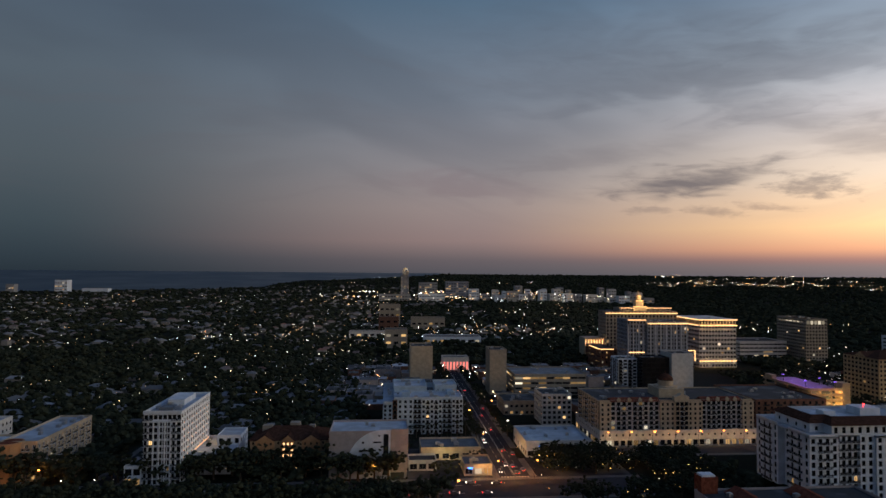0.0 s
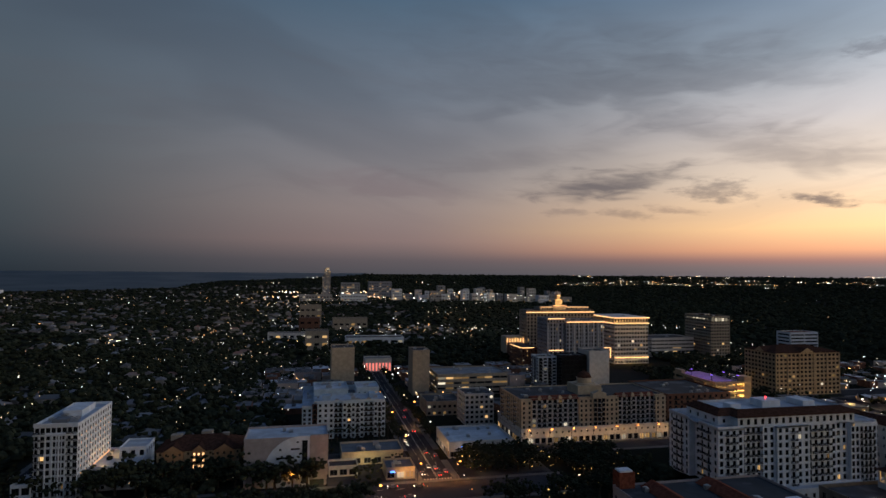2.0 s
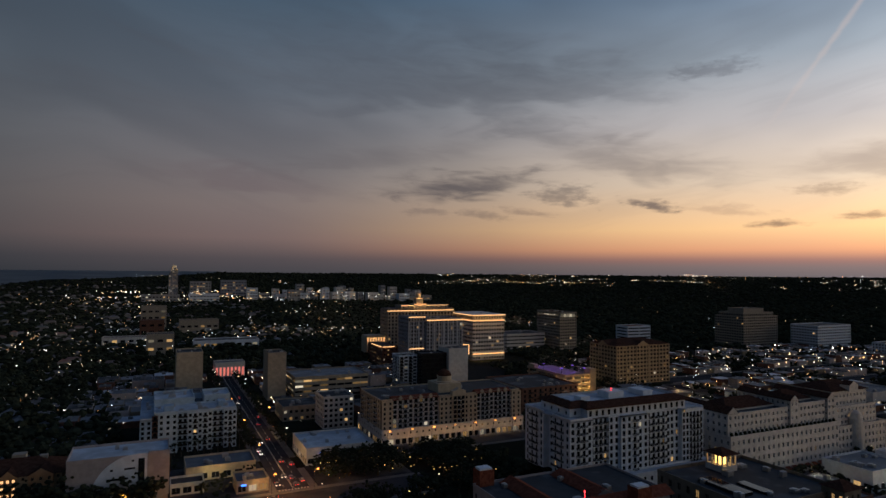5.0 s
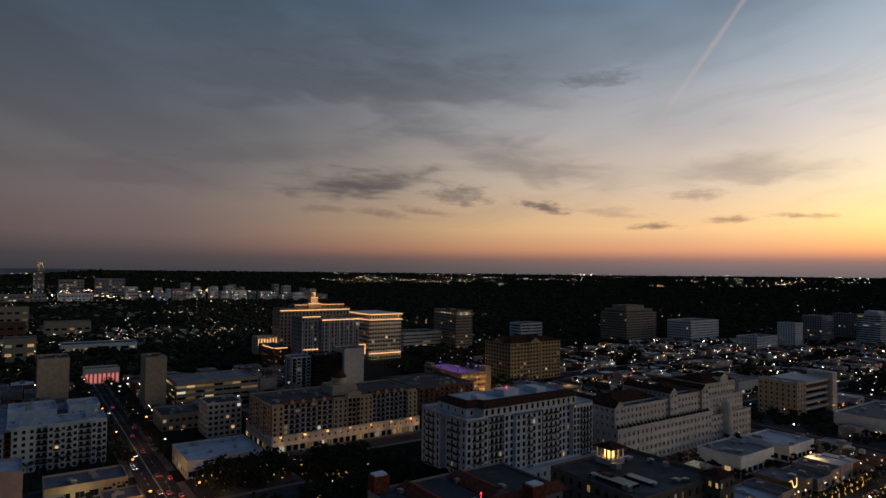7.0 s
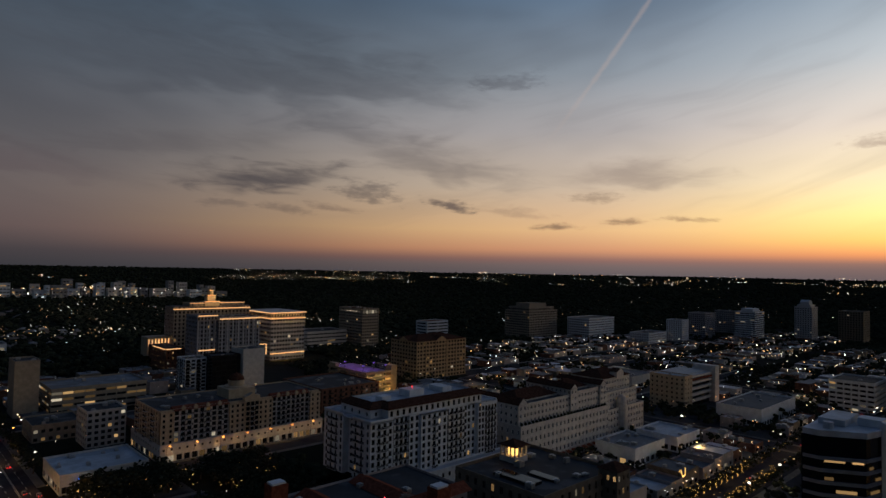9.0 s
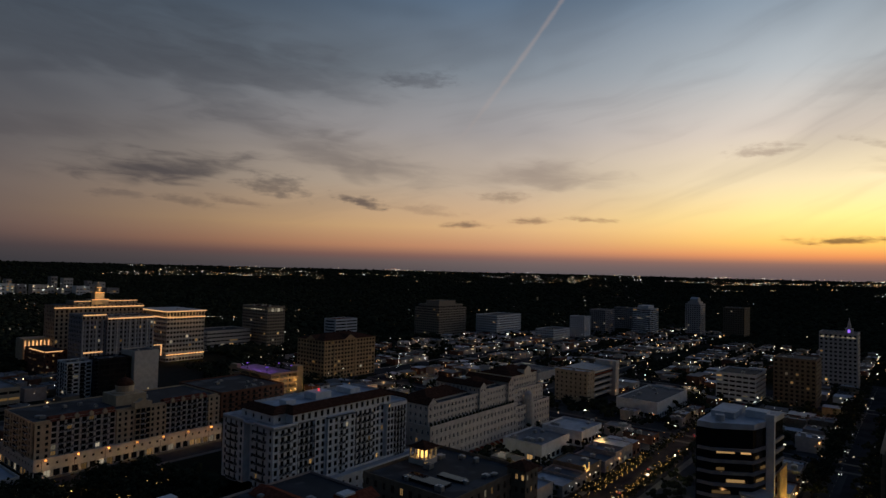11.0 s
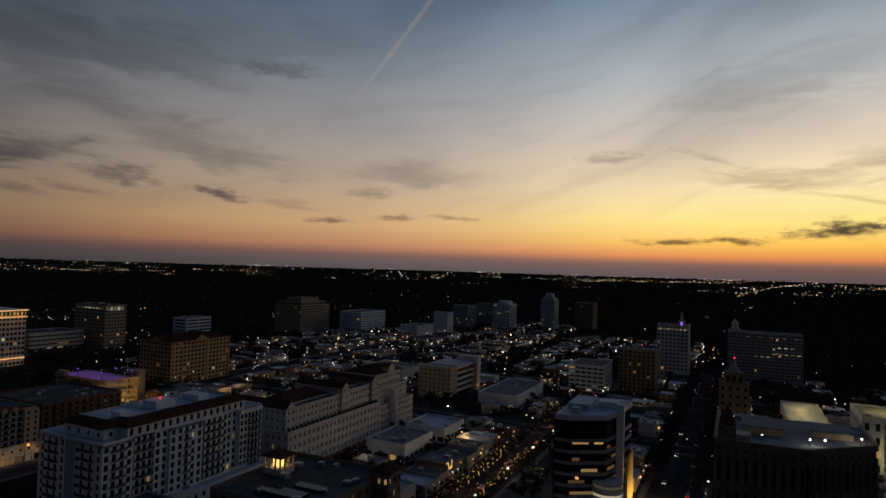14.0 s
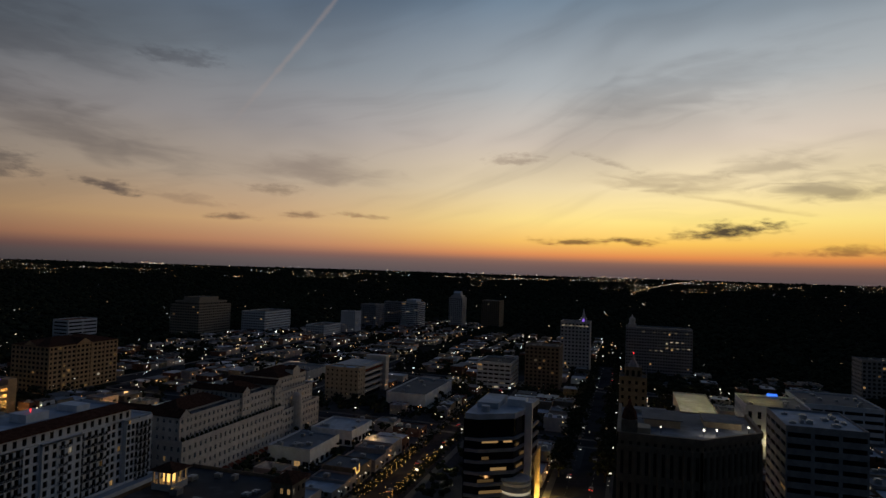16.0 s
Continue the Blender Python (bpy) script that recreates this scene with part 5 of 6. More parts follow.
def corner_hall():
    h = House("office_building", "dark stone office hall with tall slots and roof terrace", "building", 302, 14, "darkstone", 0.03, "darkstone", 51)
    take(274, 340, -20, 46)
    ring = [(278, 40), (278, 10), (300, -14), (334, -14), (334, 40)]
    for (p, q), n in zip(zip(ring, ring[1:] + ring[:1]), (10, 10, 9, 12, 14)):
        h.face(p, q, 0, 12, n, 3, 1.6, 2.6, lit=0.1), h.face(p, q, 12, 36, n, 2, 1.2, 9, 1.5, lit=0.0), h.face(p, q, 36, 40, n, 1, 1.2, 1.4)
    X = [(x - 302, y - 14) for x, y in ring]
    part("roof", Shape().prism(X, 39.0, 39.6), "greyroof", h.top)
    s = h.add("cornice", "darkstone", "", False)
    for p, q in zip(ring, ring[1:] + ring[:1]):
        d = math.dist(p, q)
        nx, ny = -(q[1] - p[1]) / d, (q[0] - p[0]) / d
        if (p, q) == (ring[3], ring[4]):
            continue
        o = 0.7
        s.face([(p[0] - nx * -o, p[1] - ny * -o, 41.4), (q[0] - nx * -o, q[1] - ny * -o, 41.4), (q[0] + nx * -o, q[1] + ny * -o, 41.4), (p[0] + nx * -o, p[1] + ny * -o, 41.4)])
        s.face([(p[0] + nx * -o, p[1] + ny * -o, 39.2), (q[0] + nx * -o, q[1] + ny * -o, 39.2), (q[0] + nx * -o, q[1] + ny * -o, 41.4), (p[0] + nx * -o, p[1] + ny * -o, 41.4)])
        s.face([(p[0] + nx * o, p[1] + ny * o, 39.2), (p[0] + nx * o, p[1] + ny * o, 41.4), (q[0] + nx * o, q[1] + ny * o, 41.4), (q[0] + nx * o, q[1] + ny * o, 39.2)])
    s = h.add("roof_house", ["cream", "greyroof"])
    s.box(300, 318, 16, 30, 39.6, 42.6, 0), s.box(299, 319, 15, 31, 42.6, 43, 1), s.box(308, 324, -8, 6, 39.6, 42.0, 0), s.box(307.4, 324.6, -8.6, 6.6, 42.0, 42.3, 1)
    s.box(286, 294, 28, 36, 39.6, 41.8, 0), s.box(324, 331, 20, 34, 39.6, 41.2, 1)
    p = h.add("pier", "darkstone", "tall stone pier between the slots")
    for (ax, ay), (bx, by), n in ((ring[0], ring[1], 10), (ring[1], ring[2], 10)):
        for k in range(n + 1):
            x, y = ax + (bx - ax) * k / n, ay + (by - ay) * k / n
            p.box(x - 0.75, x + 0.35, y - 0.45, y + 0.45, 12, 36.6)
    for x, y in ((292, 8), (294, 3), (304, -10), (318, 34), (290, 24)):
        q = h.add("lamp_post", "iron")
        q.lathe([(0.1, 39.6), (0.08, 41.6)], x, y, 6)
        q = h.add("terrace_lamp", "ledlamp")
        q.lathe([(0.15, 41.6), (0.4, 41.75), (0.35, 42.15), (0.1, 42.3)], x, y, 6)
    s = h.add("tower", ["darkstone", "tile"], "", False)
    s.box(279, 285, 33, 39, 40, 46, 0), s.lathe([(3.0, 46), (2.4, 49), (1.0, 51), (0.1, 54)], 282, 36, 8, 1)
    h.done()


def right_offices():
    plain_tower("office_tower", "pale grey office tower with ribbon windows", 316, 354, -56, -26, 41, 9, "grey", 0.02, 52, 10, 8.6, 2.0, "membrane", 12, "nw", frame="iron")
    plain_tower("office_building", "white office with tall dark slots and a lit deck", 420, 458, -62, -28, 29, 4, "white", 0.05, 53, 5, 2.0, 4, "greyroof", 5, "nw")
    plain_tower("parking_garage", "low parking deck with amber lit roof", 470, 560, -22, 2, 9, 2, "offwhite", 0.5, 54, 8, 7, 2.2, "membrane", 0, "w", cat="garage")
    plain_tower("office_building", "broad low office with banded floors", 470, 520, -113.5, -70, 24, 5, "white", 0.03, 55, 12, 11, 2, "greyroof", 8, "nw")


def low_shops():
    def shop(name, label, x0, x1, y0, y1, h, wall, roof, lit, seed, units=3, **kw):
        plain_tower(name, label, x0, x1, y0, y1, h, 1, wall, lit, seed, 5.0, 3.6, min(2.8, h - 1.5), roof, units, cat="shop", **kw)
    shop("shop", "low shop row with a grey roof and lit front", 18, 50, 330, 350, 6, "cream", "greyroof", 0.25, 61, 5)
    shop("shop", "small corner shop with lit signs", 38, 52, 304, 319, 5, "tan", "greyroof", 0.35, 62)
    shop("petrol_station", "small hut with a slate roof", 11, 25, 313, 324, 4.5, "offwhite", "bitumen", 0.2, 63, 0)
    shop("shop", "large market hall with a pale flat roof", 75.5, 112, 332, 366, 8, "offwhite", "membrane", 0.3, 64, 8)
    shop("shop", "white storefront block with wall lamps", 306, 338, 188, 212, 9, "white", "greyroof", 0.08, 65, 8)
    shop("shop", "pale store with a metal roof", 240, 262, 158, 186, 8, "offwhite", "membrane", 0.2, 67, 4)
    shop("theatre", "broad white hall with a pale curved end", 450, 518, 176, 206, 11, "white", "greyroof", 0.02, 68, 6)
    shop("shop", "pale store with a lit arcade", 505, 546, 302, 346, 10, "offwhite", "greyroof", 0.7, 71, 6)
    shop("shop", "white shop with a low gable roof", 350, 378, 186, 212, 8, "white", "membrane", 0.3, 72, 5)


white_apartments(), grand_hotel(), front_hall(), tiled_roof_house(), spanish_block(), arch_building(), orange_inn(), left_tower(), curved_block()
blue_apartments(), gold_complex(), yellow_tower(), towers(), black_office(), corner_hall(), right_offices(), low_shops()


def far_buildings():
    """Towers and blocks too far for single windows to be told apart."""
    r = random.Random(5)
    b = House("skyscraper", "tall dark tower with a slanting lit crown far off", "building", 66, 2600, "slate", 0.3, "slate", 70)
    b.block(50, 82, 2590, 2620, 0, 92, 20, 6, "s", "bitumen", 0, ww=3.6, wh=2.2)
    b.block(56, 82, 2592, 2618, 92, 108, 4, 6, "s", "bitumen", 0, ww=3.6, wh=2.2, lit=0.55)
    b.block(60, 76, 2594, 2616, 108, 121, 3, 6, "s", "bitumen", 0, ww=3.6, wh=2.2, lit=0.7)
    s = b.add("crown_light", "whitepane")
    s.box(60, 76, 2592.6, 2593.6, 119.6, 121.4), s.box(74.6, 76, 2592.6, 2593.6, 108, 119), s.box(80.6, 82, 2590.6, 2591.6, 94, 108), s.box(56, 60, 2590.6, 2591.6, 107, 108.4)
    b.done()
    rows = [(150, 2350, 70, 40, 62, "grey"), (270, 2420, 90, 40, 64, "slate"), (150, 2150, 90, 30, 26, "white"), (20, 2150, 110, 30, 24, "grey"), (2, 1188, 40, 24, 38, "tan"), (70, 1093, 60, 24, 20, "tan"), (-1290, 2540, 46, 36, 46, "white"), (-1170, 2560, 100, 30, 14, "white"), (-1440, 2470, 30, 26, 30, "grey"),
            (10, 820, 30, 26, 24, "tan"), (90, 860, 80, 30, 10, "white"), (-30, 950, 60, 20, 9, "offwhite"), (0, 1050, 34, 24, 24, "brick")]
    x = 288
    while x < 900:                            # the pale campus: slabs and stepped blocks of many heights
        w = r.uniform(18, 46)
        rows.append((round(x + w / 2), round(2180 - 0.3 * (x - 290) + r.uniform(-30, 30)), round(w), 30, round(r.uniform(18, 34) if x > 620 else r.uniform(22, 48)), r.choice(("white", "white", "offwhite", "grey"))))
        if r.random() < 0.55:
            rows.append((round(x + w * 0.6), round(2290 - 0.3 * (x - 290)), round(w * 0.7), 26, round(r.uniform(34, 56)), r.choice(("white", "offwhite", "grey"))))
        x += w + r.choice((1, 3, 8, 14))
    for i, (x, y, w, d, h, wall) in enumerate(rows):
        z = ground_height(math.hypot(x, y))
        b = House("apartment_building", {"white": "pale apartment block in the distance", "grey": "grey apartment block in the distance"}.get(wall, "dark apartment block in the distance"), "building", x, y, wall, 0.3, "slate", 80 + i)
        b.block(x - w / 2, x + w / 2, y, y + d, -5, h + z * 1.0, max(2, round(h / 9)), 10, "s", "bitumen", 1, 0, ww=6, wh=3.2)
        b.done()
        take(x - w / 2, x + w / 2, y, y + d)


far_buildings()


LOWS = []


def low_rise():
    """The low town: shops and stores on their lots."""
    r = random.Random(11)
    n, rest = 0, Shape()
    zones = [(230, 404, 74, 127), (228, 404, 155.5, 221), (340, 404, 222, 267), (420, 587, 155.5, 231), (420, 587, 74, 127), (262, 404, -150, 42), (524, 587, 231, 267), (601, 690, 74, 127), (601, 760, 155.5, 267), (262, 404, 290, 436), (420, 587, 290, 436), (601, 900, 290, 372),
             (440, 900, 466, 600), (420, 700, -150, 42), (760, 1000, 74, 267), (85, 240, 400, 463), (85, 240, 485, 640), (-50, 51, 452, 640), (900, 1200, 290, 430), (601, 900, 400, 436)]
    for x0, x1, y0, y1 in zones:
        y = y0 + 1
        while y < y1 - 10:
            d = r.uniform(9, 19)
            x = x0 + 1
            while x < x1 - 8:
                w = r.uniform(7, 17)
                if x + w < x1 and y + d < y1 and is_free(x, x + w, y, y + d) and r.random() < 0.70 and n < 1000:
                    h = r.choice((4.2, 4.5, 5, 5, 6, 6.5, 8)) + (3 if x < 420 and r.random() < 0.2 else 0)
                    wall, roof = r.choice(("white", "offwhite", "mauve", "tan", "grey", "brick", "brick", "darkstone", "darkstone", "mauve")), r.choice(("membrane", "membrane", "greyroof", "greyroof", "bitumen"))
                    words = {"white": "white", "offwhite": "cream", "mauve": "mauve", "tan": "tan", "grey": "grey", "brick": "brick", "darkstone": "dark stone"}[wall]
                    far = math.hypot(x, y) > 520
                    LOWS.append((x, y, w, d, h))
                    if n >= 285:
                        rest.box(x, x + w, y, y + d, 0, h, r.choice((0, 1, 2))), rest.box(x + 0.4, x + w - 0.4, y + 0.4, y + d - 0.4, h, h + 0.02, r.choice((3, 4, 4, 5, 5)))
                        rest.box(x + w * 0.4, x + w * 0.6, y + d * 0.4, y + d * 0.6, h, h + 1.4, 4)
                        x, n = x + w + 1, n + 1
                        continue
                    b = House("low_building", "low %s commercial building with a %s flat roof" % (words, {"membrane": "pale", "greyroof": "grey", "bitumen": "dark"}[roof]), "building", x + w / 2, y + d / 2, wall, 0.22, "iron", 1000 + n, "low town buildings", far=True)
                    b.block(x, x + w, y, y + d, 0, h, max(1, int(h / 4)), 6.0 if not far else 9.0, "s" if y > 20 else "n", roof, 0 if far else r.choice((0.5, 0.9)), 0 if far else r.randint(1, 3), ww=3.0, wh=1.9)
                    b.done()
                    n += 1
                x += w + r.choice((0.4, 0.4, 2, 5))
            y += d + (r.choice((0.5, 1.5, 4)) if x1 < 590 else r.choice((1, 5, 12)))
    tagged(new("distant_stores", rest.mesh("distant_stores", ["mauve", "brick", "darkstone", "membrane", "greyroof", "bitumen"])), "low stores with flat roofs far across town", "buildings", "", "stuff")


low_rise()


# ---- suburb, woods and trees ----
def bulk(name, verts, faces, mats, label, category):
    """One object for what nobody could count. verts: n x 3, faces: m x 3 or m x 4."""
    me = bpy.data.meshes.new(name)
    me.from_pydata(np.asarray(verts).tolist(), [], np.asarray(faces).tolist())
    for k in ([mats] if isinstance(mats, str) else mats):
        me.materials.append(M[k])
    me.update()
    return tagged(new(name, me), label, category, "", "stuff")


def zone_of(x, y):
    """What covers the ground at a place: 'town', 'suburb' or 'woods'."""
    if (225 < x < 1010 and (40 if x > 600 else -160) < y < 605) or (-15 < x < 245 and 297 < y < 660):
        return "town"
    a = math.degrees(math.atan2(x, y))
    if a < 14 and y > 340 and x < 260:
        return "suburb"
    return "woods"


def water_at(x, y):
    a = math.degrees(math.atan2(x, y))
    return -61 < a < 6 and math.hypot(x, y) > shore(a) - 30


def suburb_house():
    """A bungalow: walls, hipped roof, door and windows."""
    meshes = []
    for w, d in ((16, 10), (12, 12), (20, 9)):
        meshes.append((Shape().box(-w / 2, w / 2, -d / 2, d / 2, 0, 3.2).mesh("wall", "housewall"), Shape().hip(-w / 2 - 0.6, w / 2 + 0.6, -d / 2 - 0.6, d / 2 + 0.6, 3.2, 5.8).mesh("roof", "houseroof"), w, d))
    return meshes


def suburb():
    r = random.Random(21)
    kinds = suburb_house()
    far_v, far_f, near = [], [], 0
    y = 352.0
    while y < 3300:
        step = 19 if y < 1200 else 30
        x = -0.8 * y - 60
        while x < 0.25 * y:
            px, py = x + r.uniform(-5, 5), y + r.uniform(-6, 6)
            x += step * 1.1
            if zone_of(px, py) != "suburb" or not is_free(px - 12, px + 12, py - 9, py + 9) or water_at(px, py) or noise.noise((px * 0.004, py * 0.007, 1.0)) < -0.2 or r.random() < 0.30 + 0.4 * min(1, y / 2400):
                continue
            wm, rm, w, d = r.choice(kinds)
            turn = r.choice((0, 90, 0, 90, 0)) + r.uniform(-3, 3)
            if near < 110 and py < 620 and abs(px) < 380:
                e = thing("bungalow", "low bungalow with a hipped roof among trees", "house", px, py, 0, "suburb houses")
                e.matrix_basis = pose(px, py, 0, 0, 0, turn)
                part("wall", wm, None, e), part("roof", rm, None, e)
                for k in range(2):
                    q = part("window", window_mesh(1.6, 1.3, "warmpane" if r.random() < 0.12 else "glass"), None, e)
                    q.matrix_basis = pose(-w / 4 + k * w / 2, -d / 2 - 0.03, 1.0, 0, 0, 180)
                near += 1
                continue
            z, k = ground_height(math.hypot(px, py)), (0.72 if y < 1200 else 0.9)
            if turn > 45:
                w, d = d, w
            w, d, i, h = w * k, d * k, len(far_v), 3.2 * k + (3.5 if r.random() < 0.15 else 0)
            far_v += [(px + a, py + b, z + c) for c in (0, h) for a, b in ((-w / 2, -d / 2), (w / 2, -d / 2), (w / 2, d / 2), (-w / 2, d / 2))]
            m = min(w, d) * 0.45
            far_v += [(px - w / 2 + m, py, z + h + 2.2), (px + w / 2 - m, py, z + h + 2.2)] if w > d else [(px, py - d / 2 + m, z + h + 2.2), (px, py + d / 2 - m, z + h + 2.2)]
            far_f += [(i, i + 1, i + 5, i + 4), (i + 1, i + 2, i + 6, i + 5), (i + 2, i + 3, i + 7, i + 6), (i + 3, i, i + 4, i + 7)]
            far_f += ([(i + 4, i + 5, i + 9, i + 8), (i + 6, i + 7, i + 8, i + 9), (i + 7, i + 4, i + 8), (i + 5, i + 6, i + 9)] if w > d else [(i + 5, i + 6, i + 9, i + 8), (i + 7, i + 4, i + 8, i + 9), (i + 4, i + 5, i + 8), (i + 6, i + 7, i + 9)])
        y += step
    me = bpy.data.meshes.new("distant_houses")
    me.from_pydata(far_v, [], far_f)
    me.materials.append(M["housewall"]), me.materials.append(M["houseroof"])
    me.polygons.foreach_set("material_index", [0 if k % 8 < 4 else 1 for k in range(len(far_f))])
    tagged(new("distant_houses", me), "rows of low pale houses among dark trees", "houses", "", "stuff")


suburb()

PHI = (1 + 5 ** 0.5) / 2
ICO_V = np.array([(-1, PHI, 0), (1, PHI, 0), (-1, -PHI, 0), (1, -PHI, 0), (0, -1, PHI), (0, 1, PHI), (0, -1, -PHI), (0, 1, -PHI), (PHI, 0, -1), (PHI, 0, 1), (-PHI, 0, -1), (-PHI, 0, 1)]) / 1.9
ICO_F = np.array([(0, 11, 5), (0, 5, 1), (0, 1, 7), (0, 7, 10), (0, 10, 11), (1, 5, 9), (5, 11, 4), (11, 10, 2), (10, 7, 6), (7, 1, 8), (3, 9, 4), (3, 4, 2), (3, 2, 6), (3, 6, 8), (3, 8, 9), (4, 9, 5), (2, 4, 11), (6, 2, 10), (8, 6, 7), (9, 8, 1)])


def clumps(places, seed):
    """Rough leaf masses at (x, y, z, radius, height)."""
    g = np.random.default_rng(seed)
    p = np.array(places)
    v = ICO_V[None] * g.uniform(0.6, 1.3, (len(p), 12, 1))
    v = v * np.stack([p[:, 3], p[:, 3], p[:, 4]], -1)[:, None] + p[:, None, :3]
    f = ICO_F[None] + (np.arange(len(p)) * 12)[:, None, None]
    return v.reshape(-1, 3), f.reshape(-1, 3)


def woods():
    r, places = random.Random(31), []
    for _ in range(110000):
        d = 150 + 4550 * r.random() ** 1.5
        a = r.uniform(-44, 118)
        x, y = d * math.sin(radians(a)), d * math.cos(radians(a))
        kind = zone_of(x, y)
        if y < 300 and x < 160 or water_at(x, y):
            continue
        size = r.uniform(2.4, 4.8) * (1 + d / 3600)
        if kind == "town" or not is_free(x - size * 0.8, x + size * 0.8, y - size * 0.8, y + size * 0.8):
            continue
        if kind == "suburb" and r.random() < 0.30:
            continue
        high = size * r.uniform(0.5, 0.8) * (0.75 if kind == 'suburb' else 1.0)
        places.append((x, y, ground_height(d) + high * 0.6 + r.uniform(0.5, 2.5), size, high))
        if d < 900:
            for _ in range(3):
                s2 = size * r.uniform(0.4, 0.7)
                places.append((x + r.uniform(-size, size), y + r.uniform(-size, size), r.uniform(1.5, 7), s2, s2 * 0.8))
    v, f = clumps(places, 3)
    bulk("distant_woods", v, f, "leaf", "dark tree canopy spread over the suburb", "trees")


woods()


def broad_tree(seed):
    """A broad crown of many small leaf clumps over a forked trunk: trunk and crown meshes."""
    r = random.Random(seed)
    t = Shape().lathe([(0.5, 0), (0.36, 0.6), (0.3, 2.6), (0.22, 3.4)], 0, 0, 7)
    crown = []
    for k in range(6):
        a, lean, h = k * 1.05 + r.random(), r.uniform(1.6, 3.2), r.uniform(5.0, 7.4)
        ex, ey = math.cos(a) * lean, math.sin(a) * lean
        i = len(t.v)
        for (cx, cy, cz), rad in (((0, 0, 2.9), 0.17), ((ex * 0.5, ey * 0.5, 4.4), 0.12), ((ex, ey, h), 0.05)):
            t.v += [(cx + rad * math.cos(q * 1.2566), cy + rad * math.sin(q * 1.2566), cz) for q in range(5)]
        for s in range(2):
            for q in range(5):
                j = (q + 1) % 5
                t.f.append((i + s * 5 + q, i + s * 5 + j, i + s * 5 + 5 + j, i + s * 5 + 5 + q)), t.m.append(0)
        for _ in range(17):
            d = r.uniform(0.35, 0.85)
            crown.append((ex * 1.2 + r.gauss(0, 1.3), ey * 1.2 + r.gauss(0, 1.3), h - 0.6 + r.gauss(0, 0.9), d, d * 0.75))
    v, f = clumps(crown, seed)
    me = bpy.data.meshes.new("crown")
    me.from_pydata(v.tolist(), [], f.tolist())
    me.materials.append(M["leaf"])
    return t.mesh("trunk", "bark"), me


def palm_tree(seed):
    """A slim bowed trunk and a head of drooping fronds cut into leaflets."""
    r = random.Random(seed)
    t, high = Shape(), r.uniform(7, 10)
    bow = r.uniform(-0.5, 0.5)
    t.lathe([(0.28, 0), (0.2, 0.5), (0.16, high * 0.5), (0.15, high)], 0, 0, 7)
    t.v = [(x + bow * (z / high) ** 2, y, z) for x, y, z in t.v]
    c = Shape()
    for k in range(16):
        a, droop = k * 0.41 * 2.4, r.uniform(0.5, 1.6)
        ux, uy = math.cos(a), math.sin(a)
        for i in range(6):
            p0, p1 = i / 6, (i + 1) / 6
            z0, z1 = high + 1.2 * p0 - droop * 2.0 * p0 ** 2, high + 1.2 * p1 - droop * 2.0 * p1 ** 2
            w = 0.42 * (1 - p0 * 0.8)
            for sgn in (-1, 1):
                c.face([(bow + ux * p0 * 3, uy * p0 * 3, z0), (bow + ux * p1 * 3, uy * p1 * 3, z1), (bow + ux * (p1 * 3 + 0.15) - uy * w * sgn, uy * (p1 * 3 + 0.15) + ux * w * sgn, z1 - 0.35)])
    return t.mesh("trunk", "bark"), c.mesh("crown", "leaf")


def plant():
    r = random.Random(41)
    broad, palms = [broad_tree(s) for s in range(5)], [palm_tree(s) for s in range(4)]

    def tree(x, y, kind, size, group):
        t, c = r.choice(palms if kind == "palm" else broad)
        e = thing("palm_tree" if kind == "palm" else "street_tree", "tall palm with drooping fronds" if kind == "palm" else "dark leafy broad tree", "tree", x, y, 0, group)
        e.matrix_basis = pose(x, y, 0.05, 0, 0, r.uniform(0, 360)) @ Matrix.Scale(size, 4)
        part("trunk", t, None, e), part("crown", c, None, e)

    # park in front of the arcade
    for _ in range(105):
        x, y = r.uniform(78, 162), r.uniform(258, 331)
        if is_free(x - 2, x + 2, y - 2, y + 2):
            tree(x, y, "broad", r.uniform(0.8, 1.35), "park trees")
    # boulevard, foreground
    for i in range(46):
        x = -230 + i * 6.2 + r.uniform(-2, 2)
        if x < 5:
            tree(x, r.uniform(299.5, 311) if not (-30 < x < 12) else r.uniform(299, 301), "broad", r.uniform(1.1, 2.0), "boulevard trees")
    for i in range(40):
        x = -230 + i * 6.5 + r.uniform(-2, 2)
        tree(x, r.uniform(262, 271), "broad", r.uniform(1.0, 1.7), "boulevard trees")
    for i in range(14):
        tree(12 + i * 3.0 + r.uniform(-1, 1), r.uniform(372, 379), "palm", r.uniform(0.7, 1.0), "palms before the blue block")
    for i in range(12):
        tree(r.uniform(82, 118), r.uniform(314, 328), "palm", r.uniform(0.7, 1.0), "market palms")
    # restaurant street, both sides
    for i in range(11):
        for y in (133.5, 148.5):
            tree(286 + i * 6.4, y, "broad", r.uniform(0.5, 0.7), "trees along the restaurant street")
    for i in range(22):
        for y in (133.5, 148.5):
            tree((232 if i < 5 else 300) + i * 11 + r.uniform(-1.5, 1.5), y, "broad", r.uniform(0.55, 0.8), "trees along the restaurant street")
    # broad avenue with dense trees
    for i in range(24):
        for y in (47, 69.5):
            x = 345 + i * 10.5 + r.uniform(-2, 2)
            tree(x, y + r.uniform(-1, 1), "broad", r.uniform(0.9, 1.5), "avenue trees")
    for i in range(22):
        for x in (53.2, 73.2):
            tree(x + r.uniform(-0.5, 0.5), 372 + i * 13 + r.uniform(-3, 3), "broad", r.uniform(0.6, 1.0), "street trees")


plant()


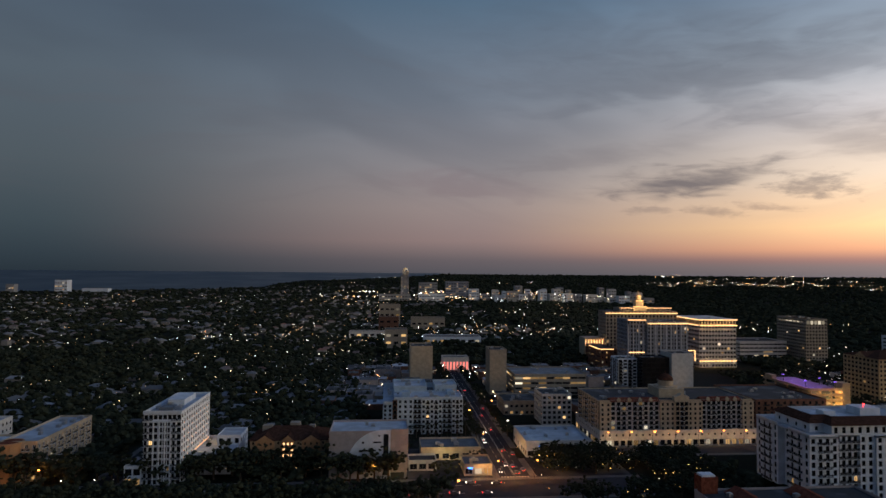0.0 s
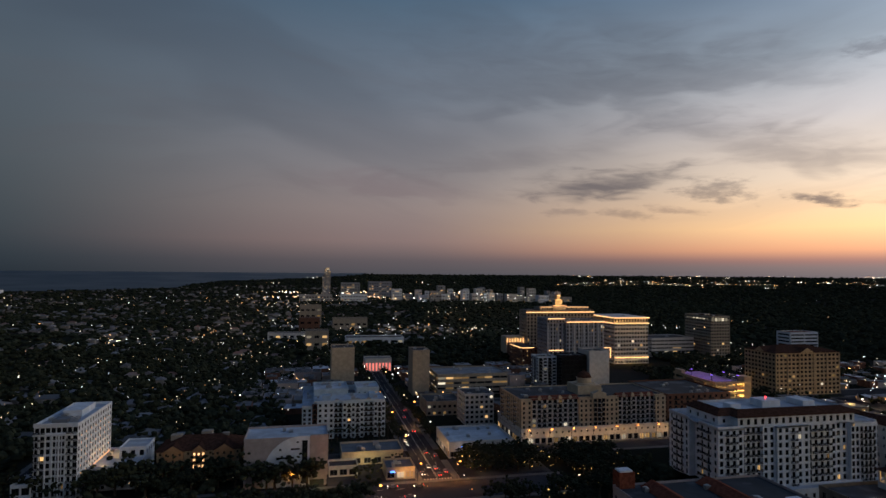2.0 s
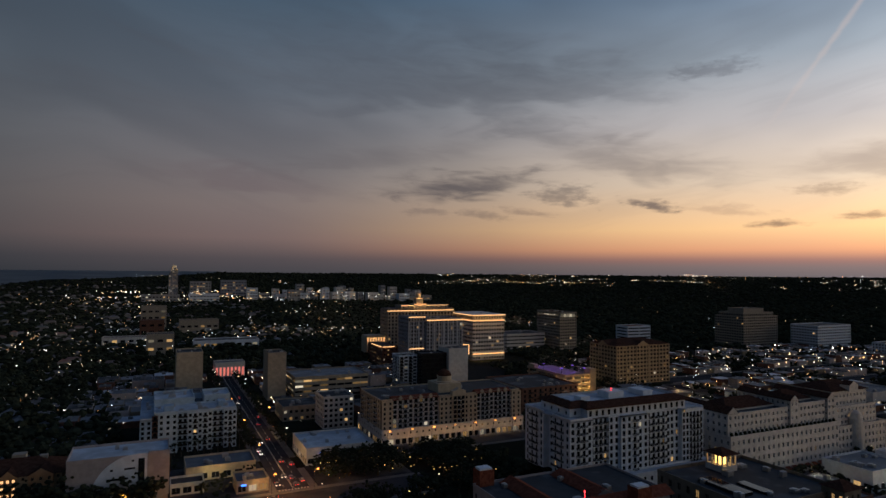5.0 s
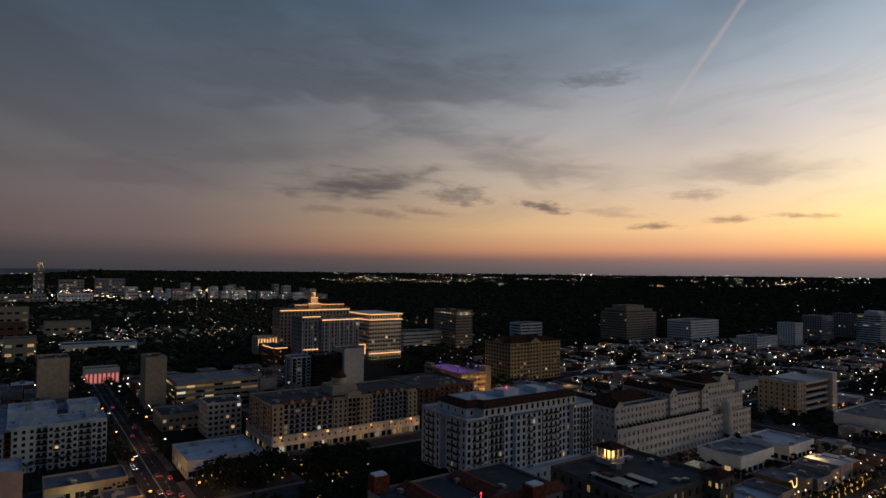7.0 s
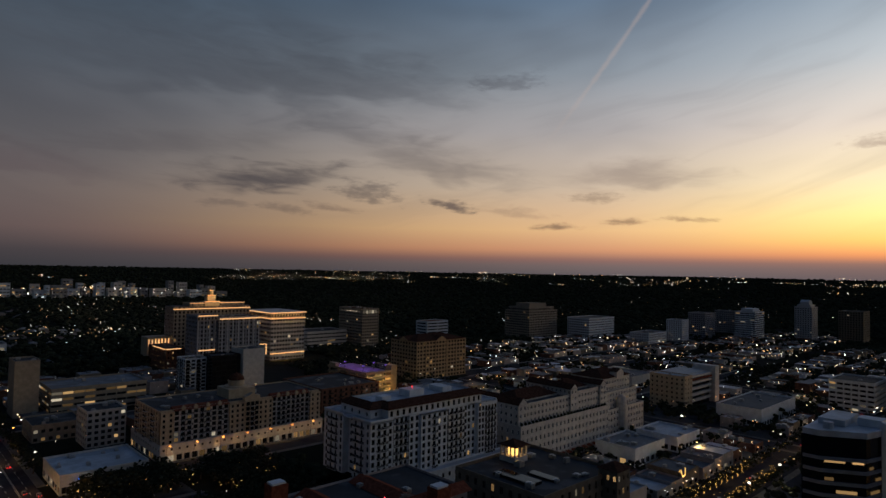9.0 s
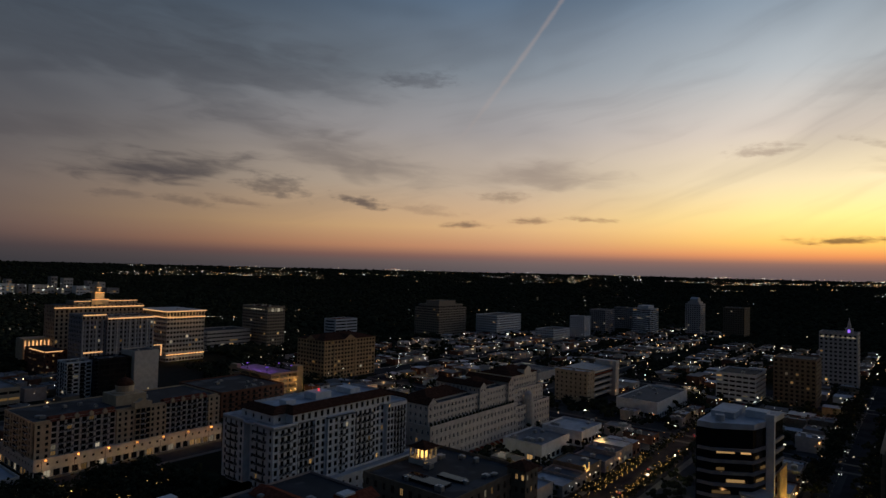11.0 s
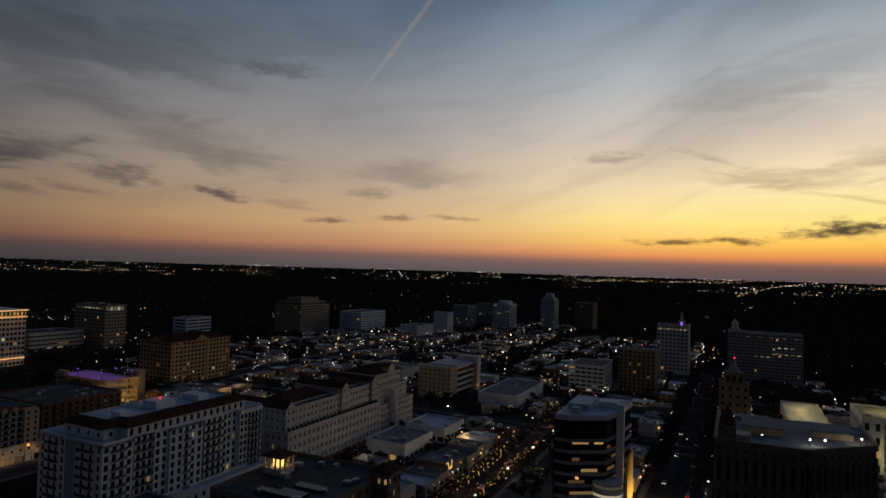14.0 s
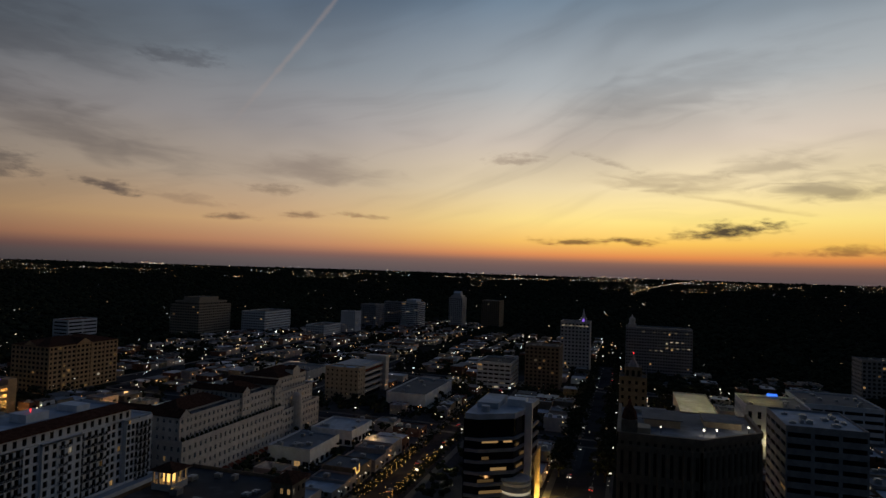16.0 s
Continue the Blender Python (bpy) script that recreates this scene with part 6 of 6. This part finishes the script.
def town_trees():
    """Yard trees that fill the gaps of the low town, and the woods' edge round it."""
    r, places, cells = random.Random(43), [], set()
    for x, y, w, d, h in LOWS:
        for i in range(int(x // 2), int((x + w) // 2) + 1):
            for j in range(int(y // 2), int((y + d) // 2) + 1):
                cells.add((i, j))
    for _ in range(16000):
        x, y = r.uniform(228, 1180), r.uniform(-155, 600)
        if r.random() < 0.45 and x > 800 or (int(x // 2), int(y // 2)) in cells or not is_free(x - 1.5, x + 1.5, y - 1.5, y + 1.5):
            continue
        if noise.noise((x * 0.012, y * 0.012, 4)) < -0.12:
            continue
        size, top = r.uniform(1.6, 3.4), r.uniform(2.5, 5.5)
        for _ in range(5):
            q = size * r.uniform(0.35, 0.75)
            places.append((x + r.gauss(0, size * 0.5), y + r.gauss(0, size * 0.5), top + r.gauss(0, 1.1), q, q * 0.8))
    for _ in range(330):                      # the dense belt before the boulevard
        x, y, big = r.uniform(-275, 4), r.uniform(250, 272), r.uniform(0.8, 1.5)
        for _ in range(16):
            q = r.uniform(0.5, 1.2) * big
            places.append((x + r.gauss(0, 2.0 * big), y + r.gauss(0, 2.0 * big), r.gauss(6.4 * big, 1.5), q, q * 0.8))
    for _ in range(150):
        x, y = r.uniform(-160, 52), r.uniform(299.5, 352)
        if not is_free(x - 2, x + 2, y - 2, y + 2):
            continue
        for _ in range(14):
            q = r.uniform(0.4, 0.9)
            places.append((x + r.gauss(0, 1.5), y + r.gauss(0, 1.5), r.gauss(4.6, 1.2), q, q * 0.8))
    for _ in range(260):                      # the park and the yards across the boulevard
        x, y = r.uniform(74, 168), r.choice((r.uniform(217, 272), r.uniform(298, 330)))
        if not is_free(x - 1.5, x + 1.5, y - 1.5, y + 1.5) or (x < 100 and 236 < y < 258):
            continue
        for _ in range(14):
            q = r.uniform(0.4, 1.0)
            places.append((x + r.gauss(0, 1.6), y + r.gauss(0, 1.6), r.gauss(4.8, 1.3), q, q * 0.8))
    for i in range(24):                       # the far half of the broad avenue
        x, y = 598 + (i // 2) * 10.5 + r.uniform(-2, 2), (47, 69.5)[i % 2] + r.uniform(-1, 1)
        for _ in range(26):
            q = r.uniform(0.5, 1.1)
            places.append((x + r.gauss(0, 2.2), y + r.gauss(0, 2.2), r.gauss(7.0, 1.4), q, q * 0.8))
    v, f = clumps(places, 7)
    bulk("yard_trees", v, f, "leaf", "dark leafy trees along streets and between low buildings", "trees")


town_trees()


# ---- lamps, cars and lights ----
def street_lamps():
    pole = Shape().lathe([(0.14, 0), (0.1, 0.4), (0.07, 8.6)], 0, 0, 7)
    pole.box(-0.05, 1.8, -0.05, 0.05, 8.5, 8.62)
    pole = pole.mesh("pole", "iron")
    heads = {k: Shape().lathe([(0.25, 8.1), (0.55, 8.2), (0.55, 8.5), (0.2, 8.7)], 1.6, 0, 8).mesh("lamp_head", k) for k in ("sodium", "ledlamp")}
    spots = [(72, 299, "sodium"), (52.5, 299, "sodium"), (-6, 298, "sodium"), (53, 350, "sodium"), (73, 380, "ledlamp"), (53, 410, "sodium"), (73, 440, "sodium"), (53, 480, "sodium"), (-160, 298, "sodium"), (-175, 272, "sodium"), (-60, 272, "sodium"), (30, 272, "sodium"), (-118, 330, "ledlamp"), (-118, 345, "ledlamp"), (50, 520, "sodium"), (73, 560, "ledlamp")]
    spots += [(126 + 14 * i, 348.6, "sodium") for i in range(7)] + [(260 + 40 * i, 130, "ledlamp") for i in range(8)] + [(330 + 45 * i, 44, "ledlamp") for i in range(9)] + [(404, 90 + 60 * i, "ledlamp") for i in range(7)] + [(640 + 60 * i, 439, "ledlamp") for i in range(5)]
    for x, y, k in spots:
        e = thing("street_lamp", "dark street lamp post with %s lit head" % ("an orange" if k == "sodium" else "a white"), "street lamp", x, y, 0.2, "street lamps")
        part("lamp_head", heads[k], None, part("pole", pole, None, e))


def light(name, x, y, z, colour, watts, size=0.6, cone=0):
    """A lamp; with a cone, in degrees, it shines straight down."""
    d = bpy.data.lights.new(name, "SPOT" if cone else "POINT")
    d.color, d.energy, d.shadow_soft_size = colour, watts, size
    if cone:
        d.spot_size, d.spot_blend = radians(cone), 0.5
    new(name, d).matrix_basis = pose(x, y, z)


WARM, COOL = (1.0, 0.55, 0.2), (1.0, 0.85, 0.65)
for y in (420, 437, 455):
    light("flood_light", 308, y, 31, (0.36, 0.15, 1.0), 14000, 0.6, 100)
for i in range(8):
    light("arcade_lamp", 128 + 12.5 * i, 346.8, 4.5, WARM, 260)
# street lamps, and unseen washes added for hotel facade, belvedere, screen wall and decks
for x, y, z, c, w in ((54.5, 298.5, 7.6, (1, 0.4, 0.1), 5000), (72, 298, 7.6, (1, 0.4, 0.1), 4500), (-6, 296.5, 7.6, (1, 0.4, 0.1), 5000), (-158, 288, 7.6, (1, 0.4, 0.1), 3000), (63, 340, 8, WARM, 2500), (63, 400, 8, WARM, 2500), (20, 288, 8, (1, 0.4, 0.1), 3500), (30, 322, 7, (1, 0.8, 0.4), 1200), (30, 327, 3.5, (1, 0.8, 0.4), 260), (46, 302, 3.5, WARM, 450), (5, 305, 3.2, (0.95, 0.85, 0.4), 700),
                      (51, 470, 6, (1, 0.62, 0.22), 4000), (85, 327, 3, COOL, 420), (-92, 318, 12, WARM, 420), (-92, 336, 12, WARM, 420), (343, 637, 48.5, WARM, 2400), (358, 637, 48.5, WARM, 2400), (373, 637, 48.5, WARM, 2400), (344, 635, 4, WARM, 1800), (366, 635, 4, WARM, 1200),
                      (292, 688, 67, WARM, 3000), (284, 687, 61, WARM, 1200), (300, 687, 61, WARM, 1200), (292, 692, 74, WARM, 1200), (238, 695, 21, WARM, 1800), (310, 69.5, 3, (1, 0.66, 0.16), 9000), (304, 69.5, 3, (1, 0.66, 0.16), 12000), (298, 69.5, 3, (1, 0.66, 0.16), 7000),
                      (486, -10, 15, (1, 0.72, 0.24), 6000), (512, -10, 15, (1, 0.72, 0.24), 6000), (540, -10, 15, (1, 0.72, 0.24), 6000), (440, -40, 33, (1, 0.72, 0.22), 6000), (416, -40, 10, (1, 0.8, 0.4), 2500), (292, 6, 42, COOL, 700), (304, -9, 42, COOL, 700), (318, 177, 5, COOL, 260), (303, 178, 5, COOL, 260), (470, 155, 5, COOL, 300), (520, 228, 4, WARM, 500)):
    light("street_light", x, y, z, c, w)
for k in range(5):
    light("deck_light", 302, 414, 2.9 + 3.9 * k, (1, 0.6, 0.2), 6000)
    light("deck_light", 316, 414, 2.9 + 3.9 * k, (1, 0.6, 0.2), 6000)
for i in range(7):
    light("street_light", 248 + 34 * i, 141, 5, WARM, 1100)
for i in range(6):
    light("park_light", 92 + 12 * i, 318 + 8 * (i % 2), 2.4, WARM, 260)
# unseen fill lights at random free spots, added to brighten the low town
town = random.Random(71)
for i in range(60):
    x, y = town.uniform(236, 600), town.uniform(-20, 440)
    if is_free(x - 1, x + 1, y - 1, y + 1):
        light("yard_light", x, y, 9.5, town.choice((WARM, WARM, COOL)), town.choice((900, 1600, 2600)))


def car_mesh():
    body = Shape()
    prof = [(-2.2, 0.35), (-2.25, 0.8), (-1.5, 0.95), (-0.9, 1.42), (0.7, 1.45), (1.3, 0.98), (2.1, 0.85), (2.25, 0.5), (2.2, 0.35)]
    n = len(prof)
    for y in (-0.88, 0.88):
        body.v += [(x, y * (0.82 if z > 1.2 else 1.0), z) for x, z in prof]
    for k in range(n):
        j = (k + 1) % n
        body.f.append((k, j, n + j, n + k)), body.m.append(0)
    body.f.append(tuple(range(n))[::-1]), body.m.append(0)
    body.f.append(tuple(range(n, 2 * n))), body.m.append(0)
    glass = Shape().box(-1.25, 1.0, -0.8, 0.8, 0.98, 1.38)
    wheel = Shape().lathe([(0.2, -0.1), (0.33, -0.08), (0.33, 0.08), (0.2, 0.1)], 0, 0, 10)
    wheel.v = [(x, z, y) for x, y, z in wheel.v]
    lamp = Shape().box(0, 0.12, -0.22, 0.22, -0.09, 0.09)
    return body.mesh("body", "carpaint"), glass.mesh("cabin_glass", "glass"), wheel.mesh("wheel", "rubber"), lamp.mesh("headlamp", "headlamp"), lamp.mesh("tail_lamp", "taillamp")


def cars():
    body, glass, wheel, head, tail = car_mesh()
    r = random.Random(51)
    spots = [(65, y, 90) for y in (306, 315, 344, 391, 428, 520)] + [(68.6, y, 90) for y in (311, 338, 449)] + [(57.3, y, -90) for y in (310, 361, 368, 460)] + [(61, y, -90) for y in (318, 384, 500)]
    spots += [(x, 279, 0) for x in (-180, -150, -40, 12, 30, 46)] + [(x, 293, 180) for x in (-190, -90, 0, 40, 52)] + [(x, 52, 0) for x in range(330, 700, 46)] + [(x, 64, 180) for x in range(345, 700, 52)] + [(x, 141, 0) for x in range(250, 560, 43)]
    for x, y, a in spots:
        e = thing("car", "saloon car with lit lamps on the street", "car", x, y, 0, "cars on the streets")
        e.matrix_basis = pose(x + r.uniform(-0.5, 0.5), y + r.uniform(-2, 2), 0.1, 0, 0, a)
        shell = part("body", body, None, e)
        part("cabin_glass", glass, None, shell)
        for wx in (-1.4, 1.4):
            for wy in (-0.82, 0.82):
                part("wheel", wheel, None, e).matrix_basis = pose(wx, wy, 0.33)
        for wy in (-0.6, 0.6):
            part("headlamp", head, None, shell).matrix_basis = pose(2.2, wy, 0.68)
            part("tail_lamp", tail, None, shell).matrix_basis = pose(-2.34, wy, 0.8)


def city_lights():
    """Lamps of streets, yards and windows too many and too far to count."""
    r = random.Random(61)
    v, f = [], []

    def dot(x, y, z, s):
        i = len(v)
        v.extend([(x + s, y, z), (x - s, y, z), (x, y + s, z), (x, y - s, z), (x, y, z + s), (x, y, z - s)])
        f.extend([(i, i + 2, i + 4), (i + 2, i + 1, i + 4), (i + 1, i + 3, i + 4), (i + 3, i, i + 4), (i + 2, i, i + 5), (i + 1, i + 2, i + 5), (i + 3, i + 1, i + 5), (i, i + 3, i + 5)])

    dark_patch = lambda x, y: noise.noise((x * 0.004, y * 0.007, 1.0)) < -0.12 or noise.noise((x * 0.016, y * 0.022, 5.0)) < -0.3

    def lamps(n, a0, a1, d0, d1, power, z, size):
        for _ in range(n):
            a, d = r.uniform(a0, a1), d0 + (d1 - d0) * r.random() ** power
            x, y = d * math.sin(radians(a)), d * math.cos(radians(a))
            if d < 1000 and a > 40 and zone_of(x, y) != "town" and r.random() < 0.88:
                continue
            if water_at(x, y) or (x < 230 and dark_patch(x, y)) or (d < 1300 and not is_free(x - 1, x + 1, y - 1, y + 1)):
                continue
            dot(x, y, ground_height(d) + r.uniform(*z), d * size * r.uniform(0.3, 1.0) ** 1.5 * 0.00085)

    def street(x, y, turn, n, gap, z, size):
        """A row of lamps along a street, some hidden or out."""
        ux, uy = math.cos(radians(turn)) * gap, math.sin(radians(turn)) * gap
        big = r.uniform(0.5, 1.0)
        for k in range(n):
            px, py = x + ux * k + r.gauss(0, 4), y + uy * k + r.gauss(0, 4)
            d = math.hypot(px, py)
            if r.random() < 0.25 or water_at(px, py) or not is_free(px - 1, px + 1, py - 1, py + 1):
                continue
            dot(px, py, ground_height(d) + r.uniform(*z), d * size * big * r.uniform(0.35, 1.0) * 0.00085)

    def streets(n, a0, a1, d0, d1, power, size):
        for _ in range(n):
            a, d = radians(r.uniform(a0, a1)), d0 + (d1 - d0) * r.random() ** power
            if dark_patch(d * math.sin(a), d * math.cos(a)):
                continue
            street(d * math.sin(a), d * math.cos(a), r.choice((0, 0, 90)) + r.gauss(0, 4), r.randint(2, 8), r.uniform(18, 40), (7, 11), size)

    def cluster(a, d, wide, deep, n, size):
        """A lit spot far off: its lamps lie in a low flat band."""
        for _ in range(n):
            b, e = radians(a + r.gauss(0, wide)), min(4790, d + r.gauss(0, deep))
            x, y = e * math.sin(b), e * math.cos(b)
            if not water_at(x, y):
                dot(x, y, ground_height(e) + r.uniform(13, 18), e * size * r.uniform(0.3, 1.0) * 0.00085)

    streets(240, -38, 16, 400, 1100, 0.8, 0.9)
    streets(120, -38, 16, 1000, 2400, 0.9, 0.6)
    streets(26, 12, 34, 560, 1500, 0.9, 0.8)
    lamps(600, -36, 16, 400, 1300, 0.9, (5, 9), 0.75)
    lamps(300, -36, 20, 1200, 2700, 0.9, (7, 14), 0.55)
    lamps(240, -8, 22, 1950, 2350, 0.9, (10, 36), 0.9)
    for k in range(10):
        cluster(r.uniform(-9, 22), r.uniform(2000, 2700), r.uniform(0.3, 1.2), 30, r.randint(5, 16), 1.0)
    lamps(1500, 34, 108, 280, 950, 0.8, (5, 9), 0.9)
    # the lit rows of the town's own streets
    for x0, x1, y0, y1 in ROADS:
        if x1 - x0 > y1 - y0:
            for x in range(int(x0), int(x1), 17):
                for y in (y0 - 1.5, y1 + 1.5):
                    if r.random() < 0.6:
                        dot(x + r.uniform(-5, 5), y, r.uniform(3, 8.5), math.hypot(x, y) * r.uniform(0.35, 1.0) * 0.0008)
        else:
            for y in range(int(y0), int(y1), 17):
                for x in (x0 - 1.5, x1 + 1.5):
                    if r.random() < 0.6:
                        dot(x, y + r.uniform(-5, 5), r.uniform(3, 8.5), math.hypot(x, y) * r.uniform(0.35, 1.0) * 0.0008)
    # wall and yard lamps of the low town
    for x, y, w, d, h in LOWS:
        for _ in range(r.choice((0, 0, 1, 1, 2))):
            k = math.hypot(x, y)
            dot(x + r.random() * w, y - 0.6 if y > 20 else y + d + 0.6, r.uniform(2.4, h), k * r.uniform(0.25, 1.0) ** 1.5 * 0.0011)
            dot(x - 0.6, y + r.random() * d, r.uniform(2.4, h), k * r.uniform(0.25, 1.0) ** 1.5 * 0.0009)
    streets(22, 20, 60, 800, 1500, 0.8, 0.8)
    streets(26, 40, 118, 1000, 2400, 0.8, 0.7)
    lamps(90, 40, 118, 1000, 2800, 0.8, (9, 14), 0.6)
    # far lights, gathered in flat bands under the skyline
    for k in range(170):
        d = 3050 + 1640 * r.random() ** 0.75
        cluster(r.uniform(24, 120), d, r.uniform(0.1, 1.3), 14, r.randint(2, 14), r.uniform(0.38, 0.66))
    for k in range(8):
        cluster(r.uniform(27, 37), r.uniform(3350, 3800), r.uniform(0.5, 1.6), 22, 16, 0.55)
    for k in range(14):
        cluster(r.uniform(55, 112), r.uniform(3700, 4500), r.uniform(0.6, 2.2), 18, 22, 0.5)
    for k in range(8):
        cluster(r.uniform(-6, 16), r.uniform(3000, 4300), r.uniform(0.2, 0.8), 14, 6, 0.45)
    for k in range(60):                       # one straight lit road running off to the skyline
        d = 2900 + 1700 * (k / 60) ** 0.8
        a = radians(89.5 + 6 * (k / 60) + r.uniform(-0.12, 0.12))
        dot(d * math.sin(a), d * math.cos(a), ground_height(d) + 12, d * 0.0004)
    for x, y, w, d, h in LOWS:                # lamps on walls and over doors
        for _ in range(r.choice((0, 1, 1, 2, 3))):
            if r.random() < 0.6:
                dot(x + r.random() * w, y - 0.35, r.uniform(2.4, max(2.6, h - 0.6)), r.uniform(0.14, 0.42))
            else:
                dot(x - 0.35, y + r.random() * d, r.uniform(2.4, max(2.6, h - 0.6)), r.uniform(0.14, 0.42))
    bulk("city_lamps", v, f, "citylight", "countless small lamps of the town at dusk", "lights")
    v, f = [], []
    for k in range(10):                       # strings wound round the trunks of the restaurant street
        for y in (134.5, 147.5):
            for q in range(11):
                dot(283 + 6.4 * k + r.gauss(0, 0.18), y + r.gauss(0, 0.18), 0.6 + q * 0.36, 0.15)
    for i in range(170):
        dot(r.uniform(262, 350), r.choice((134.5, 147.5)) + r.gauss(0, 1.6), r.uniform(3.0, 6.5), r.uniform(0.08, 0.17))
    for i in range(90):
        dot(r.uniform(350, 560), r.choice((134.5, 147.5)) + r.gauss(0, 1.2), r.uniform(1.0, 5.5), r.uniform(0.1, 0.2))
    for i in range(330):
        x, y = r.uniform(78, 162), r.uniform(262, 334)
        if is_free(x - 1, x + 1, y - 1, y + 1):
            dot(x, y, r.uniform(0.8, 7.0), r.uniform(0.12, 0.28))
    bulk("string_lights", v, f, "amber", "amber strings of lights in the trees", "lights")


street_lamps(), cars(), city_lights()


def signs():
    def sign(name, label, box, mat, x, y, z):
        e = thing(name, label, "sign", x, y, z)
        part("panel", Shape().box(*box), mat, e), part("bracket", Shape().box(box[0], box[1], box[3], box[3] + 0.2, box[4] + 0.1, box[5] - 0.1), "iron", e)
    sign("shop_sign", "blue lit sign over the market door", (-1.8, 1.8, -0.2, 0, 0, 0.8), "bluelamp", 84, 331.7, 5.6)
    sign("shop_sign", "blue lit sign on the corner shop", (-1.1, 1.1, -0.2, 0, 0, 0.7), "bluelamp", 41, 303.6, 3.6)
    sign("roof_sign", "blue lit sign on an office roof", (-0.2, 0, -3, 3, 0, 1.3), "bluelamp", 457.5, -49, 29.9)
    e = thing("light_sculpture", "zigzag of amber light tubes on a terrace", "sculpture", 286, 153.5, 8.05)
    for i, (a, b) in enumerate((((-3, 3.4), (-1, 3.8)), ((-1, 3.8), (0.6, 0.4)), ((0.6, 0.4), (3.4, 0.8)), ((3.4, 0.8), (3.4, 4.0)), ((-3, 3.4), (-3, 0.02)))):
        (x0, z0), (x1, z1) = a, b
        d = math.hypot(x1 - x0, z1 - z0)
        q = part("tube", Shape().box(0, d, -0.12, 0.12, -0.12, 0.12), "amber" if i < 4 else "iron", e)
        q.matrix_basis = pose(x0, 0, z0, 0, -math.degrees(math.atan2(z1 - z0, x1 - x0)), 0)


signs()
